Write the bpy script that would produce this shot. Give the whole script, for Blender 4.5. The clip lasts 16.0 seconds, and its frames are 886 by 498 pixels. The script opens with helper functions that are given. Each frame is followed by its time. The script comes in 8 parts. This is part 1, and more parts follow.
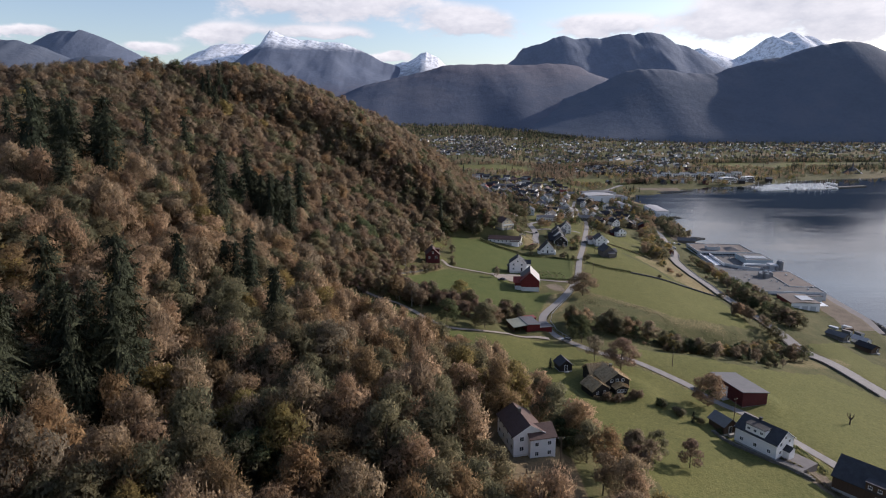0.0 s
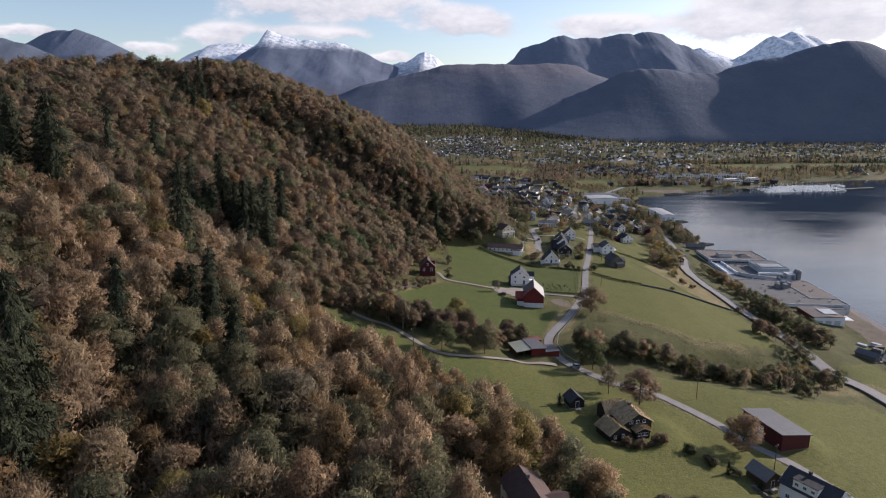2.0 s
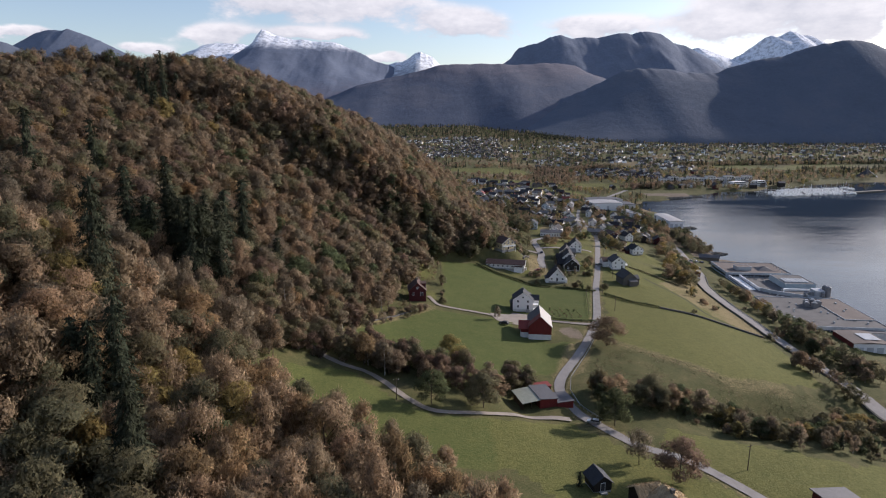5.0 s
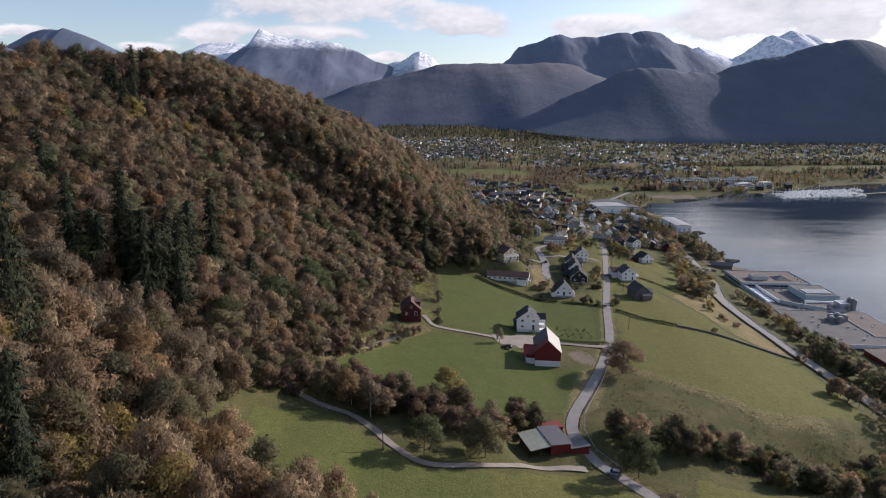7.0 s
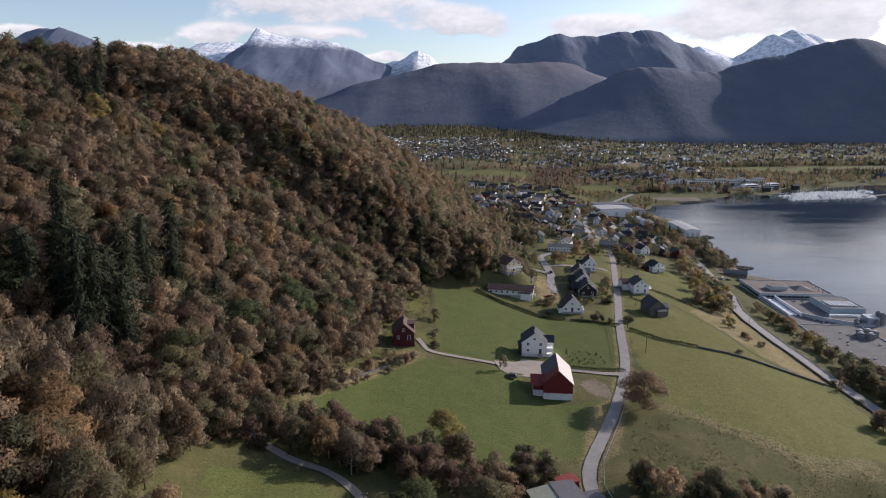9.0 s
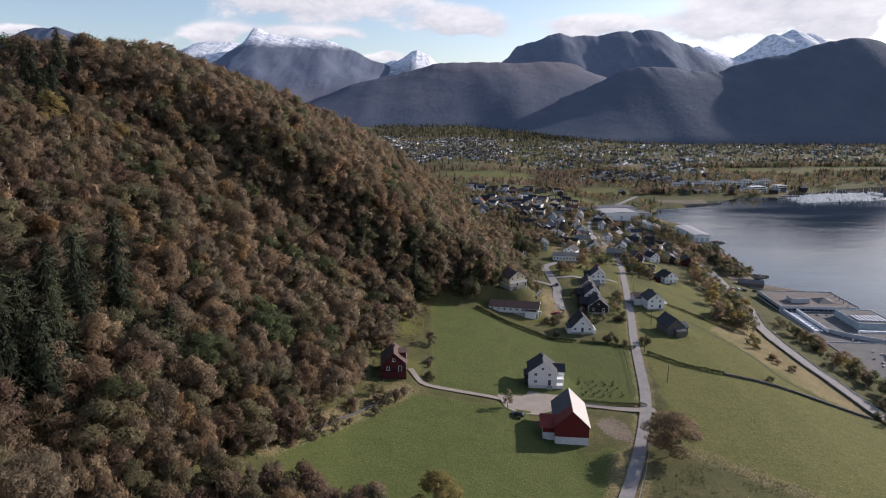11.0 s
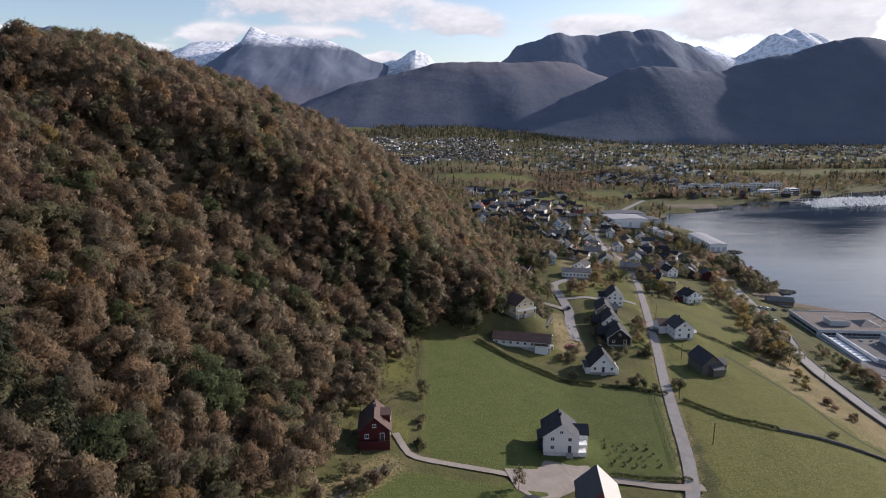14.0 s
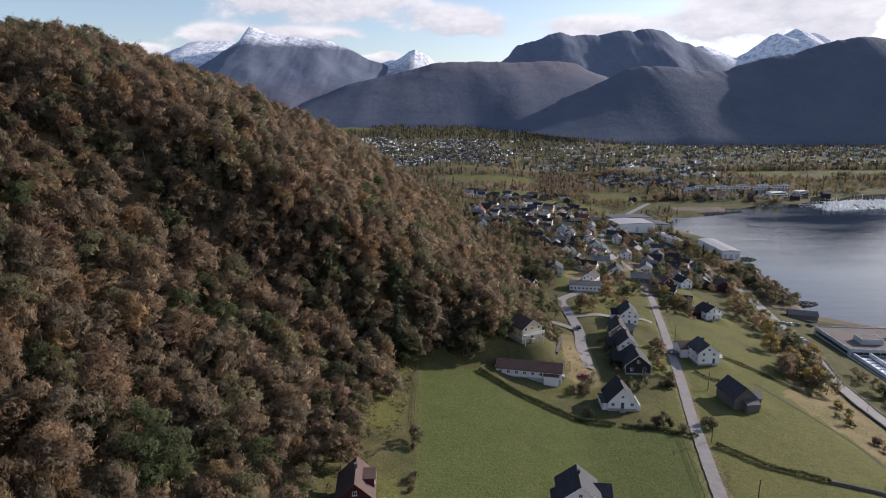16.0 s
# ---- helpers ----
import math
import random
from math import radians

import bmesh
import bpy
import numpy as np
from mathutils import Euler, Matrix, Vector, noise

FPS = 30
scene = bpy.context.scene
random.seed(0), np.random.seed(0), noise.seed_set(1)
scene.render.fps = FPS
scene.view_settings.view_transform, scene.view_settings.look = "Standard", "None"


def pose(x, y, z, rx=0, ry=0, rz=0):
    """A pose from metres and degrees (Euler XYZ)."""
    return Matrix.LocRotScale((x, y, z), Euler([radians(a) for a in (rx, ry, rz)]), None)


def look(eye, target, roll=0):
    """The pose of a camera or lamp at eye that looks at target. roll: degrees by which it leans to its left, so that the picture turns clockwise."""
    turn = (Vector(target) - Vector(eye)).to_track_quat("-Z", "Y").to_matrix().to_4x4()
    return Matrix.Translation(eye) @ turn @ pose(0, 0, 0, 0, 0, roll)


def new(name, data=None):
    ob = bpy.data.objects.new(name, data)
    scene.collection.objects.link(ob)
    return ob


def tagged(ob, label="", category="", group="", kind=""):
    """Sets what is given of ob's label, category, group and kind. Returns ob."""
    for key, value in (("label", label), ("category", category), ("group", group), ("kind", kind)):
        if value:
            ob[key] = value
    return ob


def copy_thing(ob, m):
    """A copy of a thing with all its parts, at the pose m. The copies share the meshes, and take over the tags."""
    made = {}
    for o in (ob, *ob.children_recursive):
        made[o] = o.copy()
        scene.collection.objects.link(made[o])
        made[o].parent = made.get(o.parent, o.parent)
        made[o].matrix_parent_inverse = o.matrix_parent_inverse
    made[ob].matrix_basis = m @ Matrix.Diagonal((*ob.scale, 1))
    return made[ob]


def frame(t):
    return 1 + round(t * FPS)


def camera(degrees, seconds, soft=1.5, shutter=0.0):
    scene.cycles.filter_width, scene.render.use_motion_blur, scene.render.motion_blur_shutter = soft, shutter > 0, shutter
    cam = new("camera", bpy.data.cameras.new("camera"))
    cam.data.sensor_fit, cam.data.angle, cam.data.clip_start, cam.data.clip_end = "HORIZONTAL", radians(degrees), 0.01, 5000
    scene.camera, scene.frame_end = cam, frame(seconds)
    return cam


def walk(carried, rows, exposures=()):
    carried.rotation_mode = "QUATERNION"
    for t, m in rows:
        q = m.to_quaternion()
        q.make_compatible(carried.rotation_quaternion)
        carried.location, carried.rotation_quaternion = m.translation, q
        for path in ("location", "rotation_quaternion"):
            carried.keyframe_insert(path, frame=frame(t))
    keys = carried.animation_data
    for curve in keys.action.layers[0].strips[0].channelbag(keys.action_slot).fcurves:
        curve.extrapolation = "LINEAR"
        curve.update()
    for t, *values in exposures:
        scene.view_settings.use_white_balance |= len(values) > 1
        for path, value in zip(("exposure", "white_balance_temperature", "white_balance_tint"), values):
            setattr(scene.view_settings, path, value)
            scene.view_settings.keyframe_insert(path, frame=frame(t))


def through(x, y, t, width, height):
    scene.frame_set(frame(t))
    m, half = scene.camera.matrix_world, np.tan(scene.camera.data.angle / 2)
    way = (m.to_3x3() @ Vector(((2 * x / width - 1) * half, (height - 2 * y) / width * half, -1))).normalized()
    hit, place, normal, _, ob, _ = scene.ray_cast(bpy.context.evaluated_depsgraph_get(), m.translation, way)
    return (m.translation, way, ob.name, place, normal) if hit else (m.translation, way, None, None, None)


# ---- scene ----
cam = camera(72.4, 16.0, soft=1.1)
METRES, EYE, TILT, LEAN, TURN = 230.0, 127.0, -12.3, 0.0, 0.0
ROWS = [
    (0.0, 0.0, 0.0, 0.0, 0.0, 0.0, -0.0),
    (0.5, 0.002, 0.0311, 0.0067, -0.01, -0.0, 0.0),
    (1.0, 0.0038, 0.062, 0.0134, -0.04, -0.0, 0.02),
    (1.5, 0.0057, 0.0916, 0.0199, -0.07, -0.0, 0.01),
    (2.0, 0.0074, 0.122, 0.0267, -0.1, 0.01, 0.02),
    (2.5, 0.0091, 0.153, 0.0338, -0.14, 0.02, 0.05),
    (3.0, 0.0111, 0.1828, 0.0408, -0.19, 0.02, 0.05),
    (3.5, 0.013, 0.2133, 0.0479, -0.23, 0.04, 0.06),
    (4.0, 0.0148, 0.2444, 0.0551, -0.3, 0.06, 0.08),
    (6.5, 0.0223, 0.3965, 0.0896, -0.44, 0.03, 0.17),
    (7.0, 0.0239, 0.4271, 0.0963, -0.46, 0.04, 0.16),
    (7.5, 0.0251, 0.4571, 0.1026, -0.5, 0.02, 0.17),
    (8.0, 0.0264, 0.4878, 0.1093, -0.52, 0.02, 0.18),
    (8.5, 0.0281, 0.5186, 0.1159, -0.53, 0.01, 0.19),
    (9.0, 0.0296, 0.5484, 0.1228, -0.54, 0.01, 0.19),
    (11.5, 0.0369, 0.702, 0.1558, -0.65, 0.02, 0.21),
    (12.0, 0.0384, 0.7318, 0.1625, -0.66, 0.02, 0.22),
    (12.5, 0.0397, 0.7625, 0.1694, -0.67, 0.02, 0.21),
    (13.0, 0.0412, 0.7932, 0.1763, -0.68, 0.03, 0.22),
    (13.5, 0.0428, 0.8228, 0.1831, -0.69, 0.03, 0.21),
    (14.0, 0.0441, 0.8534, 0.1898, -0.7, 0.04, 0.21),
    (14.5, 0.0456, 0.8838, 0.1967, -0.71, 0.04, 0.21),
    (15.0, 0.0472, 0.9143, 0.2036, -0.72, 0.06, 0.22),
    (15.5, 0.0481, 0.9443, 0.2103, -0.74, 0.07, 0.2),
    (16.0, 0.0497, 0.9748, 0.217, -0.73, 0.06, 0.2),
]
walk(cam, [(t, pose(0, 0, EYE, TILT, LEAN, TURN) @ pose(METRES * x, METRES * y, METRES * z, 90 + pitch, roll, yaw)) for t, x, y, z, yaw, pitch, roll in ROWS], [(0.0, 0.2, 6250, 19), (16.0, 0.2, 6250, 19)])

# ---- daylight: a low autumn sun and a sky with drifting cloud ----
SUN_UP, SUN_EAST = 21.0, 63.0     # degrees over the horizon, degrees from north (y) to east (x)
world = bpy.data.worlds.new("sky")
scene.world = world
world.use_nodes = True
wt = world.node_tree
wt.nodes.clear()


def wnode(kind, **values):
    n = wt.nodes.new(kind)
    for key, value in values.items():
        n.inputs[key].default_value = value
    return n


sky = wt.nodes.new("ShaderNodeTexSky")
sky.sky_type, sky.sun_disc = "NISHITA", False
sky.sun_elevation, sky.sun_rotation = radians(SUN_UP), radians(SUN_EAST)
sky.altitude, sky.air_density, sky.dust_density = 100, 1.0, 1.0
coords = wt.nodes.new("ShaderNodeTexCoord")
split = wt.nodes.new("ShaderNodeSeparateXYZ")
wt.links.new(coords.outputs["Generated"], split.inputs[0])


def wmath(op, a, b=0.0, c=None):
    n = wt.nodes.new("ShaderNodeMath")
    n.operation = op
    for k, value in enumerate((a, b, c)):
        if isinstance(value, (int, float)):
            n.inputs[k].default_value = value
        elif value is not None:
            wt.links.new(value, n.inputs[k])
    return n.outputs[0]


def wspan(value, a, b, c=0.0, d=1.0):
    n = wt.nodes.new("ShaderNodeMapRange")
    n.interpolation_type = "SMOOTHSTEP"
    for key, v in zip(("From Min", "From Max", "To Min", "To Max"), (a, b, c, d)):
        n.inputs[key].default_value = v
    wt.links.new(value, n.inputs["Value"])
    return n.outputs[0]


# clouds drawn out towards the horizon, as a flat layer looks from below
flat = wt.nodes.new("ShaderNodeMapping")
flat.inputs["Scale"].default_value = (1.0, 1.0, 2.2)
flat.inputs["Location"].default_value = (0.37, 0.0, 0.06)
wt.links.new(coords.outputs["Generated"], flat.inputs[0])
puff = wnode("ShaderNodeTexNoise", Scale=4.6, Detail=7.0, Roughness=0.56, Distortion=0.25)
curl = wnode("ShaderNodeTexNoise", Scale=17.0, Detail=8.0, Roughness=0.6)
drift = wnode("ShaderNodeTexNoise", Scale=9.0, Detail=3.0, Roughness=0.5)
for n in (puff, curl, drift):
    wt.links.new(flat.outputs[0], n.inputs["Vector"])
bearing = wmath("MULTIPLY", wmath("ARCTAN2", split.outputs["X"], split.outputs["Y"]), 57.2958)
rising = wmath("MULTIPLY", wmath("ARCSINE", split.outputs["Z"]), 57.2958)
bearing_w = wmath("ADD", bearing, wmath("MULTIPLY", wmath("SUBTRACT", drift.outputs["Fac"], 0.5), 5.0))
rising_w = wmath("ADD", rising, wmath("MULTIPLY", wmath("SUBTRACT", curl.outputs["Fac"], 0.5), 1.6))
# the banks of cumulus over the far mountains: bearing, elevation, half width, half height in degrees
mass, lift_sum = 0.0, 0.0
for a, e, ra, re in ((-11.0, 10.2, 10.0, 2.0), (-19.0, 6.9, 3.2, 0.9), (2.3, 8.2, 4.4, 1.3), (14.0, 7.8, 4.4, 1.0), (23.5, 7.6, 3.6, 1.6), (32.5, 7.6, 5.0, 2.2), (-4.3, 5.4, 2.4, 0.45), (-32.5, 6.4, 2.2, 0.5), (-25.0, 5.6, 2.6, 0.5), (-11.0, 7.25, 3.6, 0.5), (30.0, 10.2, 8.0, 1.6), (10.0, 13.5, 12.0, 1.8)):
    du = wmath("DIVIDE", wmath("SUBTRACT", bearing_w, a), ra)
    dv = wmath("DIVIDE", wmath("SUBTRACT", rising_w, e), re)
    one = wmath("EXPONENT", wmath("MULTIPLY", wmath("ADD", wmath("MULTIPLY", du, du), wmath("MULTIPLY", dv, dv)), -1.0))
    mass = wmath("ADD", one, mass)
    lift_sum = wmath("ADD", wmath("MULTIPLY", one, dv), lift_sum)
bank = wspan(wmath("ADD", mass, wmath("MULTIPLY", wmath("SUBTRACT", curl.outputs["Fac"], 0.5), 0.9)), 0.26, 0.62)
high = wspan(puff.outputs["Fac"], 0.42, 0.56)
away = wmath("MAXIMUM", wspan(rising, 12.5, 17.0), wspan(wmath("ABSOLUTE", bearing), 40.0, 52.0))
veil = wmath("MAXIMUM", wmath("MULTIPLY", high, away), wmath("MULTIPLY", bank, 0.94))
tone = wt.nodes.new("ShaderNodeValToRGB")
tone.color_ramp.elements[0].position, tone.color_ramp.elements[0].color = 0.22, (0.60, 0.62, 0.66, 1)
tone.color_ramp.elements[1].position, tone.color_ramp.elements[1].color = 0.72, (0.96, 0.95, 0.93, 1)
shape = wmath("DIVIDE", lift_sum, wmath("ADD", mass, 0.15))
wt.links.new(wmath("ADD", wmath("MULTIPLY", shape, 0.28), wmath("MULTIPLY", curl.outputs["Fac"], 1.0)), tone.inputs[0])
clear = wnode("ShaderNodeBackground", Strength=0.140)
cloud = wnode("ShaderNodeBackground", Strength=0.88)
wt.links.new(sky.outputs[0], clear.inputs["Color"])
wt.links.new(tone.outputs[0], cloud.inputs["Color"])
blend = wt.nodes.new("ShaderNodeMixShader")
low = wt.nodes.new("ShaderNodeMapRange")
low.interpolation_type = "SMOOTHSTEP"
low.inputs["From Min"].default_value, low.inputs["From Max"].default_value = 0.6, 0.16
wt.links.new(split.outputs["Z"], low.inputs["Value"])
cover = wt.nodes.new("ShaderNodeMath")
cover.operation = "MULTIPLY"
wt.links.new(veil, cover.inputs[0])
wt.links.new(low.outputs[0], cover.inputs[1])
wt.links.new(cover.outputs[0], blend.inputs[0])
wt.links.new(clear.outputs[0], blend.inputs[1])
wt.links.new(cloud.outputs[0], blend.inputs[2])
final = wt.nodes.new("ShaderNodeOutputWorld")
wt.links.new(blend.outputs[0], final.inputs["Surface"])

sun = new("sun", bpy.data.lights.new("sun", "SUN"))
sun.data.energy, sun.data.angle, sun.data.color = 5.0, radians(0.55), (1.0, 0.93, 0.82)
to_sun = Vector((math.sin(radians(SUN_EAST)) * math.cos(radians(SUN_UP)), math.cos(radians(SUN_EAST)) * math.cos(radians(SUN_UP)), math.sin(radians(SUN_UP))))
sun.matrix_world = look(to_sun * 600, (0, 0, 0))
scene.view_settings.exposure = 0.0


# ---- materials ----
class Nodes:
    """A material under construction."""

    def __init__(self, name):
        self.mat = bpy.data.materials.new(name)
        self.mat.use_nodes = True
        self.tree = self.mat.node_tree
        self.bsdf = self.tree.nodes["Principled BSDF"]
        self.place = self.tree.nodes.new("ShaderNodeNewGeometry")

    def link(self, a, b):
        self.tree.links.new(a, b)

    def noise(self, scale, detail=4.0, rough=0.6, stretch=None, vector=None):
        n = self.tree.nodes.new("ShaderNodeTexNoise")
        n.inputs["Scale"].default_value, n.inputs["Detail"].default_value, n.inputs["Roughness"].default_value = scale, detail, rough
        source = vector or self.place.outputs["Position"]
        if stretch:
            m = self.tree.nodes.new("ShaderNodeMapping")
            m.inputs["Scale"].default_value = stretch
            self.link(source, m.inputs[0])
            source = m.outputs[0]
        self.link(source, n.inputs["Vector"])
        return n.outputs["Fac"]

    def ramp(self, fac, stops):
        r = self.tree.nodes.new("ShaderNodeValToRGB")
        e = r.color_ramp.elements
        while len(e) < len(stops):
            e.new(0.5)
        for k, (p, c) in enumerate(stops):
            e[k].position, e[k].color = p, (*c, 1)
        self.link(fac, r.inputs[0])
        return r.outputs[0]

    def mix(self, fac, a, b, blend="MIX"):
        m = self.tree.nodes.new("ShaderNodeMix")
        m.data_type, m.blend_type = "RGBA", blend
        for value, socket in ((fac, m.inputs[0]), (a, m.inputs[6]), (b, m.inputs[7])):
            if isinstance(value, (int, float)):
                socket.default_value = value
            elif isinstance(value, tuple):
                socket.default_value = (*value, 1)
            else:
                self.link(value, socket)
        return m.outputs[2]

    def span(self, value, a, b, c=0.0, d=1.0):
        m = self.tree.nodes.new("ShaderNodeMapRange")
        m.interpolation_type = "SMOOTHSTEP"
        for k, v in zip(("From Min", "From Max", "To Min", "To Max"), (a, b, c, d)):
            m.inputs[k].default_value = v
        self.link(value, m.inputs["Value"])
        return m.outputs[0]

    def math(self, op, a, b=0.0):
        m = self.tree.nodes.new("ShaderNodeMath")
        m.operation = op
        for value, socket in ((a, m.inputs[0]), (b, m.inputs[1])):
            if isinstance(value, (int, float)):
                socket.default_value = value
            else:
                self.link(value, socket)
        return m.outputs[0]

    def bump(self, h, strength=0.4, distance=0.1):
        b = self.tree.nodes.new("ShaderNodeBump")
        b.inputs["Strength"].default_value, b.inputs["Distance"].default_value = strength, distance
        self.link(h, b.inputs["Height"])
        self.link(b.outputs[0], self.bsdf.inputs["Normal"])

    def done(self, colour, rough=0.8, metal=0.0, spec=0.3):
        if isinstance(colour, tuple):
            self.bsdf.inputs["Base Color"].default_value = (*colour, 1)
        else:
            self.link(colour, self.bsdf.inputs["Base Color"])
        if isinstance(rough, (int, float)):
            self.bsdf.inputs["Roughness"].default_value = rough
        else:
            self.link(rough, self.bsdf.inputs["Roughness"])
        self.bsdf.inputs["Metallic"].default_value = metal
        self.bsdf.inputs["Specular IOR Level"].default_value = spec
        return self.mat


def tint(c, k):
    return tuple(min(1.0, v * k) for v in c)


def plain(name, colour, rough=0.7, vary=0.25, scale=1.2, metal=0.0, grain=9.0, stretch=None, bump=0.25, spec=0.3):
    """A surface with stains at one scale and grain at another."""
    n = Nodes(name)
    stain = n.ramp(n.noise(scale, 5), [(0.3, tint(colour, 1 - vary)), (0.7, tint(colour, 1 + vary))])
    fine = n.noise(grain, 3, 0.65, stretch)
    col = n.mix(0.35, stain, n.ramp(fine, [(0.3, tint(colour, 1 - 1.3 * vary)), (0.7, tint(colour, 1 + 0.9 * vary))]))
    if bump:
        n.bump(fine, bump, 0.03)
    return n.done(col, rough, metal, spec)


def boards(name, colour, width=0.16, upright=False, vary=0.22, rough=0.7):
    """Painted or weathered timber cladding: shadow lines between boards, streaks and worn paint."""
    n = Nodes(name)
    xyz = n.tree.nodes.new("ShaderNodeSeparateXYZ")
    coord = n.tree.nodes.new("ShaderNodeTexCoord")
    n.link(coord.outputs["Object"], xyz.inputs[0])
    along = n.math("ADD", xyz.outputs["X"], xyz.outputs["Y"]) if upright else xyz.outputs["Z"]
    saw = n.math("FRACT", n.math("DIVIDE", along, width))
    streak = n.noise(1.6, 5, 0.6, (0.5, 0.5, 3.0) if not upright else (2.0, 2.0, 0.25))
    col = n.ramp(streak, [(0.28, tint(colour, 1 - vary)), (0.6, colour), (0.8, tint(colour, 1 + vary * 0.6))])
    n.bump(saw, 0.6, 0.03)
    return n.done(col, rough)


def tiles(name, colour, step=0.33, vary=0.3, rough=0.7, metal=0.0, spec=0.2):
    """Roof covering in courses, with lichen and soot."""
    n = Nodes(name)
    coord = n.tree.nodes.new("ShaderNodeTexCoord")
    xyz = n.tree.nodes.new("ShaderNodeSeparateXYZ")
    n.link(coord.outputs["Object"], xyz.inputs[0])
    course = n.math("FRACT", n.math("DIVIDE", n.math("ADD", xyz.outputs["Z"], n.math("MULTIPLY", xyz.outputs["Y"], 0.0)), step * 0.6))
    roll = n.math("FRACT", n.math("DIVIDE", n.math("ADD", xyz.outputs["X"], xyz.outputs["Y"]), step))
    both = n.math("ADD", course, n.math("MULTIPLY", roll, 0.6))
    patch = n.noise(0.7, 6, 0.65)
    speck = n.noise(5.0, 3, 0.7)
    col = n.ramp(patch, [(0.3, tint(colour, 1 - vary)), (0.55, colour), (0.78, tint(colour, 1 + vary))])
    col = n.mix(0.3, col, n.ramp(speck, [(0.35, tint(colour, 0.7)), (0.7, tint(colour, 1.25))]))
    n.bump(both, 0.5, 0.05)
    return n.done(col, rough, metal, spec)


def foliage(name, dark, mid, light, through=0.62, solid=0.51):
    """Leaves and twigs: each tree a little different, each spray too, with a fine twiggy grain."""
    n = Nodes(name)
    kin = n.tree.nodes.new("ShaderNodeAttribute")
    kin.attribute_name = "kin"
    lone = n.tree.nodes.new("ShaderNodeObjectInfo")
    own = n.math("FRACT", n.math("ADD", kin.outputs["Fac"], lone.outputs["Random"]))
    one = n.ramp(own, [(0.0, tuple(0.35 * a + 0.65 * b for a, b in zip(dark, mid))), (0.35, (mid[0] * 0.92, mid[1] * 1.0, mid[2] * 1.02)), (0.7, (mid[0] * 1.06, mid[1] * 0.97, mid[2] * 0.95)), (1.0, tuple(0.4 * a + 0.6 * b for a, b in zip(light, mid)))])
    stand = n.ramp(n.noise(0.05, 5, 0.65), [(0.3, tint(mid, 0.75)), (0.7, tint(light, 0.98))])
    col = n.mix(0.3, one, stand)
    twig = n.noise(2.6, 4, 0.75, (1, 1, 0.45))
    col = n.mix(1.0, col, n.ramp(twig, [(0.3, (0.42, 0.42, 0.42)), (0.5, (0.92, 0.92, 0.92)), (0.7, (1.5, 1.48, 1.42))]), "MULTIPLY")
    col = n.mix(1.0, col, n.ramp(n.place.outputs["Random Per Island"], [(0.0, (0.8, 0.8, 0.82)), (1.0, (1.2, 1.2, 1.18))]), "MULTIPLY")
    n.bump(twig, 0.7, 0.5)
    n.done(col, 0.8, 0.0, 0.1)
    leafy = n.tree.nodes.new("ShaderNodeBsdfTranslucent")
    n.link(col, leafy.inputs["Color"])
    m = n.tree.nodes.new("ShaderNodeMixShader")
    m.inputs[0].default_value = through
    n.link(n.bsdf.outputs[0], m.inputs[1])
    n.link(leafy.outputs[0], m.inputs[2])
    # daylight shows between the twigs
    gaps = n.math("GREATER_THAN", n.noise(3.1, 2, 0.6, (1, 1, 0.38)), 1 - solid)
    air = n.tree.nodes.new("ShaderNodeBsdfTransparent")
    sieve = n.tree.nodes.new("ShaderNodeMixShader")
    n.link(gaps, sieve.inputs[0])
    n.link(air.outputs[0], sieve.inputs[1])
    n.link(m.outputs[0], sieve.inputs[2])
    n.link(sieve.outputs[0], n.tree.nodes["Material Output"].inputs["Surface"])
    return n.mat


LEAF = [
    foliage("leaf_rust", (0.168, 0.122, 0.080), (0.275, 0.200, 0.132), (0.382, 0.280, 0.184)),
    foliage("twig_grey", (0.168, 0.134, 0.094), (0.270, 0.215, 0.150), (0.380, 0.303, 0.210)),
    foliage("leaf_orange", (0.195, 0.132, 0.072), (0.318, 0.216, 0.118), (0.440, 0.302, 0.166)),
    foliage("leaf_olive", (0.125, 0.115, 0.068), (0.205, 0.188, 0.112), (0.290, 0.268, 0.160)),
    foliage("leaf_ochre", (0.185, 0.145, 0.058), (0.308, 0.242, 0.097), (0.437, 0.344, 0.138)),
    foliage("needle", (0.026, 0.032, 0.019), (0.042, 0.050, 0.030), (0.062, 0.070, 0.042), 0.12),
    foliage("leaf_wine", (0.140, 0.099, 0.073), (0.227, 0.160, 0.120), (0.325, 0.226, 0.170)),
    foliage("leaf_green", (0.065, 0.077, 0.039), (0.108, 0.128, 0.065), (0.153, 0.182, 0.093)),
]
RUST, GREY, ORANGE, OLIVE, OCHRE, NEEDLE, WINE, GREEN, BARK, PALE_BARK = range(10)
LEAF.append(plain("bark", (0.075, 0.058, 0.045), 0.9, 0.35, 3.0, grain=14, stretch=(1, 1, 0.2)))
LEAF.append(plain("birch_bark", (0.38, 0.36, 0.33), 0.85, 0.45, 2.5, grain=8, stretch=(1, 1, 2.5)))
LEAF.append(foliage("leaf_tan", (0.25, 0.180, 0.114), (0.41, 0.298, 0.190), (0.52, 0.380, 0.244)))
TAN = 10


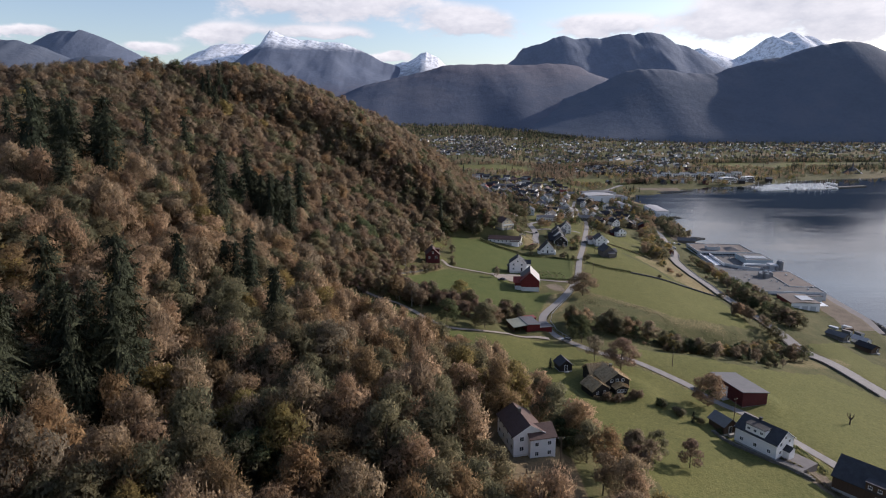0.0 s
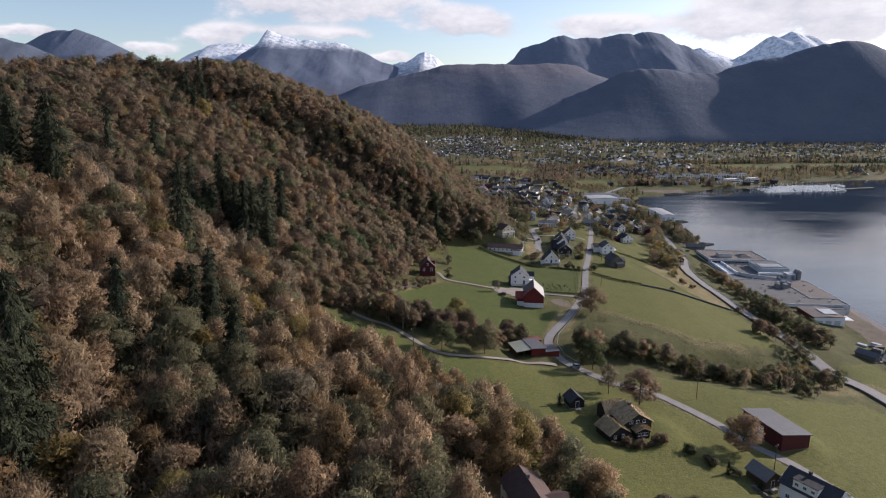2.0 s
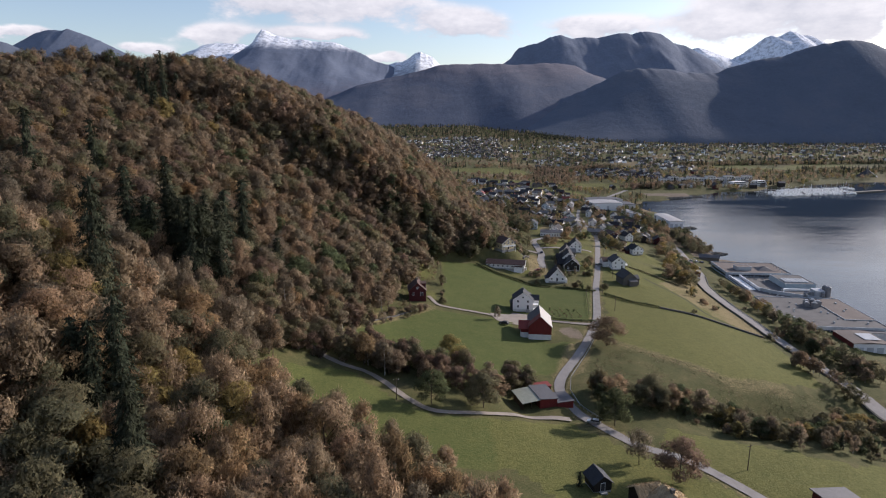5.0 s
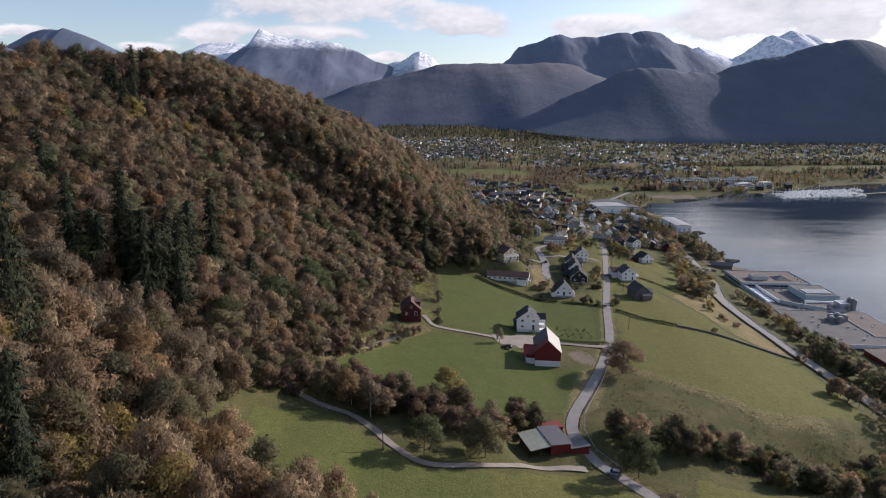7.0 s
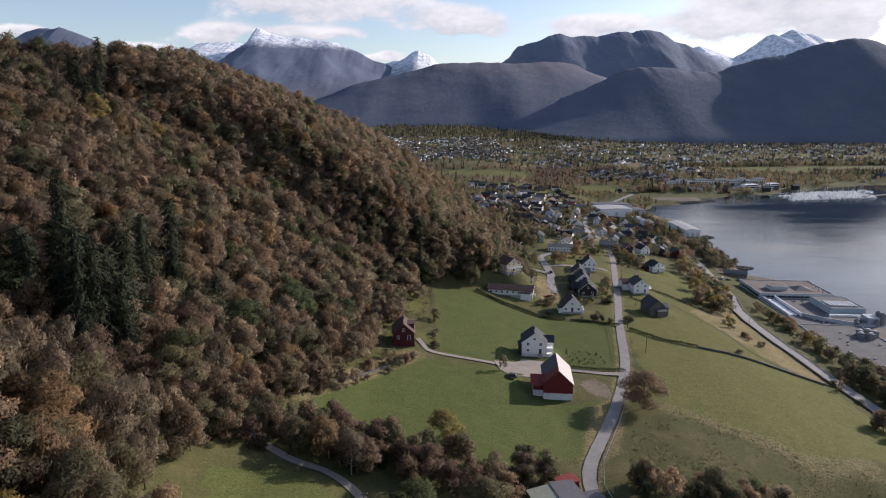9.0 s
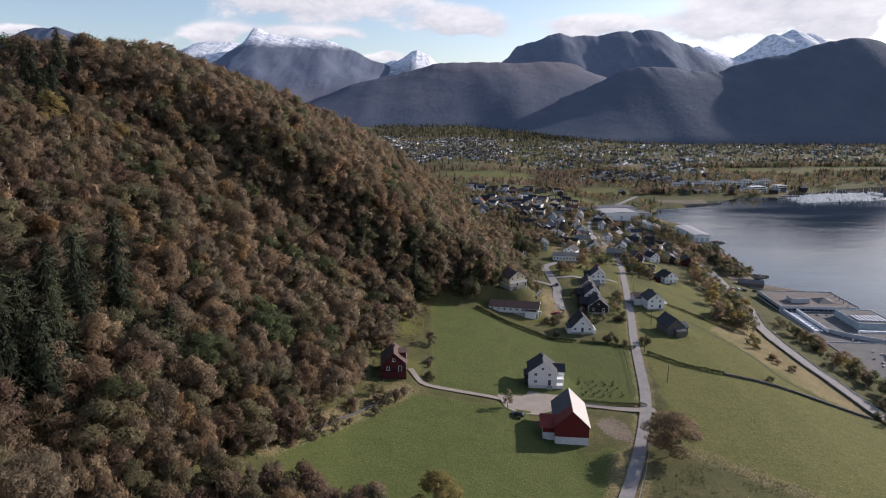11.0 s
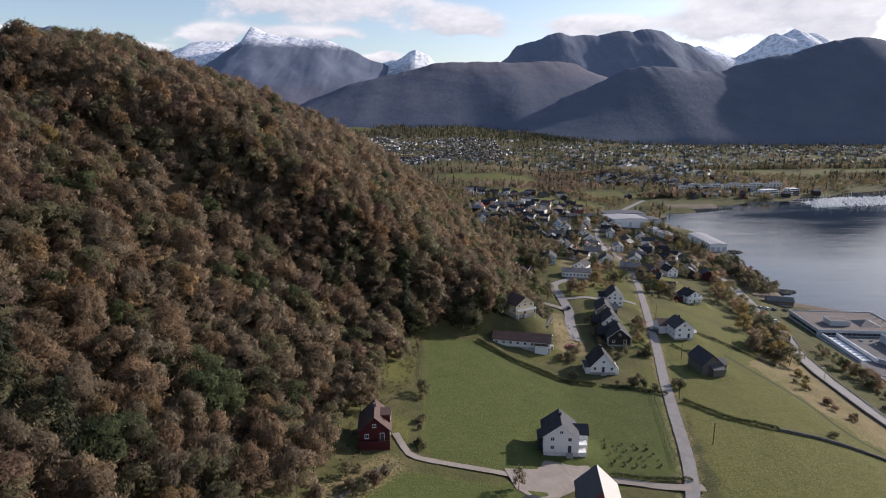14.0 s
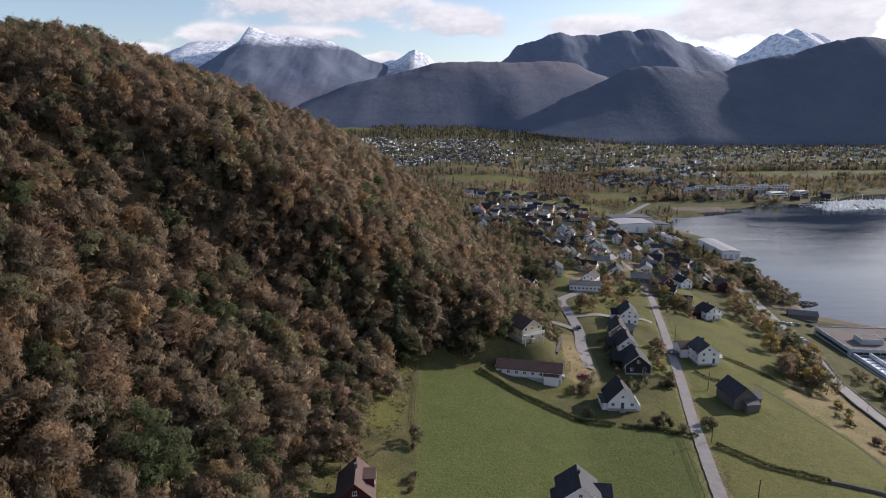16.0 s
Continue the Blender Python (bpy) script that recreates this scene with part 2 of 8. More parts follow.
WHITE = boards("white_boards", (0.82, 0.81, 0.79), 0.17, vary=0.08)
CREAM = boards("cream_boards", (0.66, 0.56, 0.36), 0.17, vary=0.14)
PALE_BLUE = boards("pale_blue_boards", (0.50, 0.56, 0.60), 0.17, vary=0.14)
GREY_BOARDS = boards("weathered_boards", (0.15, 0.135, 0.12), 0.2, True, 0.35, 0.85)
BLACK_BOARDS = boards("tarred_boards", (0.030, 0.025, 0.023), 0.2, True, 0.4, 0.7)
RED_BOARDS = boards("red_boards", (0.16, 0.022, 0.020), 0.2, True, 0.25)
MAROON = boards("maroon_boards", (0.085, 0.016, 0.018), 0.2, True, 0.3)
BROWN_BOARDS = boards("brown_boards", (0.09, 0.055, 0.035), 0.2, True, 0.3)
RENDER = plain("whitewashed_masonry", (0.68, 0.67, 0.64), 0.9, 0.14, 0.6, grain=5)
CONCRETE = plain("concrete", (0.36, 0.35, 0.33), 0.9, 0.2, 0.5, grain=4)
STONE = plain("field_stone", (0.13, 0.122, 0.11), 0.9, 0.4, 1.5, grain=5, bump=0.5)
SLATE = tiles("slate_roof", (0.050, 0.053, 0.060), 0.35, 0.35, 0.68)
DARK_TILE = tiles("dark_tiles", (0.026, 0.026, 0.030), 0.33, 0.3, 0.72)
GREY_TILE = tiles("grey_tiles", (0.17, 0.165, 0.16), 0.33, 0.25, 0.6)
BROWN_TILE = tiles("brown_tiles", (0.10, 0.062, 0.052), 0.33, 0.3, 0.6)
RED_TILE = tiles("red_tiles", (0.20, 0.05, 0.04), 0.33, 0.3, 0.55)
SHEET = tiles("pale_sheet_roof", (0.42, 0.39, 0.365), 0.9, 0.14, 0.42, 0.15, 0.5)
DARK_SHEET = tiles("grey_sheet_roof", (0.105, 0.103, 0.108), 0.9, 0.2, 0.6, 0.0, 0.3)
MOSSY_SHEET = tiles("mossy_sheet_roof", (0.30, 0.31, 0.25), 0.9, 0.2, 0.6)
RUSTY = tiles("rusty_sheet_roof", (0.24, 0.055, 0.045), 0.9, 0.3, 0.5)
FELT = plain("roofing_felt", (0.125, 0.12, 0.116), 0.9, 0.3, 0.12, grain=1.2, bump=0.2)
FELT_BROWN = plain("brown_roofing_felt", (0.155, 0.128, 0.112), 0.9, 0.22, 0.1, grain=1.2, bump=0.2)
PANEL = plain("pale_panel", (0.42, 0.44, 0.46), 0.5, 0.12, 0.3, grain=3)
WHITE_PANEL = plain("white_panel", (0.72, 0.73, 0.74), 0.45, 0.08, 0.3, grain=3)
BLUE_PANEL = plain("pale_blue_panel", (0.34, 0.42, 0.47), 0.45, 0.1, 0.3, grain=3)
STEEL = plain("galvanised_steel", (0.42, 0.43, 0.44), 0.4, 0.15, 1.0, metal=0.8)
PLANT_GREY = plain("grey_plant_paint", (0.20, 0.20, 0.205), 0.7, 0.25, 0.6)
PAINT = plain("white_paint", (0.78, 0.78, 0.76), 0.6, 0.08, 2.0)
DARK_PAINT = plain("dark_paint", (0.05, 0.05, 0.055), 0.55, 0.2, 2.0)
POLE_WOOD = plain("pole_wood", (0.10, 0.075, 0.055), 0.9, 0.3, 3.0, stretch=(1, 1, 0.2))
GLASS = Nodes("window_glass").done((0.035, 0.042, 0.05), 0.08, 0.0, 0.8)
SOD = plain("turf_roof", (0.40, 0.30, 0.175), 0.95, 0.45, 0.7, grain=4, bump=0.6)


def road_surface(name, colour, edge):
    n = Nodes(name)
    worn = n.ramp(n.noise(0.35, 6, 0.65), [(0.3, tint(colour, 0.78)), (0.65, tint(colour, 1.15))])
    grit = n.noise(6.0, 3, 0.7)
    col = n.mix(0.3, worn, n.ramp(grit, [(0.35, tint(colour, 0.7)), (0.7, tint(edge, 1.1))]))
    n.bump(grit, 0.3, 0.02)
    return n.done(col, 0.85)


ASPHALT = road_surface("asphalt", (0.235, 0.218, 0.205), (0.30, 0.28, 0.26))
GRAVEL = road_surface("gravel", (0.26, 0.225, 0.19), (0.32, 0.28, 0.24))
YARD = road_surface("paved_yard", (0.165, 0.15, 0.145), (0.22, 0.2, 0.19))


def ground_material():
    """Turf, dry grass, leaf litter and bare earth, laid out by the cover attribute."""
    n = Nodes("ground")
    cover = n.tree.nodes.new("ShaderNodeAttribute")
    cover.attribute_name = "cover"
    rgb = n.tree.nodes.new("ShaderNodeSeparateColor")
    n.link(cover.outputs["Color"], rgb.inputs[0])
    big, mid, fine = n.noise(0.018, 5, 0.6), n.noise(0.14, 5, 0.65), n.noise(1.6, 4, 0.7)
    swath = n.noise(0.5, 3, 0.6, (0.3, 1.6, 1.0))
    litter = n.mix(0.5, n.ramp(mid, [(0.3, (0.11, 0.080, 0.049)), (0.7, (0.22, 0.157, 0.092))]), n.ramp(fine, [(0.3, (0.10, 0.08, 0.046)), (0.7, (0.25, 0.195, 0.11))]))
    turf = n.ramp(big, [(0.3, (0.083, 0.101, 0.030)), (0.5, (0.1094, 0.119, 0.038)), (0.7, (0.1465, 0.137, 0.052))])
    turf = n.mix(0.5, turf, n.ramp(mid, [(0.3, (0.0704, 0.087, 0.026)), (0.7, (0.1612, 0.1434, 0.0488))]))
    turf = n.mix(0.25, turf, n.ramp(swath, [(0.3, (0.0733, 0.089, 0.028)), (0.7, (0.1514, 0.1434, 0.0444))]))
    turf = n.mix(0.55, turf, n.ramp(fine, [(0.3, (0.040, 0.054, 0.012)), (0.5, (0.1085, 0.1067, 0.0338)), (0.7, (0.190, 0.165, 0.064))]))
    tuft = n.noise(0.55, 6, 0.75)
    turf = n.mix(1.0, turf, n.ramp(tuft, [(0.34, (0.84, 0.86, 0.84)), (0.5, (1.0, 1.0, 1.0)), (0.68, (1.14, 1.1, 1.1))]), "MULTIPLY")
    rich = n.tree.nodes.new("ShaderNodeAttribute")
    rich.attribute_name = "lush"
    deep = n.mix(0.4, n.ramp(mid, [(0.3, (0.043, 0.074, 0.020)), (0.7, (0.080, 0.100, 0.032))]), n.ramp(fine, [(0.3, (0.034, 0.058, 0.016)), (0.7, (0.090, 0.108, 0.038))]))
    turf = n.mix(n.math("MULTIPLY", rich.outputs["Fac"], 0.6), turf, deep)
    dry = n.mix(0.5, n.ramp(mid, [(0.3, (0.13, 0.10, 0.045)), (0.7, (0.27, 0.21, 0.11))]), n.ramp(fine, [(0.3, (0.09, 0.085, 0.032)), (0.7, (0.30, 0.235, 0.13))]))
    earth = n.mix(0.5, n.ramp(mid, [(0.3, (0.11, 0.085, 0.06)), (0.7, (0.21, 0.17, 0.13))]), n.ramp(fine, [(0.3, (0.09, 0.07, 0.05)), (0.7, (0.24, 0.2, 0.16))]))
    rough = n.mix(0.5, n.ramp(mid, [(0.3, (0.055, 0.062, 0.022)), (0.5, (0.088, 0.086, 0.034)), (0.7, (0.16, 0.125, 0.062))]), n.ramp(fine, [(0.3, (0.036, 0.044, 0.016)), (0.7, (0.135, 0.125, 0.055))]))
    jag = n.math("MULTIPLY", n.math("SUBTRACT", fine, 0.5), 0.7)

    def on(channel):
        return n.span(n.math("ADD", channel, jag), 0.38, 0.62)

    col = n.mix(on(cover.outputs["Alpha"]), litter, rough)
    col = n.mix(on(rgb.outputs["Red"]), col, turf)
    col = n.mix(on(rgb.outputs["Green"]), col, dry)
    col = n.mix(on(rgb.outputs["Blue"]), col, earth)
    n.bump(n.math("ADD", fine, mid), 0.7, 0.3)
    return n.done(col, 0.95, 0.0, 0.1)


GROUND = ground_material()


def water_material():
    n = Nodes("fjord_water")
    swell, ripple = n.noise(0.05, 3, 0.5, (0.5, 1.6, 1)), n.noise(0.45, 4, 0.6, (0.5, 1.5, 1))
    calm = n.noise(0.006, 4, 0.6, (0.5, 1.8, 1))
    n.bump(n.math("ADD", n.math("MULTIPLY", swell, 1.2), n.math("MULTIPLY", ripple, n.span(calm, 0.4, 0.62, 0.25, 0.7))), 0.10, 1.0)
    n.bsdf.inputs["IOR"].default_value = 1.33
    return n.done((0.012, 0.020, 0.026), n.span(calm, 0.4, 0.62, 0.03, 0.09), 0.0, 0.5)


WATER = water_material()


def mountain_material(name, low, high, snow_from, snow_to, tree_line=240, heath=(1.45, 1.25, 1.08)):
    """Wooded lower slopes, heath and rock above, broken snow on the tops; low and high carry painted distance haze."""
    n = Nodes(name)
    xyz = n.tree.nodes.new("ShaderNodeSeparateXYZ")
    n.link(n.place.outputs["Position"], xyz.inputs[0])
    patch, streak, fine = n.noise(0.003, 6, 0.65), n.noise(0.010, 6, 0.7, (1, 1, 0.3)), n.noise(0.06, 4, 0.75)
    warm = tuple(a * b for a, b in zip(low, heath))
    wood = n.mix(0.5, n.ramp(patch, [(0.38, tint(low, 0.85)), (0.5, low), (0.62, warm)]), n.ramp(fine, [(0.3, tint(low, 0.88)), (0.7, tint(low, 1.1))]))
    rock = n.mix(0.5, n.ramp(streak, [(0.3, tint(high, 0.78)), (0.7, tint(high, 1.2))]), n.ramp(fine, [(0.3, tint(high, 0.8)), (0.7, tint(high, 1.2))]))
    ragged = n.math("MULTIPLY", n.math("SUBTRACT", streak, 0.5), 300)
    col = n.mix(n.span(n.math("ADD", xyz.outputs["Z"], ragged), tree_line - 60, tree_line + 90), wood, rock)
    broken = n.noise(0.016, 8, 0.72, (1, 1, 0.55))
    level = n.math("ADD", xyz.outputs["Z"], n.math("MULTIPLY", n.math("SUBTRACT", broken, 0.5), 1.4 * (snow_to - snow_from)))
    bare = n.span(n.noise(0.035, 6, 0.75, (1, 1, 0.35)), 0.40, 0.54)
    snow = n.math("MULTIPLY", n.span(level, snow_from, snow_to), n.math("ADD", n.math("MULTIPLY", bare, 0.55), 0.45))
    col = n.mix(snow, col, (0.80, 0.83, 0.88))
    n.bump(n.math("ADD", n.math("MULTIPLY", fine, 0.5), n.math("MULTIPLY", streak, 1.5)), 0.35, 9.0)
    return n.done(col, 0.95, 0.0, 0.1)


# Slate blue in these wood and rock colours is painted-in haze of distance.
HAZY_WOODED = mountain_material("hazy_wooded_mountain", (0.104, 0.124, 0.162), (0.114, 0.135, 0.172), 2000, 2200, 420, (1.25, 1.12, 1.04))
HAZY_HEATH = mountain_material("hazy_heathery_hill", (0.104, 0.120, 0.160), (0.142, 0.137, 0.162), 2000, 2200, 330, (1.4, 1.2, 1.05))
HAZY_FELL = mountain_material("hazy_bare_fell", (0.115, 0.140, 0.192), (0.140, 0.166, 0.220), 720, 900, 300)
HAZY_SNOWY = mountain_material("hazy_snowy_fell", (0.135, 0.140, 0.180), (0.128, 0.152, 0.206), 575, 640, 280)
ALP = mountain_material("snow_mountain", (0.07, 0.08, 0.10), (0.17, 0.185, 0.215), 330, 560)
# the lie of the land: height of the ground over the sea at z = 0
SHORE_Y = (-400, 200, 330, 360, 420, 520, 575, 600, 640, 700, 760, 800, 860, 930, 980, 1010)
SHORE_X = (210, 215, 258, 268, 275, 286, 290, 256, 264, 276, 286, 298, 306, 285, 305, 330)
HEAD_X = (330, 400, 430, 534, 620, 720, 900, 1500, 4000)
HEAD_Y = (1015, 1040, 1088, 1130, 1172, 1235, 1300, 1480, 1600)
FOOT_Y = (-400, 0, 150, 250, 330, 400, 425, 436, 446, 470, 560, 620, 680, 740, 850)
FOOT_X = (-25, -22, -15, -15, -15, -5, 2, 22, 46, 58, 60, 64, 64, 40, -40)


def smooth(a, b, v):
    t = np.clip((v - a) / (b - a), 0, 1)
    return t * t * (3 - 2 * t)


def bump(x, y, cx, cy, rx, ry, turn=0.0):
    c, s = np.cos(turn), np.sin(turn)
    u, v = (x - cx) * c + (y - cy) * s, -(x - cx) * s + (y - cy) * c
    return np.exp(-(u / rx) ** 2 - (v / ry) ** 2)


def waves(x, y, size, seed=0.0):
    a = np.sin(x / size + 1.3 * np.sin(y / size * 0.7 + seed) + seed * 1.7)
    b = np.sin(y / size * 1.13 + 1.1 * np.sin(x / size * 0.83 - seed) - seed)
    c = np.sin((x * 0.6 + y * 0.8) / size * 1.9 + seed * 2.3)
    return (a + b + 0.6 * c) / 2.6


def fbm(x, y, size, octaves=5, seed=0, gain=0.5):
    """Value noise summed over octaves, -1 to 1."""
    total, amp, norm = 0.0, 1.0, 0.0
    for k in range(octaves):
        u, v = np.asarray(x) / size + 17.3 * seed + 5.1 * k, np.asarray(y) / size - 9.7 * seed + 3.3 * k
        i, j = np.floor(u), np.floor(v)
        f, g = u - i, v - j
        f, g = f * f * (3 - 2 * f), g * g * (3 - 2 * g)

        def h(a, b):
            s = np.sin(a * 127.1 + b * 311.7 + seed * 74.7) * 43758.5453
            return s - np.floor(s)

        n = (h(i, j) * (1 - f) + h(i + 1, j) * f) * (1 - g) + (h(i, j + 1) * (1 - f) + h(i + 1, j + 1) * f) * g
        total, norm = total + amp * (2 * n - 1), norm + amp
        size, amp = size * 0.5, amp * gain
    return total / norm


def foot(y):
    return np.interp(y, FOOT_Y, FOOT_X)


# level sites cut into the slopes for the houses: place, half size
PADS = [(19.5, 138.5, 8), (-6.3, 350, 7), (45.5, 359, 8), (48.6, 327, 9), (106.9, 203, 10), (96.6, 166, 9), (58.5, 196, 11), (37, 262, 9), (73.5, 418.5, 8), (38, 437, 6), (46, 434.5, 8), (54, 432.5, 6), (46, 452, 8), (89, 450, 9), (90.5, 467, 8), (93, 486, 8), (105, 510, 9), (123, 466, 8), (117.8, 427, 8), (161, 545, 8), (152, 562, 8), (150, 582, 9), (117.5, 147, 10)]


def height(x, y):
    """The slopes with the house sites levelled."""
    x, y = np.asarray(x, float), np.asarray(y, float)
    z = slopes(x, y)
    for (cx, cy, r), level in zip(PADS, PAD_Z):
        if x.ndim == 0 and (abs(x - cx) > r * 1.7 or abs(y - cy) > r * 1.7):
            continue
        k = smooth(r * 1.7, r * 0.9, np.hypot(x - cx, y - cy))
        z = z * (1 - k) + level * k
    return z


def slopes(x, y):
    x, y = np.asarray(x, float), np.asarray(y, float)
    u = foot(y) - x                     # how far up the wooded flank
    rise = np.interp(u, (0, 20, 40, 70, 100, 140, 180, 220, 300, 420, 700), (0, 5, 16, 36, 56, 75, 91, 101, 95, 66, 40))
    tall = np.interp(y, (-300, 100, 170, 250, 300, 350, 430, 520, 600, 650, 690, 740, 900), (0.7, 0.72, 0.72, 0.74, 0.85, 0.96, 1.05, 1.04, 1.0, 0.96, 0.72, 0.35, 0.0))
    shift = np.interp(y, (100, 200, 340, 400, 480), (-18, -10, 0, 8, 8))
    low = np.interp(x - shift, (-60, -15, 20, 50, 85, 115, 135, 161, 184, 200, 235, 300), (47, 45, 39, 33.5, 32, 28.5, 25, 18.5, 13, 10.5, 4, 2.6))
    plain = 3 + 14 * smooth(900, 2600, y) + 62 * smooth(2150, 3150, y) * smooth(1150, 300, x) + 13 * smooth(290, 110, x) * smooth(600, 900, y)
    k = smooth(600, 820, y)
    ground = low * (1 - k) + np.maximum(plain, 3) * k + rise * tall
    ground = ground - 8 * bump(x, y, 124, 269, 46, 15, 0.35) - 5 * bump(x, y, 128, 275, 18, 10, 0.3) - 3 * bump(x, y, 165, 290, 26, 14, 0.3)
    ground = ground + 11 * bump(x, y, 22, 122, 45, 48) + 9 * bump(x, y, -26, 128, 28, 60) + 2.5 * bump(x, y, 44, 198, 24, 26) - 2.5 * bump(x, y, 42, 257, 22, 14)
    ground = ground + 1.8 * waves(x, y, 31, 0.4) * smooth(4, 50, u) + 5 * waves(x, y, 74, 2.1) * smooth(20, 120, u) * smooth(900, 500, y)
    ground = ground + 9 * bump(x, y, 38, 457, 22, 17) + 2.5 * bump(x, y, 58, 452, 9, 18)
    # the shore and the sea bed
    edge = np.interp(y, SHORE_Y, SHORE_X)
    head = np.interp(x, HEAD_X, HEAD_Y) + 6 * waves(x, y * 0, 25, 1.0)
    sea = smooth(-6, 14, x - edge) * smooth(8, -14, y - head)
    return ground * (1 - sea) - 6 * sea


PAD_Z = [float(slopes(cx, cy)) for cx, cy, r in PADS]


def in_wood(x, y):
    """Whether the plan has forest here."""
    f = foot(y)
    edge = np.interp(y, (-50, 60, 120, 150, 175, 190, 205, 216, 226, 262, 290, 320, 345, 380, 420, 438, 452, 470, 500, 560, 620, 700), (60, 56, 42, 34, 29, 17, -4, -29, -46, -48, -36, -18, -14, -10, -6, 20, 40, 50, 56, 60, 62, 52))
    return x < edge + 3 * waves(x, y, 7, 0.8)


# ---- building helpers ----
class Shape:
    """Vertices and faces gathered for one mesh."""

    def __init__(self):
        self.v, self.f = [], []

    def add(self, pts, faces):
        k = len(self.v)
        self.v += [tuple(p) for p in pts]
        self.f += [tuple(k + i for i in face) for face in faces]
        return self

    def box(self, x0, y0, z0, x1, y1, z1):
        p = [(x0, y0, z0), (x1, y0, z0), (x1, y1, z0), (x0, y1, z0), (x0, y0, z1), (x1, y0, z1), (x1, y1, z1), (x0, y1, z1)]
        return self.add(p, [(3, 2, 1, 0), (4, 5, 6, 7), (0, 1, 5, 4), (1, 2, 6, 5), (2, 3, 7, 6), (3, 0, 4, 7)])

    def prism(self, ring, low, high):
        """A polygon (x, y), anticlockwise from above, from one height to another."""
        n = len(ring)
        p = [(x, y, low) for x, y in ring] + [(x, y, high) for x, y in ring]
        return self.add(p, [tuple(range(n - 1, -1, -1)), tuple(range(n, 2 * n))] + [(i, (i + 1) % n, n + (i + 1) % n, n + i) for i in range(n)])

    def extrude_y(self, ring, y0, y1):
        """A polygon in x and z carried along y."""
        n = len(ring)
        p = [(x, y0, z) for x, z in ring] + [(x, y1, z) for x, z in ring]
        return self.add(p, [tuple(range(n)), tuple(range(2 * n - 1, n - 1, -1))] + [((i + 1) % n, i, n + i, n + (i + 1) % n) for i in range(n)])

    def tube(self, a, b, ra, rb, n=6):
        a, b = Vector(a), Vector(b)
        d = (b - a).normalized()
        s = d.orthogonal().normalized()
        t = d.cross(s)
        p = []
        for c, r in ((a, ra), (b, rb)):
            p += [c + (s * math.cos(math.tau * i / n) + t * math.sin(math.tau * i / n)) * r for i in range(n)]
        return self.add(p, [(i, (i + 1) % n, n + (i + 1) % n, n + i) for i in range(n)] + [tuple(range(n - 1, -1, -1)), tuple(range(n, 2 * n))])

    def mesh(self, name, *mats):
        me = bpy.data.meshes.new(name)
        me.from_pydata(self.v, [], self.f)
        for m in mats:
            me.materials.append(m)
        me.update()
        return me


def part(name, shape, material, parent, label="", at=None):
    """One mesh under a thing or under a part."""
    data = shape if isinstance(shape, bpy.types.Mesh) else shape.mesh(name, material)
    ob = new(name, data)
    ob.parent = parent
    if at is not None:
        ob.matrix_basis = at
    if label:
        ob["label"] = label
    return ob


def thing(name, label, category, at, group=""):
    ob = tagged(new(name), label, category, group)
    ob.empty_display_size = 0.5
    ob.matrix_basis = at
    return ob


def array_mesh(name, verts, faces, mats, index=None):
    """A mesh from arrays, all faces with the same number of corners."""
    verts, faces = np.asarray(verts, np.float32), np.asarray(faces, np.int32)
    me = bpy.data.meshes.new(name)
    me.vertices.add(len(verts))
    me.vertices.foreach_set("co", verts.ravel())
    n = faces.shape[1]
    me.loops.add(faces.size)
    me.loops.foreach_set("vertex_index", faces.ravel())
    me.polygons.add(len(faces))
    me.polygons.foreach_set("loop_start", np.arange(0, faces.size, n, dtype=np.int32))
    for m in mats:
        me.materials.append(m)
    if index is not None:
        me.polygons.foreach_set("material_index", np.asarray(index, np.int32))
    me.update(calc_edges=True)
    return me


def z_at(x, y):
    return float(height(x, y))


def grid_faces(rows, cols):
    i = np.arange(rows - 1)[:, None] * cols + np.arange(cols - 1)[None]
    return np.stack([i, i + 1, i + cols + 1, i + cols], -1).reshape(-1, 4)


def near_line(x, y, points):
    """Distance of points of the plan from a line of straight stretches."""
    best = np.full(np.shape(x), 1e9)
    for (ax, ay), (bx, by) in zip(points, points[1:]):
        dx, dy = bx - ax, by - ay
        t = np.clip(((x - ax) * dx + (y - ay) * dy) / (dx * dx + dy * dy), 0, 1)
        best = np.minimum(best, np.hypot(x - ax - t * dx, y - ay - t * dy))
    return best


def inside(x, y, ring):
    hit = np.zeros(np.shape(x), bool)
    for (ax, ay), (bx, by) in zip(ring, ring[1:] + ring[:1]):
        cross = (ay > y) != (by > y)
        hit ^= cross & (x < (bx - ax) * (y - ay) / (by - ay + 1e-9) + ax)
    return hit


# ---- the plan: roads and fields ----
FARM_ROAD = [(146, 110), (128, 140), (116, 163), (110, 174), (103.5, 186.5), (88, 211), (74, 228), (63.5, 235), (55, 250), (48.5, 262), (47, 270), (49.5, 281), (61, 304), (71, 326), (81, 353), (89, 385), (95.5, 411), (104, 441), (113, 475), (126, 525), (138, 574), (160, 684), (170, 781), (186, 850)]
MAIN_ROAD = [(215, 60), (200, 150), (189, 239), (187, 265), (184, 304), (179, 375), (179, 415), (182, 450), (188, 478), (201, 514), (210, 555), (226, 620), (232, 660), (236, 700), (232, 780), (222, 860), (232, 930), (262, 1010), (330, 1120)]
TRACK = [(-1, 352), (1.5, 346), (5, 343.3), (14, 342.4), (31, 341.6), (38, 339)]
PATH = [(-42, 268), (-29, 260.5), (-16, 257), (-6, 246.5), (3, 241), (18, 245), (31, 250), (47, 253)]
LANE = [(70, 446), (73, 470), (77, 492), (78, 520), (79, 540), (92, 556), (110, 580)]
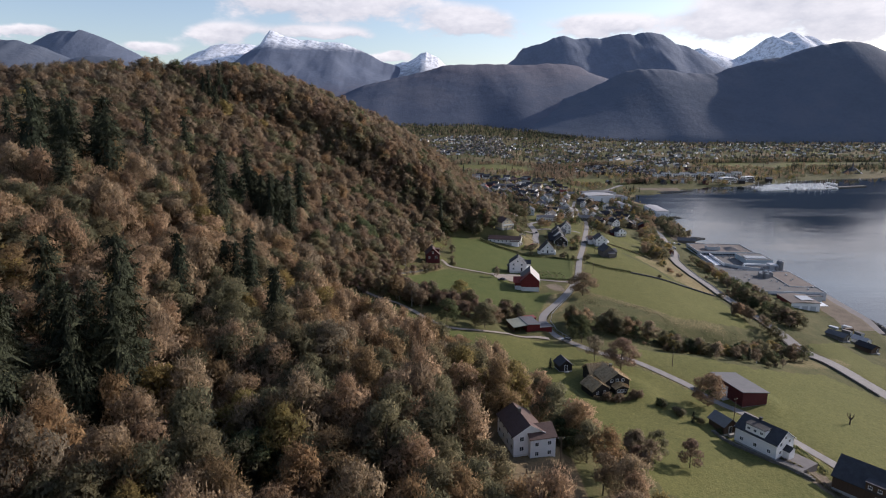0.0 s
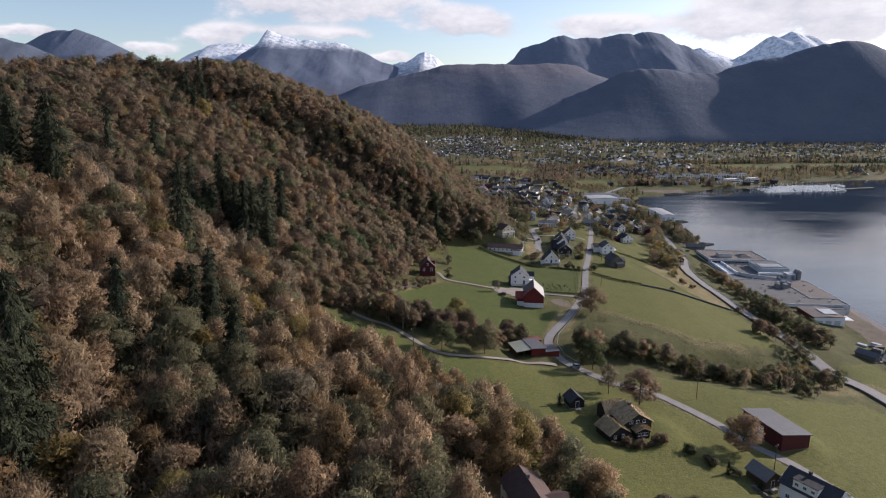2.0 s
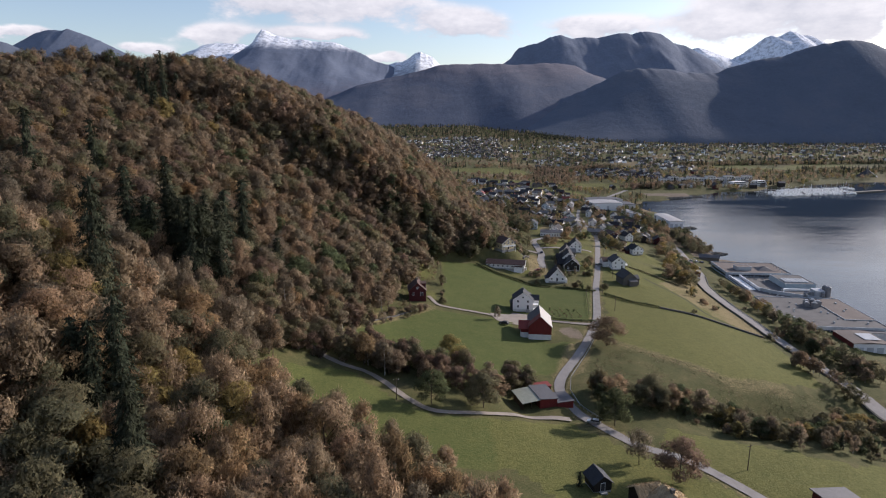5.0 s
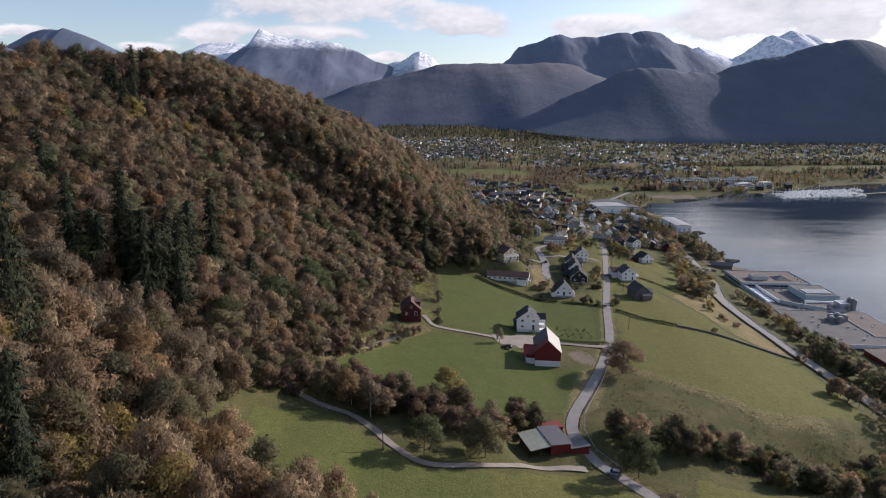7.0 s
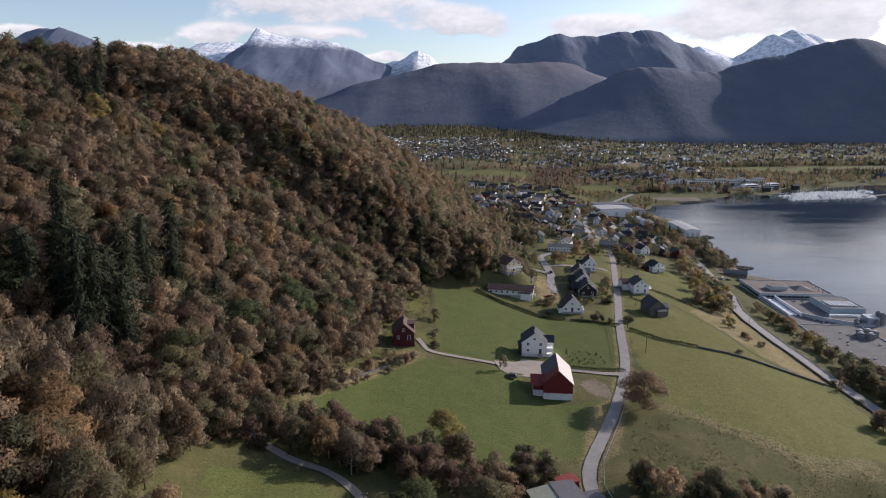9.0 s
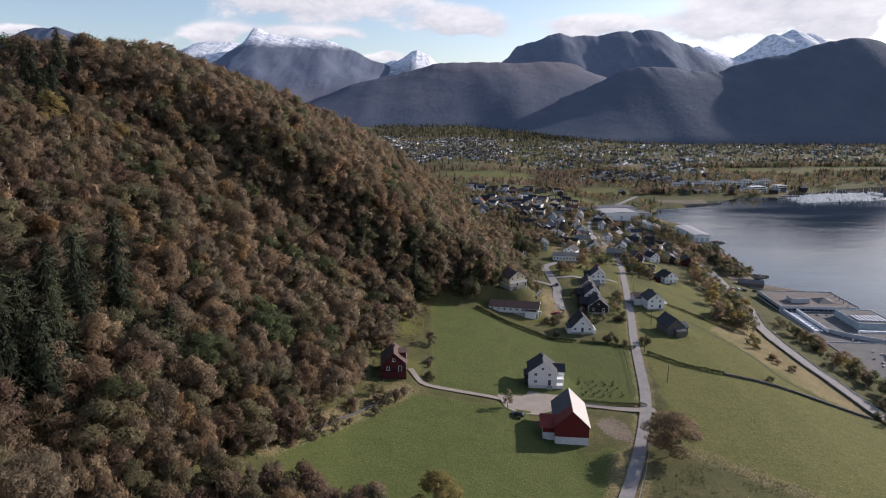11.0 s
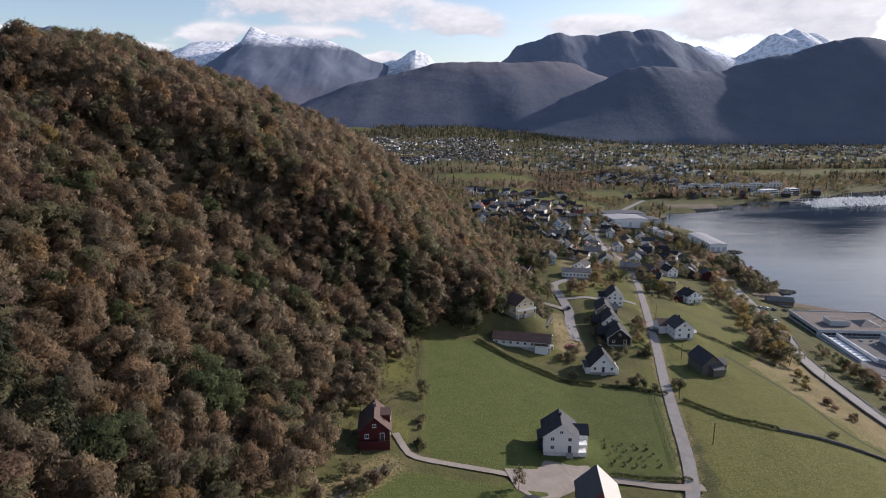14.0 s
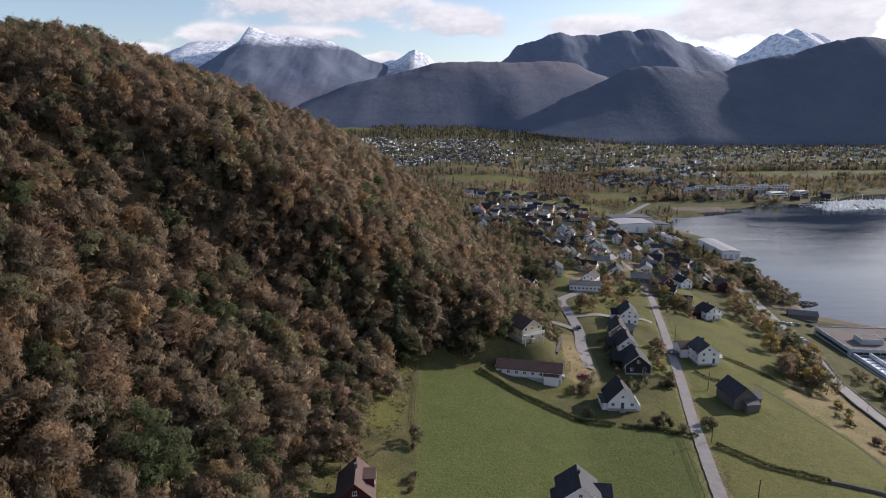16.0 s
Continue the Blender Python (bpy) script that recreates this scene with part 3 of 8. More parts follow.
SPUR = [(77, 492), (66, 503), (56, 500)]
LINK = [(78, 512), (98, 518), (118, 512)]
DRIVE = [(81, 343), (70, 343), (58, 345), (46, 343)]
UPPER_FIELD = [(6, 346), (6, 428), (26, 432), (40, 418), (56, 406), (76, 403), (93, 398), (80, 350), (58, 342), (34, 340)]
MID_FIELD = [(-34, 292), (0, 336), (34, 338), (52, 316), (68, 320), (58, 303), (46, 282), (34, 278), (8, 268), (-14, 272)]
LOW_FIELD = [(-44, 249), (-26, 257), (-8, 244), (3, 238), (20, 242), (46, 250), (60, 232), (84, 210), (104, 182), (116, 158), (146, 105), (66, 96), (46, 150), (40, 188), (25, 214), (-5, 208), (-30, 214)]
EAST_FIELD = [(82, 322), (92, 384), (98, 396), (112, 450), (128, 500), (150, 480), (158, 440), (164, 400), (170, 350), (168, 308), (143, 301), (119, 294), (104, 306)]
SHORE_FIELD = [(120, 160), (88, 214), (70, 234), (78, 250), (110, 240), (130, 236), (168, 250), (180, 240), (188, 180), (200, 110), (150, 104)]
LOWEST_FIELD = [(192, 300), (192, 240), (206, 150), (216, 150), (218, 240), (214, 310)]
FIELDS = [UPPER_FIELD, MID_FIELD, LOW_FIELD, EAST_FIELD, SHORE_FIELD, LOWEST_FIELD]
# fields of the far plain: centre and half sizes
FAR_FIELDS = [(112, 1355, 85, 48), (130, 1135, 46, 34), (196, 1045, 50, 26), (290, 1190, 46, 46), (470, 1640, 55, 42), (745, 1570, 75, 62), (985, 1610, 100, 70), (-345, 2900, 90, 90), (320, 2120, 60, 20), (700, 2040, 60, 18), (1150, 2000, 90, 22)]


def cover_at(x, y):
    """How far meadow, dry grass and bare earth cover the ground at a place."""
    meadow, dry, earth = np.zeros(x.shape), np.zeros(x.shape), np.zeros(x.shape)
    for ring in FIELDS:
        meadow[inside(x, y, ring)] = 1
    garden = (x > 84) & (x < 178) & (y > 380) & (y < 620)
    meadow[garden] = np.maximum(meadow[garden], 0.55 + 0.45 * waves(x, y, 13, 0.3)[garden])
    lots = (x > foot(y) + 2) & (x < 100) & (y > 402) & (y < 620)
    meadow[lots] = np.maximum(meadow[lots], 0.3 + 0.4 * waves(x, y, 9, 1.3)[lots])
    yard = (x > -12) & (x < 5) & (y > 346) & (y < 425)
    meadow[yard] = np.maximum(meadow[yard], 0.5 + 0.4 * waves(x, y, 6, 2.3)[yard])
    for cx, cy, rx, ry in FAR_FIELDS:
        d = np.maximum(np.abs(x - cx + 0.3 * (y - cy)) / rx, np.abs(y - cy) / ry)
        meadow = np.maximum(meadow, smooth(1.1, 0.9, d + 0.12 * waves(x, y, 40, cx)))
    # rough banks: by the roads, at the foot of the hill, over the main road
    dry = np.maximum(dry, smooth(6, 3, near_line(x, y, FARM_ROAD)) * 0.52)
    bank = inside(x, y, [(142, 440), (149, 411), (151, 388), (158, 376), (170, 362), (175, 375), (174, 410), (177, 446), (184, 478), (170, 484), (158, 462)])
    dry[bank] = np.maximum(dry[bank], 0.62 + 0.2 * waves(x, y, 7, 0.9)[bank])
    dry = np.maximum(dry, smooth(9, 3, near_line(x, y, [(-34, 292), (-16, 318), (-2, 338)])) * 0.55)
    dry = np.maximum(dry, smooth(11, 4, near_line(x, y, [(66, 436), (69, 462), (70, 480)])) * 0.7)
    dry = np.maximum(dry, smooth(10, 4, near_line(x, y, [(55, 290), (63, 312)])) * 0.55)
    dry = np.maximum(dry, smooth(9, 3, near_line(x, y, [(82, 318), (104, 303), (119, 291), (143, 297)])) * 0.48)
    dry = np.maximum(dry, smooth(14, 5, near_line(x, y, [(160, 262), (190, 275)])) * 0.5)
    dry = np.maximum(dry, smooth(16, 6, near_line(x, y, [(102, 592), (118, 640)])) * 0.8)
    earth = np.maximum(earth, smooth(11, 3, np.hypot((x - 64) / 0.8, (y - 330) / 1.2) + 2.5 * waves(x, y, 4, 0.5)) * 0.66)
    earth = np.maximum(earth, smooth(8, 4, near_line(x, y, [(112, 148), (104, 154)])) * 0.6)
    earth = np.maximum(earth, smooth(0, 5, x - np.interp(y, SHORE_Y, SHORE_X) + 26) * (y < 800) * (y > 340) * 0.9)
    shore_far = smooth(24, 8, np.abs(y - 1066 - 60 * smooth(430, 560, x))) * (x > 340)
    earth = np.maximum(earth, shore_far * 0.8)
    meadow = np.where(earth > 0.5, 0, meadow)
    return np.clip(np.stack([meadow, dry, earth, np.where(in_wood(x + 9, y) & in_wood(x, y + 7) & (y < 760), 0.0, np.where(y < 640, 1.0, np.where(y < 860, 0.5 + 0.45 * waves(x, y, 44, 0.7), 0.62 + 0.35 * waves(x, y, 60, 0.7))))], -1), 0, 1)


def spaced(core0, core1, step, low, high, grow=1.14):
    core = list(np.arange(core0, core1 + step / 2, step))
    out, s = [], step
    while core[-1] + s < high:
        s *= grow
        core.append(core[-1] + s)
    s = step
    while core[0] - s > low:
        s *= grow
        core.insert(0, core[0] - s)
    return np.array(core)


def road_bed(x, y, z):
    """Ground evened out across the roads, as a cutting or a bank."""
    for line, half in ((FARM_ROAD, 2.4), (MAIN_ROAD, 4.2), (LANE, 3.0), (PATH, 1.6), (TRACK, 1.5), (DRIVE, 1.8), (SPUR, 2.2), (LINK, 2.2)):
        near = (np.abs(x) < 400) & (y < 1150)
        d = np.full(x.shape, 1e9)
        d[near] = near_line(x[near], y[near], line)
        z = np.where(d < half + 2.5, z - 0.3 * smooth(half + 2.5, half, d), z)
    return z


gx = spaced(-320, 300, 2.6, -7000, 7000)
gy = spaced(10, 640, 2.6, -900, 4990, 1.09)
GX, GY = np.meshgrid(gx, gy)
GZ = road_bed(GX, GY, height(GX, GY))
ground_data = array_mesh("ground", np.stack([GX, GY, GZ], -1).reshape(-1, 3), grid_faces(len(gy), len(gx)), [GROUND])
ground_data.polygons.foreach_set("use_smooth", np.ones(len(ground_data.polygons), bool))
layer = ground_data.attributes.new("cover", "FLOAT_COLOR", "POINT")
layer.data.foreach_set("color", cover_at(GX, GY).reshape(-1).astype(np.float32))
lush = np.zeros(GX.shape)
for ring in (UPPER_FIELD, MID_FIELD):
    lush[inside(GX, GY, ring)] = 1
lush[(GX < 20) & (GY < 262)] = 0.7
layer = ground_data.attributes.new("lush", "FLOAT", "POINT")
layer.data.foreach_set("value", lush.reshape(-1).astype(np.float32))
ground = tagged(new("ground", ground_data), "Grassy fields, leaf-strewn wooded hillside and valley floor", "ground", kind="structure")
wx = spaced(200, 1000, 40, 150, 7000)
wy = spaced(0, 1400, 40, -900, 4000)
WX, WY = np.meshgrid(wx, wy)
water = tagged(new("water", array_mesh("water", np.stack([WX, WY, 0 * WX], -1).reshape(-1, 3), grid_faces(len(wy), len(wx)), [WATER])), "Calm dark blue fjord water with faint ripples", "water", kind="structure")


def strip(name, line, width, material, label, lift=0.04, soft=1.6):
    """A road laid over the ground along a line, with a slight camber."""
    fine = []
    pts = [Vector(p) for p in line]
    for i in range(len(pts) - 1):
        a, b = pts[max(i - 1, 0)], pts[i]
        c, d = pts[i + 1], pts[min(i + 2, len(pts) - 1)]
        n = max(2, int((c - b).length / soft))
        for k in range(n):
            t = k / n
            fine.append(0.5 * (2 * b + (c - a) * t + (2 * a - 5 * b + 4 * c - d) * t * t + (3 * b - a - 3 * c + d) * t ** 3))
    fine.append(pts[-1])
    rows = []
    for i, p in enumerate(fine):
        way = (fine[min(i + 1, len(fine) - 1)] - fine[max(i - 1, 0)]).normalized()
        side = Vector((way.y, -way.x))
        mid = z_at(p.x, p.y)
        ragged = 0.22 * noise.noise((p.x * 0.4, p.y * 0.4, 3.0))
        for k, u in enumerate((-0.5, 0, 0.5)):
            q = p + side * (u * width + ragged * (1 - k))
            rows.append((q.x, q.y, 0.5 * z_at(q.x, q.y) + 0.5 * mid + lift))
    me = array_mesh(name, np.array(rows), grid_faces(len(fine), 3), [material])
    me.polygons.foreach_set("use_smooth", np.ones(len(me.polygons), bool))
    return tagged(new(name, me), label, "road", kind="structure")


strip("road_farm", FARM_ROAD, 3.7, ASPHALT, "Narrow grey asphalt farm road winding between fields")
strip("road_main", MAIN_ROAD, 6.8, ASPHALT, "Two-lane grey asphalt road along the shore")
strip("road_track", TRACK, 2.0, GRAVEL, "Gravel track across the grass to a cabin")
strip("road_path", PATH, 2.2, GRAVEL, "Gravel path along the edge of a meadow")
strip("road_lane", LANE, 4.8, ASPHALT, "Grey asphalt lane between the houses")
strip("road_spur", SPUR, 3.6, GRAVEL, "Gravel drive up to a hillside house")
strip("road_link", LINK, 3.6, ASPHALT, "Short asphalt side lane")
strip("road_drive", DRIVE, 2.8, GRAVEL, "Gravel drive to the farmyard")


# ---- the mountains round the fjord ----
def mountain(name, label, crest, base, front, back, material, rough=0.1, seed=0, swell=1.0, edge=5.0, crag=0.0, across=46, along=300):
    """A massif whose crest follows a line (x, height) at a depth; spurs and gullies fall to both sides. swell: over 1 a round top, under 1 a sharp one."""
    depth, line = crest
    c = np.array(line, float)
    x = np.linspace(c[0, 0], c[-1, 0], along)
    z = np.interp(x, c[:, 0], c[:, 1])
    z = np.convolve(np.pad(z, 1, mode="edge"), (0.2, 0.6, 0.2), "valid")
    y = depth + 60 * fbm(x, 0 * x, 420, 3, seed + 5)
    z = z + fbm(x, y, 60, 3, seed + 11, 0.65) * edge
    v = np.linspace(-1, 1, across)
    v = np.sign(v) * np.abs(v) ** 1.3
    X, Y = x[None] + 0 * v[:, None], y[None] + np.where(v < 0, front, back)[:, None] * v[:, None]
    fall = 1 - np.abs(v) ** swell
    wide = np.hanning(61)
    even = np.convolve(np.pad(z, 30, mode="edge"), wide / wide.sum(), "valid")
    k = smooth(0.0, 0.3, np.abs(v))[:, None]
    top = z - base
    Z = base + (z[None] * (1 - k) + even[None] * k - base) * fall[:, None]
    rel = np.abs(v)[:, None] * (1 - np.abs(v)[:, None])
    spur = 1 - 2 * np.abs(fbm(X + 0.3 * Y, Y * 0.8, 620, 4, seed, 0.5))
    broken = fbm(X, Y * 0.7, 150, 4, seed + 3)
    Z = Z + (0.55 * spur + 0.22 * broken) * rough * top.mean() * (1.9 * rel + crag * np.sqrt(rel))
    Z[0], Z[-1] = base - 30, base - 30
    me = array_mesh(name, np.stack([X, Y, Z], -1).reshape(-1, 3), grid_faces(across, along), [material])
    me.polygons.foreach_set("use_smooth", np.ones(len(me.polygons), bool))
    return tagged(new(name, me), label, "mountain", kind="structure")


mountain("mountain_peak", "Fell tinted haze blue, with a snow-dusted pointed summit", (4600, [(-1914, 360), (-1578, 526), (-1496, 549), (-1392, 599), (-1309, 649), (-1265, 713), (-1239, 743), (-1204, 732), (-1147, 702), (-1088, 684), (-1029, 674), (-950, 672), (-850, 662), (-782, 664), (-723, 656), (-672, 637), (-593, 607), (-494, 553), (-423, 522), (-355, 503), (-235, 437), (109, 240)]), 60, 1300, 300, HAZY_SNOWY, 0.22, 1, 0.9, 7, 0.5)
mountain("mountain_round", "Rounded mountain on the skyline, tinted haze blue", (4500, [(-3557, 425), (-3257, 525), (-3015, 581), (-2930, 633), (-2867, 667), (-2804, 700), (-2763, 715), (-2704, 726), (-2646, 726), (-2608, 718), (-2568, 733), (-2512, 718), (-2420, 685), (-2346, 652), (-2273, 619), (-2181, 574), (-2017, 469), (-1700, 260)]), 20, 900, 300, HAZY_FELL, 0.12, 2, 1.1)
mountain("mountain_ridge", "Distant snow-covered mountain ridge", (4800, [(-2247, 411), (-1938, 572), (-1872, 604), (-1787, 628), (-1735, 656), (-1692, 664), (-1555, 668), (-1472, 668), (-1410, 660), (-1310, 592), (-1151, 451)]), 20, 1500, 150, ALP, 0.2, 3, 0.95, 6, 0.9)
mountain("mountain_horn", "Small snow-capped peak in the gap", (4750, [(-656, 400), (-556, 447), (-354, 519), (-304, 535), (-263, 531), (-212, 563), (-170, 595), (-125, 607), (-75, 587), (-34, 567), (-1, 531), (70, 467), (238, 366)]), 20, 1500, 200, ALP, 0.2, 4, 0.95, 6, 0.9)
mountain("mountain_mid", "Dark wooded foothill across the valley", (3800, [(-1000, 70), (-852, 146), (-731, 205), (-646, 247), (-578, 276), (-476, 318), (-376, 337), (-276, 363), (-176, 382), (-76, 407), (-9, 427), (57, 436), (156, 439), (256, 439), (372, 436), (455, 428), (555, 436), (637, 442), (720, 442), (821, 429), (889, 388), (1008, 349), (1164, 268), (1375, 154)]), 50, 950, 400, HAZY_HEATH, 0.13, 5, 1.25, 5)
mountain("mountain_table", "Broad flat-topped dark mountain", (4500, [(225, 353), (383, 460), (461, 498), (512, 532), (538, 573), (565, 600), (635, 618), (713, 641), (779, 671), (841, 685), (888, 678), (924, 666), (1025, 678), (1112, 671), (1220, 693), (1318, 700), (1350, 689), (1403, 708), (1466, 715), (1521, 704), (1578, 685), (1636, 644), (1717, 618), (1800, 573), (1916, 509), (2029, 448), (2263, 314)]), 20, 900, 250, HAZY_FELL, 0.2, 6, 1.15, 7, 0.3)
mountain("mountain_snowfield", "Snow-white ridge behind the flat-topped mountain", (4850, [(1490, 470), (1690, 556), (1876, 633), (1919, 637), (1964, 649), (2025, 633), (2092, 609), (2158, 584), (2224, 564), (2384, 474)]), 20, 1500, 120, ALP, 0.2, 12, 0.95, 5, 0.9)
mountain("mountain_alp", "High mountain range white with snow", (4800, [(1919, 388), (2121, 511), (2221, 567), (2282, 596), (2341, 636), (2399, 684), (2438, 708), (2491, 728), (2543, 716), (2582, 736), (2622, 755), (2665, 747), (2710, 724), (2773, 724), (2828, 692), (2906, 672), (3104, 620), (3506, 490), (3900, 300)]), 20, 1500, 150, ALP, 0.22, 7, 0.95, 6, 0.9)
mountain("mountain_near", "Large dark wooded mountain over the far shore", (3200, [(134, 40), (360, 109), (500, 164), (639, 227), (736, 267), (818, 300), (859, 319), (900, 340), (955, 359), (1024, 370), (1080, 372), (1150, 367), (1250, 348), (1404, 348), (1471, 372), (1593, 410), (1717, 428), (1798, 447), (1852, 468), (1905, 484), (1960, 492), (2015, 497), (2071, 494), (2127, 489), (2171, 476), (2231, 452), (2423, 410), (2765, 400), (3713, 460), (4300, 500)]), 8, 680, 500, HAZY_WOODED, 0.045, 8, 1.2, 10, 0.0, 46, 420)
mountain("mountain_left", "Wooded hill behind the near hill", (1150, [(-1500, 262), (-1009, 272), (-844, 266), (-766, 262), (-728, 256), (-682, 232), (-642, 238), (-603, 235), (-565, 222), (-420, 120)]), 30, 420, 400, HAZY_WOODED, 0.12, 9, 1.1, 6)


# ---- trees ----
def cards(rng, centre, out, n, length, width, lift=0.35, loose=0.8, hub=None):
    """Small leaf or twig blades: triangles set at the points, lying along the crown's outside. Returns corners and their soft normals."""
    face = out + rng.normal(0, 0.42, (n, 3))
    a = out * 0.35 + np.array([0, 0, lift + 0.1]) + rng.normal(0, loose * 0.6, (n, 3))
    b = np.cross(a, face)
    b /= np.linalg.norm(b, axis=1)[:, None] + 1e-9
    a /= np.linalg.norm(a, axis=1)[:, None] + 1e-9
    l = length * rng.uniform(0.6, 1.4, (n, 1))
    w = width * rng.uniform(0.6, 1.4, (n, 1))
    v = np.stack([centre - b * w / 2, centre + b * w / 2, centre + a * l], 1)
    soft = out * 0.5 + np.array([0, 0, 0.6]) + rng.normal(0, 0.2, (n, 3))
    if hub is not None:
        away = centre - hub
        soft = soft + 0.7 * away / (np.linalg.norm(away, axis=1)[:, None] + 1e-9)
    soft /= np.linalg.norm(soft, axis=1)[:, None] + 1e-9
    return v.reshape(-1, 3), np.repeat(soft, 3, axis=0)


def flat_normals(tris):
    p = tris.reshape(-1, 3, 3)
    n = np.cross(p[:, 1] - p[:, 0], p[:, 2] - p[:, 0])
    return np.repeat(n / (np.linalg.norm(n, axis=1)[:, None] + 1e-9), 3, axis=0)


def joined(wood, leaves):
    w = np.concatenate(wood)
    return w, flat_normals(w), np.concatenate([a for a, b in leaves]), np.concatenate([b for a, b in leaves])


def soft_mesh(name, verts, normals, mats, index=None):
    """Loose triangles with given shading normals."""
    me = array_mesh(name, verts, np.arange(len(verts)).reshape(-1, 3), mats, index)
    layer = me.attributes.new("custom_normal", "FLOAT_VECTOR", "POINT")
    layer.data.foreach_set("vector", np.asarray(normals, np.float32).ravel())
    return me


def limb_tris(a, b, ra, rb, sides=4):
    a, b = np.asarray(a, float), np.asarray(b, float)
    d = (b - a) / (np.linalg.norm(b - a) + 1e-9)
    s = np.cross(d, [0.31, 0.95, 0.05])
    s /= np.linalg.norm(s)
    t = np.cross(d, s)
    ang = np.arange(sides) * math.tau / sides
    ring = np.cos(ang)[:, None] * s + np.sin(ang)[:, None] * t
    p, q = a + ring * ra, b + ring * rb
    out = []
    for i in range(sides):
        j = (i + 1) % sides
        out += [p[i], p[j], q[j], p[i], q[j], q[i]]
    return np.array(out)


def ball(level):
    """A unit sphere of triangles: 20 faces, or 80."""
    bm = bmesh.new()
    bmesh.ops.create_icosphere(bm, subdivisions=level, radius=1.0)
    v = np.array([p.co for p in bm.verts])
    f = np.array([[p.index for p in t.verts] for t in bm.faces])
    bm.free()
    return v / np.linalg.norm(v, axis=1)[:, None], f


BALLS = {1: ball(1), 2: ball(2)}


def unit(v):
    return v / (np.linalg.norm(v, axis=1)[:, None] + 1e-9)


def lump(rng, c, r, level, hub):
    """The dense heart of one bough: overlapping ragged plates of twigs and leaves."""
    v, f = BALLS[level]
    p = v[f] * rng.uniform(0.85, 1.15, (len(f), 3, 1))
    mid = p.mean(axis=1, keepdims=True)
    p = mid * rng.uniform(0.8, 1.1, (len(f), 1, 1)) + (p - mid) * rng.uniform(0.8, 1.15, (len(f), 1, 1)) + rng.normal(0, 0.22 / level ** 1.3, p.shape)
    out = np.repeat(mid, 3, axis=1).reshape(-1, 3)
    p = c + p.reshape(-1, 3) * r
    tilt = np.repeat(rng.normal(0, 0.2, (len(f), 3)), 3, axis=0)
    return p, unit(0.5 * unit(out) + 0.45 * unit(p - hub) + np.array([0, 0, 0.75]) + tilt)


def sprays(rng, c, r, n, length, width, rise, hub):
    """Fine twigs and leaf sprays standing out of a bough, narrow and pointed."""
    d = unit(rng.normal(0, 1, (n, 3)) + np.array([0, 0, 0.3]))
    foot_at = c + d * r * rng.uniform(0.55, 1.08, (n, 1))
    a = unit(d * 0.55 + np.array([0, 0, rise]) + rng.normal(0, 0.45, (n, 3)))
    b = unit(np.cross(a, rng.normal(0, 1, (n, 3))))
    l, w = length * rng.uniform(0.55, 1.35, (n, 1)), width * rng.uniform(0.6, 1.5, (n, 1))
    v = np.stack([foot_at - b * w / 2, foot_at + b * w / 2, foot_at + a * l], 1)
    nor = unit(0.4 * d + 0.5 * unit(foot_at - hub) + np.array([0, 0, 0.75]) + rng.normal(0, 0.15, (n, 3)))
    return v.reshape(-1, 3), np.repeat(nor, 3, axis=0)


def broadleaf(rng, tall, wide, blades, size, bare=0.0, narrow=0.25, limbs=True, count=8, level=1):
    """Crown and wood of one broadleaved tree, as loose triangles: trunk, limbs, and boughs of twigs and leaves with gaps between."""
    wood, leaves = [], []
    clear = tall * (0.08 + 0.1 * bare)
    lean = rng.normal(0, 0.04, 2) * tall
    tip = np.array([lean[0], lean[1], tall * 0.82])
    wood.append(limb_tris((0, 0, -0.6), tip * 0.5, 0.015 * tall, 0.010 * tall, 4 if limbs else 3))
    if limbs:
        wood.append(limb_tris(tip * 0.5, tip, 0.010 * tall, 0.003 * tall))
    hub = np.array([lean[0] * 0.5, lean[1] * 0.5, tall * 0.4])
    lobes = []
    for k in range(count):
        u = (k + 0.6 * rng.random()) / count
        h = clear + (tall - clear) * (0.16 + 0.70 * u)
        reach = wide * 0.5 * math.sin(math.pi * (0.24 + 0.66 * u)) * rng.uniform(0.5, 0.78)
        ang = k * 2.4 + rng.uniform(-0.6, 0.6)
        c = np.array([math.cos(ang) * reach, math.sin(ang) * reach, h]) + np.array([lean[0], lean[1], 0]) * h / tall
        g = (8 / count) ** 0.4 * rng.uniform(0.8, 1.15)
        lobes.append((c, np.array([wide * 0.25 * g, wide * 0.25 * g, tall * 0.135 * (1 + 0.5 * narrow) * g])))
        if limbs:
            wood.append(limb_tris(tip * max(0.15, (h - 0.14 * tall) / tall), c, 0.006 * tall, 0.0018 * tall, 3))
    if count == 1:
        lobes = [(np.array([0, 0, tall * 0.52]), np.array([wide * 0.46, wide * 0.46, tall * 0.46]))]
    else:
        lobes.append((tip + np.array([0, 0, tall * 0.05]), np.array([wide * 0.19, wide * 0.19, tall * 0.12])))
    each = blades // len(lobes)
    for c, r in lobes:
        leaves.append(lump(rng, c, r * (0.84 - 0.14 * bare), level, hub))
        leaves.append(sprays(rng, c, r, each, size * (1 + 0.25 * bare), size * (0.34 - 0.1 * bare), 0.4 + 0.5 * bare, hub))
    return joined(wood, leaves)


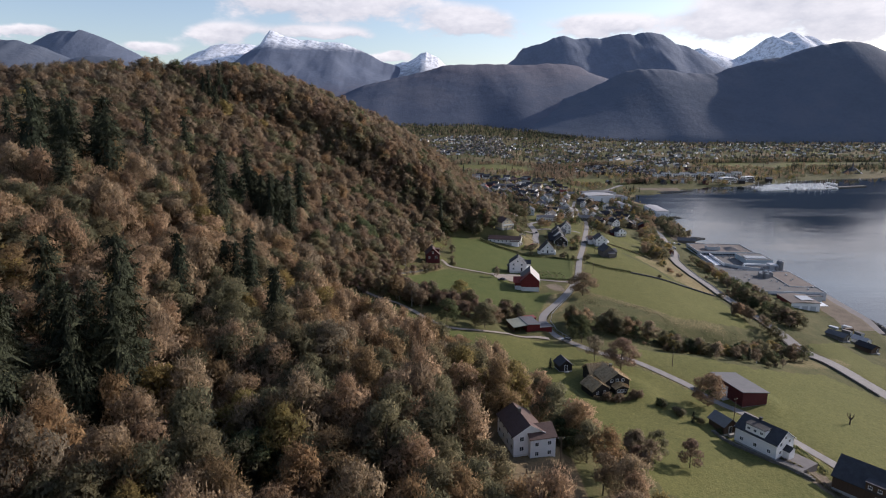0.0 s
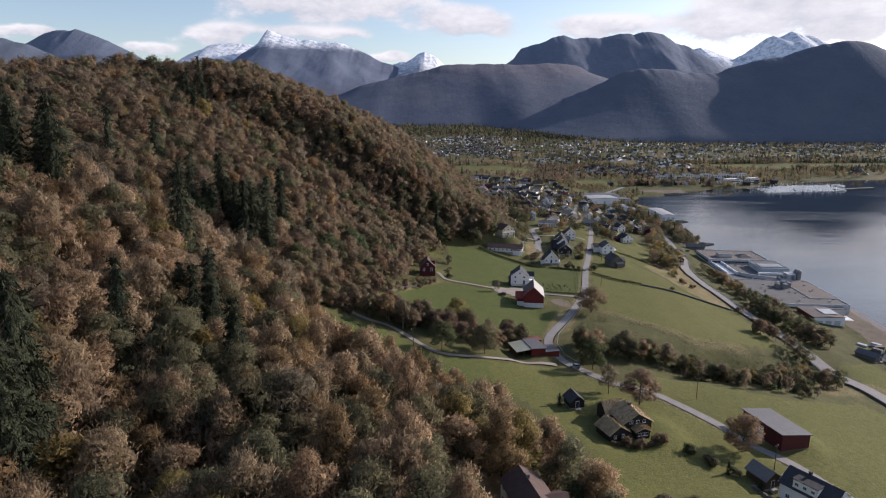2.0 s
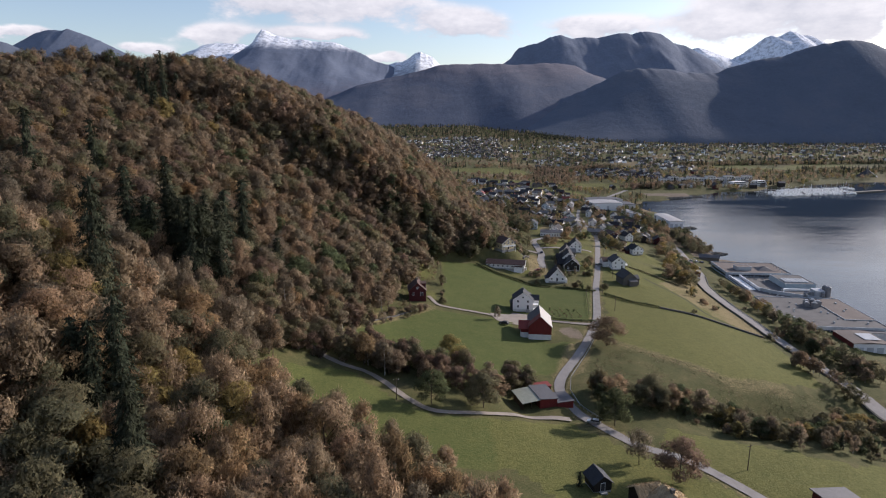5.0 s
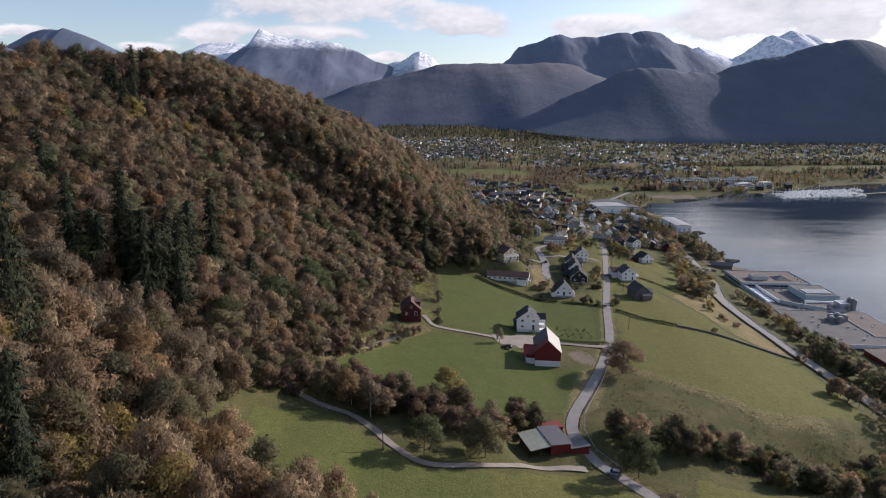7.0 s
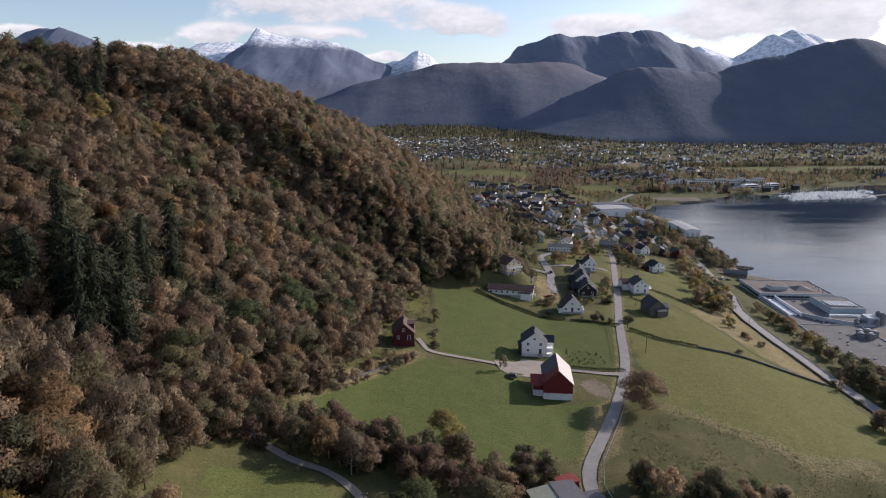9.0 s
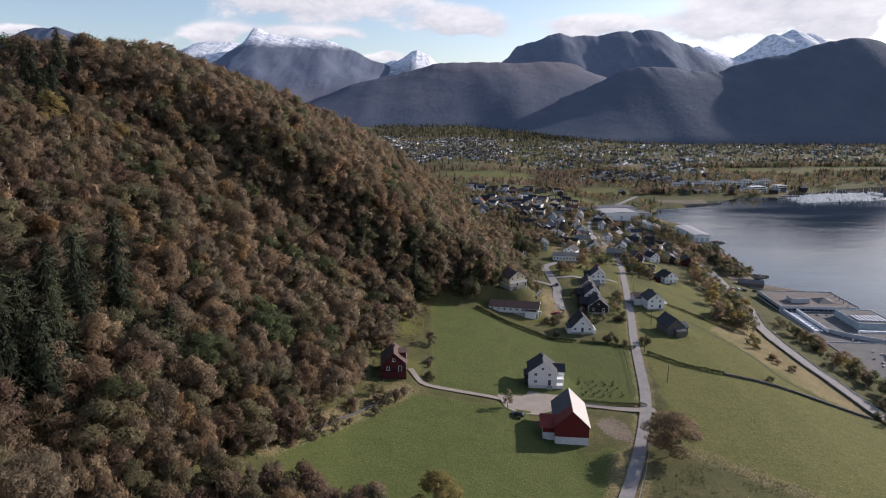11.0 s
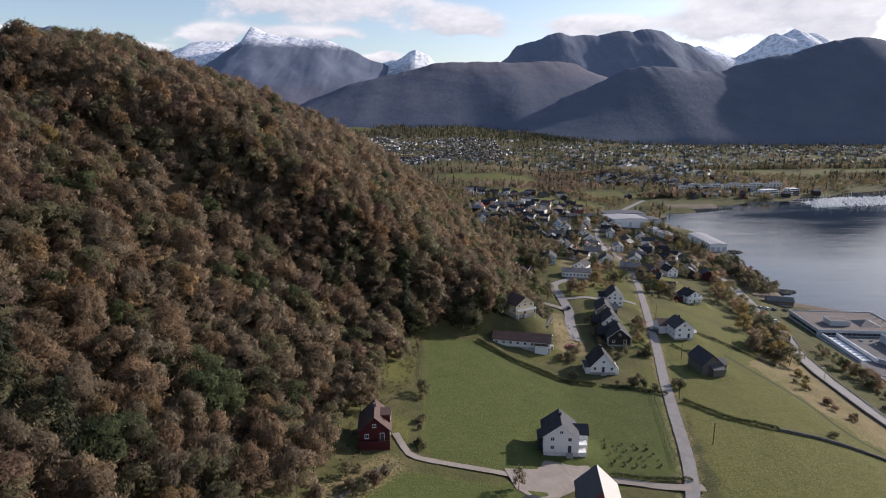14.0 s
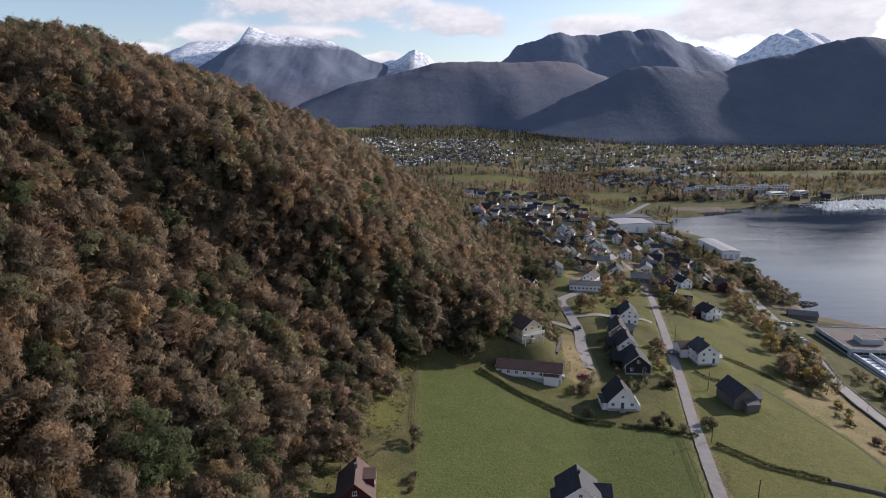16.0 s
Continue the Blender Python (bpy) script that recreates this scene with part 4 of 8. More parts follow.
def conifer(rng, tall, wide, blades, size):
    """A spruce: trunk, and tiers of drooping boughs that shorten to the tip."""
    wood = limb_tris((0, 0, -0.6), (0, 0, tall * 0.97), 0.015 * tall, 0.002 * tall, 5)
    tiers = 14
    t = rng.integers(0, tiers, blades)
    hole = rng.random((tiers, 9)) < 0.16
    ang = rng.uniform(0, math.tau, blades)
    keep = ~hole[t, (ang / math.tau * 9).astype(int) % 9] | (rng.random(blades) < 0.2)
    h = 0.06 + 0.94 * (t + 0.4 * rng.random(blades)) / tiers
    r = 0.5 * wide * (1 - h) ** 0.85 * (0.84 + 0.32 * ((t * 7) % 5) / 5) + 0.12
    rad = r * rng.random(blades) ** 0.42
    d = np.stack([np.cos(ang), np.sin(ang), np.full(blades, -0.12)], 1)
    c = np.stack([d[:, 0] * rad, d[:, 1] * rad, h * tall - 0.36 * rad], 1)
    c, d = c[keep], d[keep]
    d[:, 2] += 0.35
    leaves = [cards(rng, c, d, len(c), size * 1.4, size * 0.42, -0.45, 0.4)]
    # the dark heart of the tree, tier under tier
    skirts = []
    steps = 5 if blades > 60 else 2
    for k in range(steps):
        z0, z1 = tall * (0.08 + 0.9 * k / steps), tall * min(0.99, 0.08 + 0.9 * (k + 1.7) / steps)
        n = 7
        a = np.arange(n) * math.tau / n + rng.random()
        rim = 0.36 * wide * (1 - k / steps) ** 0.9 * rng.uniform(0.75, 1.2, n)
        ring = np.stack([np.cos(a) * rim, np.sin(a) * rim, np.full(n, z0) + rng.uniform(-0.3, 0.3, n)], 1)
        top = np.array([0, 0, z1])
        for i in range(n):
            skirts += [ring[i], ring[(i + 1) % n], top]
    skirts = np.array(skirts)
    leaves.append((skirts, unit(skirts * np.array([1, 1, 0]) + np.array([0, 0, 0.5]))))
    return joined([wood], leaves)


def bush(rng, tall, wide, blades, size):
    leaves, wood = [], []
    hub = np.array([0, 0, tall * 0.2])
    for k in range(5):
        ang, reach = k * 1.26 + rng.random(), wide * 0.28 * rng.random() ** 0.5
        c = np.array([math.cos(ang) * reach, math.sin(ang) * reach, tall * rng.uniform(0.3, 0.62)])
        r = np.array([wide * 0.27, wide * 0.27, tall * 0.34]) * rng.uniform(0.8, 1.15)
        wood.append(limb_tris((0, 0, -0.3), c, 0.06, 0.02, 3))
        leaves.append(lump(rng, c, r * 0.82, 1, hub))
        leaves.append(sprays(rng, c, r, blades // 5, size, size * 0.34, 0.3, hub))
    return joined(wood, leaves)


def kinds(blades, size, seed, limbs=True, count=8, level=1):
    """One set of tree shapes: wood and leaves with their normals, listed by form."""
    rng = np.random.default_rng(seed)
    s = {"broad": [], "bare": [], "spruce": [], "bush": []}
    for k in range(6):
        s["broad"].append(broadleaf(rng, 11, rng.uniform(7.4, 9.6), blades, size, 0.0, 0.3, limbs, count, level))
        s["bare"].append(broadleaf(rng, 11, rng.uniform(5.8, 7.6), blades, size, 0.6, 0.7, limbs, count, level))
    for k in range(4):
        s["spruce"].append(conifer(rng, 15, rng.uniform(5.2, 6.6), int(blades * 1.5), size * (1.5 if blades > 60 else 1.2)))
    for k in range(3):
        s["bush"].append(bush(rng, 3, 3.6, blades // 2, size * 0.8))
    return s


FINE, MID, COARSE, SPECK, DOT = kinds(1500, 0.55, 11, True, 10, 2), kinds(560, 0.7, 12, True, 8, 2), kinds(220, 0.85, 13, False, 9, 1), kinds(70, 1.1, 14, False, 6, 1), kinds(5, 1.6, 15, False, 1, 1)

FINE["full"] = [broadleaf(np.random.default_rng(41 + k), 11, 9.8 + 0.5 * k, 2600, 0.45, 0.0, 0.3, True, 13, 2) for k in range(3)]


def merged(name, label, category, trees):
    """Many trees as one mesh. Each: (set, form, which, x, y, z, turn, scale, stretch, colour)."""
    verts, soft, index, kin = [], [], [], []
    r = np.random.default_rng(len(trees))
    for shapes, form, which, x, y, z, turn, scale, stretch, colour in trees:
        wood, wn, leaves, ln = shapes[form][which % len(shapes[form])]
        c, s = math.cos(turn), math.sin(turn)
        tone = r.random()
        for pts, nor, mat in ((wood, wn, PALE_BARK if colour in (GREY, OCHRE) and which % 2 else BARK), (leaves, ln, colour)):
            p, q = np.empty(pts.shape, np.float32), np.empty(pts.shape, np.float32)
            p[:, 0] = (pts[:, 0] * c - pts[:, 1] * s) * scale + x
            p[:, 1] = (pts[:, 0] * s + pts[:, 1] * c) * scale + y
            p[:, 2] = pts[:, 2] * scale * stretch + z
            q[:, 0], q[:, 1], q[:, 2] = nor[:, 0] * c - nor[:, 1] * s, nor[:, 0] * s + nor[:, 1] * c, nor[:, 2]
            verts.append(p)
            soft.append(q)
            index.append(np.full(len(pts) // 3, mat))
            kin.append(np.full(len(pts), tone, np.float32))
    me = soft_mesh(name, np.concatenate(verts), np.concatenate(soft), LEAF, np.concatenate(index))
    layer = me.attributes.new("kin", "FLOAT", "POINT")
    layer.data.foreach_set("value", np.concatenate(kin))
    return tagged(new(name, me), label, category, kind="stuff")


tree_data = {}


def tree(name, label, form, which, x, y, turn, scale, stretch, colour, group=""):
    """One tree of its own: trunk and crown."""
    shapes = FINE if y < 200 or form == "full" else MID if y < 290 else COARSE
    key = (form, which, colour, y < 200, y < 290)
    if key not in tree_data:
        wood, wn, leaves, ln = shapes[form][which % len(shapes[form])]
        pale = colour in (GREY, OCHRE) and which % 2
        tree_data[key] = (soft_mesh("trunk", wood, wn, [LEAF[PALE_BARK if pale else BARK]]), soft_mesh("crown", leaves, ln, [LEAF[colour]]))
    root = thing(name, label, "shrub" if form == "bush" else "tree", pose(x, y, z_at(x, y), 0, 0, math.degrees(turn)) @ Matrix.Diagonal((scale, scale, scale * stretch, 1)), group)
    part("trunk", tree_data[key][0], None, root)
    part("crown", tree_data[key][1], None, root)
    return root


WORD = {TAN: "tan-brown", RUST: "rust-brown", GREY: "grey-brown half-bare", ORANGE: "orange", OLIVE: "olive-green", OCHRE: "yellow", NEEDLE: "dark green", WINE: "wine-red", GREEN: "green"}


def one_tree(form, colour, x, y, tall, rng, where):
    base = {"broad": 11, "full": 11, "bare": 11, "spruce": 15, "bush": 3}[form]
    name = {"broad": "broadleaf_tree", "full": "broadleaf_tree", "bare": "birch_tree", "spruce": "spruce_tree", "bush": "bush"}[form]
    noun = {"broad": "autumn tree", "full": "full-crowned autumn tree", "bare": "autumn birch tree", "spruce": "spruce tree", "bush": "bush"}[form]
    size = {"broad": "", "full": "", "bare": "", "spruce": "tall " if tall > 14 else "", "bush": "low "}[form]
    k = tall / base
    wide = rng.uniform(1.0, 1.15) if form != 'spruce' else 1.0
    return tree(name, f"{size}{WORD[colour]} {noun} {where}", form, int(rng.integers(0, 6)), x, y, rng.uniform(0, 6.28), k * wide, rng.uniform(0.95, 1.08) / wide, colour, where)


def pick_colour(rng, x, y):
    u = foot(y) - x
    spruce = 0.04
    for cx, cy, r, k in ((-73, 112, 12, 0.6), (-48, 129, 6, 0.4), (-20, 119, 7, 0.3), (-140, 224, 16, 0.7), (-121, 192, 8, 0.4), (-84, 221, 9, 0.4), (-100, 189, 6, 0.4), (-65, 188, 6, 0.8), (-80, 275, 15, 0.75), (-72, 296, 12, 0.7), (-150, 418, 14, 0.6), (-74, 165, 8, 0.5)):
        spruce = max(spruce, k * math.exp(-((x - cx) ** 2 + (y - cy) ** 2) / r ** 2))
    if rng.random() < spruce - 0.035 and u < 190 and y < 440:
        return "spruce", NEEDLE
    stand = float(waves(np.array(x), np.array(y), 26, 0.6)) + rng.normal(0, 0.5)
    low = math.exp(-max(u, 0) / 45)
    p = np.array([0.44 + 0.18 * (stand > 0), 0.30 + 0.14 * (stand < -0.2), 0.07, 0.16 + 0.26 * low, 0.015, 0.0, 0.04, 0.02 + 0.10 * low])
    if y < 240:
        p = p * np.array([1.1, 1.0, 4.0, 1.6, 3.0, 1, 0.2, 0.4])
    colour = int(rng.choice(8, p=p / p.sum()))
    if y < 330 and colour in (GREY, RUST, WINE) and rng.random() < (0.85 if y < 235 else 0.1):
        colour = TAN
    return ("bare" if colour in (GREY, RUST, ORANGE, TAN) and rng.random() < 0.62 else "broad"), colour


CLEAR = [(19.5, 138.5, 10), (24, 132, 8), (22, 124, 8), (27, 118, 6), (14, 129, 7), (16, 121, 6), (31, 130, 5), (6, 138, 5), (21, 112, 8), (27, 108, 7), (-6, 350, 9), (-6, 341, 7), (46, 450, 8), (51, 444, 7), (46, 434, 14), (73, 418, 9), (36, 260, 10), (62, 560, 7), (45, 359, 9), (48, 327, 11), (118, 427, 8), (123, 466, 9)]


def plant_woods():
    rng = np.random.default_rng(5)
    near, far = [], []
    step = 6.0
    for y in np.arange(-110, 760, step):
        for x in np.arange(-520, 70, step):
            px, py = x + rng.uniform(-0.5, 0.5) * step * 1.1, y + rng.uniform(-0.5, 0.5) * step * 1.1
            turn, k, s, w = rng.uniform(0, 6.28), rng.uniform(1.0, 1.5), rng.uniform(0.78, 1.1), int(rng.integers(0, 12))
            hidden = py < 45 or px < -0.76 * py - 14 or z_at(px, py) + 0.7 * py < 108
            if not in_wood(px, py) or px < -0.80 * py - 150 or foot(py) - px > 240 or py > 715 or any(math.hypot(px - a, py - b) < r + 2 for a, b, r in CLEAR):
                continue
            if py < 240:
                if rng.random() < 0.14:
                    continue
                k *= 1.2
            d = math.hypot(px - 5, max(0, py - 225) if py > 225 else 0)
            form, colour = pick_colour(rng, px, py)
            if not in_wood(px + 9, py) or not in_wood(px, py + 9):
                k *= 0.8
            if form == "bare" and py < 260:
                s *= 1.15
            if form == "spruce":
                k *= 1.2
                s *= 1.25
            shapes = DOT if hidden else FINE if d < 65 else MID if d < 140 else COARSE if d < 330 else SPECK
            (near if d < 190 else far).append((shapes, form, w, px, py, z_at(px, py), turn, k, s, colour))
    # the steep face where the hill turns in behind the bungalow
    for k in range(150):
        px, py = rng.uniform(-80, 34), rng.uniform(424, 462)
        if in_wood(px, py) and not any(math.hypot(px - a, py - b) < r + 2 for a, b, r in CLEAR):
            form, colour = pick_colour(rng, px, py)
            far.append((COARSE, form, int(rng.integers(0, 12)), px, py, z_at(px, py), rng.uniform(0, 6.28), rng.uniform(0.8, 1.3), rng.uniform(0.8, 1.1), colour))
    return near, far


# ---- houses and farm buildings ----
window_data = {}


def window_mesh(w, h, dark=False):
    key = (round(w, 2), round(h, 2), dark)
    if key not in window_data:
        f, g = Shape(), Shape()
        b, d = 0.09, 0.07
        f.box(-w / 2, -d, -h / 2, -w / 2 + b, 0.02, h / 2).box(w / 2 - b, -d, -h / 2, w / 2, 0.02, h / 2)
        f.box(-w / 2 + b, -d, h / 2 - b, w / 2 - b, 0.02, h / 2).box(-w / 2 + b, -d, -h / 2, w / 2 - b, 0.02, -h / 2 + b)
        f.box(-0.03, -d + 0.01, -h / 2 + b, 0.03, 0.02, h / 2 - b)
        f.box(-w / 2 - 0.05, -d - 0.05, -h / 2 - 0.06, w / 2 + 0.05, 0.0, -h / 2)
        g.box(-w / 2 + b, -0.03, -h / 2 + b, w / 2 - b, 0.01, h / 2 - b)
        window_data[key] = (f.mesh("window", DARK_PAINT if dark else PAINT), g.mesh("pane", GLASS))
    return window_data[key]


def window(parent, m, w=1.1, h=1.2, dark=False):
    f, g = window_mesh(w, h, dark)
    ob = part("window", f, None, parent, at=m)
    part("pane", g, None, ob)
    return ob


def facing(side, u, z, w, l):
    """The pose of something set on a wall: side s (-y), n (+y), e (+x), w (-x)."""
    if side == "s":
        return pose(u, -l / 2, z)
    if side == "n":
        return pose(-u, l / 2, z, 0, 0, 180)
    if side == "e":
        return pose(w / 2, u, z, 0, 0, 90)
    return pose(-w / 2, -u, z, 0, 0, -90)


def gable_roof(w, l, eave, rise, over=0.45, thick=0.2):
    s = Shape()
    run = w / 2
    slope = rise / run
    for k in (-1, 1):
        edge = k * (run + over)
        low = eave - over * slope
        ring = [(0, eave + rise + thick), (edge, low + thick), (edge, low), (0, eave + rise)]
        s.extrude_y(ring if k < 0 else ring[::-1], -l / 2 - over, l / 2 + over)
    return s


def gable_body(w, l, z0, eave, rise):
    return Shape().extrude_y([(-w / 2, z0), (w / 2, z0), (w / 2, eave), (0, eave + rise), (-w / 2, eave)], -l / 2, l / 2)


def bargeboards(root, w, l, eave, rise, over=0.45):
    run, slope = w / 2, rise / (w / 2)
    for y in (-l / 2 - over - 0.04, l / 2 + over):
        for k in (-1, 1):
            e = k * (run + over)
            low = eave - over * slope
            ring = [(0, eave + rise - 0.03), (0, eave + rise + 0.17), (e, low + 0.17), (e, low - 0.03)]
            part("bargeboard", Shape().extrude_y(ring if k > 0 else ring[::-1], y, y + 0.04), PAINT, root)


def house(x, y, rz, w, l, eave, rise, wall, roof, label, name="house", rows=2, base=0.6, footing=None, chimney=True, trim=True, door="s", windows="snew", z=None, group="", category="house", every=2.7, attic=True):
    """A gabled house; its ridge runs along its own y. Returns its root."""
    root = thing(name, label, category, pose(x, y, z_at(x, y) if z is None else z, 0, 0, rz), group)
    part("foundation", Shape().box(-w / 2 + 0.06, -l / 2 + 0.06, -3.0, w / 2 - 0.06, l / 2 - 0.06, base), footing or CONCRETE, root)
    part("wall", gable_body(w, l, base, eave, rise), wall, root)
    part("roof", gable_roof(w, l, eave, rise), roof, root)
    if trim:
        bargeboards(root, w, l, eave, rise)
        for cx in (-1, 1):
            for cy in (-1, 1):
                part("corner_board", Shape().box(cx * w / 2 - 0.09, cy * l / 2 - 0.09, base, cx * w / 2 + 0.09, cy * l / 2 + 0.09, eave - 0.15), PAINT, root)
    if chimney:
        c = Shape().box(-0.35, l * 0.12 - 0.35, eave + rise - 0.8, 0.35, l * 0.12 + 0.35, eave + rise + 0.9)
        c.box(-0.42, l * 0.12 - 0.42, eave + rise + 0.9, 0.42, l * 0.12 + 0.42, eave + rise + 1.02)
        part("chimney", c, DARK_PAINT if roof in (DARK_TILE, SLATE) else STONE, root)
    for side in windows:
        run = w if side in "sn" else l
        n = max(1, int(run / every))
        for r in range(rows):
            zc = base + 1.45 + r * 2.55
            if zc + 0.8 > eave and side in "ew":
                continue
            for k in range(n):
                u = (k - (n - 1) / 2) * run / n
                if side == door and r == 0 and k == n // 2:
                    continue
                window(root, facing(side, u, zc, w, l))
        if attic and side in "sn" and rise > 2.2:
            window(root, facing(side, 0, eave + rise * 0.36, w, l), 1.0, 1.0)
    if door:
        run = w if door in "sn" else l
        n = max(1, int(run / every))
        u = (n // 2 - (n - 1) / 2) * run / n
        d = part("door", Shape().box(-0.5, -0.06, -1.05, 0.5, 0.02, 1.05), DARK_PAINT, root, "dark painted door", facing(door, u, base + 1.1, w, l))
        part("door_frame", Shape().box(-0.62, -0.05, -1.05, -0.5, 0.03, 1.17).box(0.5, -0.05, -1.05, 0.62, 0.03, 1.17).box(-0.5, -0.05, 1.05, 0.5, 0.03, 1.17), PAINT, d)
        part("doorstep", Shape().box(-0.9, -1.1, -2.6, 0.9, 0.0, -1.1), CONCRETE, root, at=facing(door, u, base + 1.1, w, l))
    return root


def wing(root, x, y, rz, w, l, eave, rise, wall, roof, name="wing", base=0.4, windows="s", low=-3.0, rows=1):
    """A lower wing or porch built on to a house."""
    m = pose(x, y, 0, 0, 0, rz)
    b = part(name, gable_body(w, l, low, eave, rise), wall, root, at=m)
    part("roof", gable_roof(w, l, eave, rise, 0.35, 0.16), roof, b)
    for side in windows:
        run = w if side in "sn" else l
        for k in range(max(1, int(run / 2.6))):
            n = max(1, int(run / 2.6))
            for r in range(rows):
                for piece, name_now in zip(window_mesh(1.0, 1.1), ("window", "pane")):
                    part(name_now, piece, None, b, at=facing(side, (k - (n - 1) / 2) * run / n, base + 1.4 + 2.5 * r, w, l))
    return b


def lean_to(root, x, y, rz, w, d, high, low, wall, roof, name="lean_to", open_front=False):
    """A lean-to against a wall at its own y = d; the roof falls towards -y."""
    m = pose(x, y, 0, 0, 0, rz)
    s = Shape()
    ring = [(0, -3), (d, -3), (d, high), (0, low)]
    p = [(-w / 2, a, b) for a, b in ring] + [(w / 2, a, b) for a, b in ring]
    if open_front:
        s.box(-w / 2, d - 0.15, -3, w / 2, d, high).box(-w / 2, 0, -3, -w / 2 + 0.15, d - 0.15, low)
        for k in range(3):
            s.box(-w / 2 + 0.15 + (w - 0.5) * k / 2, 0, -3, -w / 2 + 0.35 + (w - 0.5) * k / 2, 0.2, low)
    else:
        s.add(p, [(0, 4, 5, 1), (1, 5, 6, 2), (2, 6, 7, 3), (3, 7, 4, 0), (0, 1, 2, 3), (7, 6, 5, 4)])
    b = part(name, s, wall, root, at=m)
    k = (high - low) / d
    r = Shape()
    q = [(-0.4, low - 0.4 * k), (d, high), (d, high + 0.16), (-0.4, low - 0.4 * k + 0.16)]
    v = [(-w / 2 - 0.3, a, c) for a, c in q] + [(w / 2 + 0.3, a, c) for a, c in q]
    r.add(v, [(0, 4, 5, 1), (1, 5, 6, 2), (2, 6, 7, 3), (3, 7, 4, 0), (0, 1, 2, 3), (7, 6, 5, 4)])
    part("roof", r, roof, b)
    return b


def dormer(root, x, y, rz, w, depth, z0, h, wall, roof):
    m = pose(x, y, 0, 0, 0, rz)
    b = part("dormer", Shape().box(-w / 2, -depth / 2, z0, w / 2, depth / 2, z0 + h), wall, root, at=m)
    part("roof", Shape().box(-w / 2 - 0.2, -depth / 2 - 0.3, z0 + h, w / 2 + 0.2, depth / 2 + 0.2, z0 + h + 0.16), roof, b)
    for k in range(max(1, int(w / 1.6))):
        n = max(1, int(w / 1.6))
        for piece, name_now in zip(window_mesh(1.0, 0.9), ("window", "pane")):
            part(name_now, piece, None, b, at=pose((k - (n - 1) / 2) * w / n, -depth / 2, z0 + h * 0.55))
    return b


# white house with a brown roof, below the wood
h = house(19.5, 138.5, 14, 8.0, 11.5, 5.6, 2.4, WHITE, BROWN_TILE, "White two-storey house with a brown tiled roof beside the wood", rows=2, footing=RENDER, door="", attic=False)
wing(h, 3.0, -3.6, 90, 7.0, 6.5, 5.0, 2.0, WHITE, BROWN_TILE, base=-0.4, windows="we", rows=2)
# maroon cabin at the foot of the hill
h = house(-6.3, 350, 4, 8.0, 10.0, 4.6, 3.7, MAROON, BROWN_TILE, "Dark red timber cabin with a grey-brown roof beside the wood", name="cabin", rows=1, trim=False, footing=STONE, base=1.6)
dormer(h, 2.4, 0.6, 90, 4.2, 3.4, 4.4, 2.6, MAROON, BROWN_TILE)
part("veranda", Shape().box(-4, -6.6, -2, 4, -5.02, 1.5).box(-4, -6.7, 1.5, 4, -6.6, 2.4), MAROON, h)
# farmhouse
h = house(45.5, 359, -6, 9.6, 9.0, 6.0, 3.6, WHITE, SLATE, "White two-storey farmhouse with a dark slate roof", name="farmhouse", rows=2, footing=RENDER, base=1.2, every=3.2)
wing(h, 5.6, 1.4, 90, 5.0, 4.4, 5.2, 1.8, WHITE, SLATE, base=1.0, windows="e")
lean_to(h, -6.0, 0.5, -90, 5.0, 1.8, 4.6, 3.6, DARK_PAINT, SLATE)
part("porch", Shape().box(4.9, -4.2, -2, 7.2, -1.4, 1.2).box(4.9, -4.2, 3.4, 7.3, -1.4, 3.6).box(7.05, -4.15, 1.2, 7.2, -4.0, 3.4), PAINT, h)


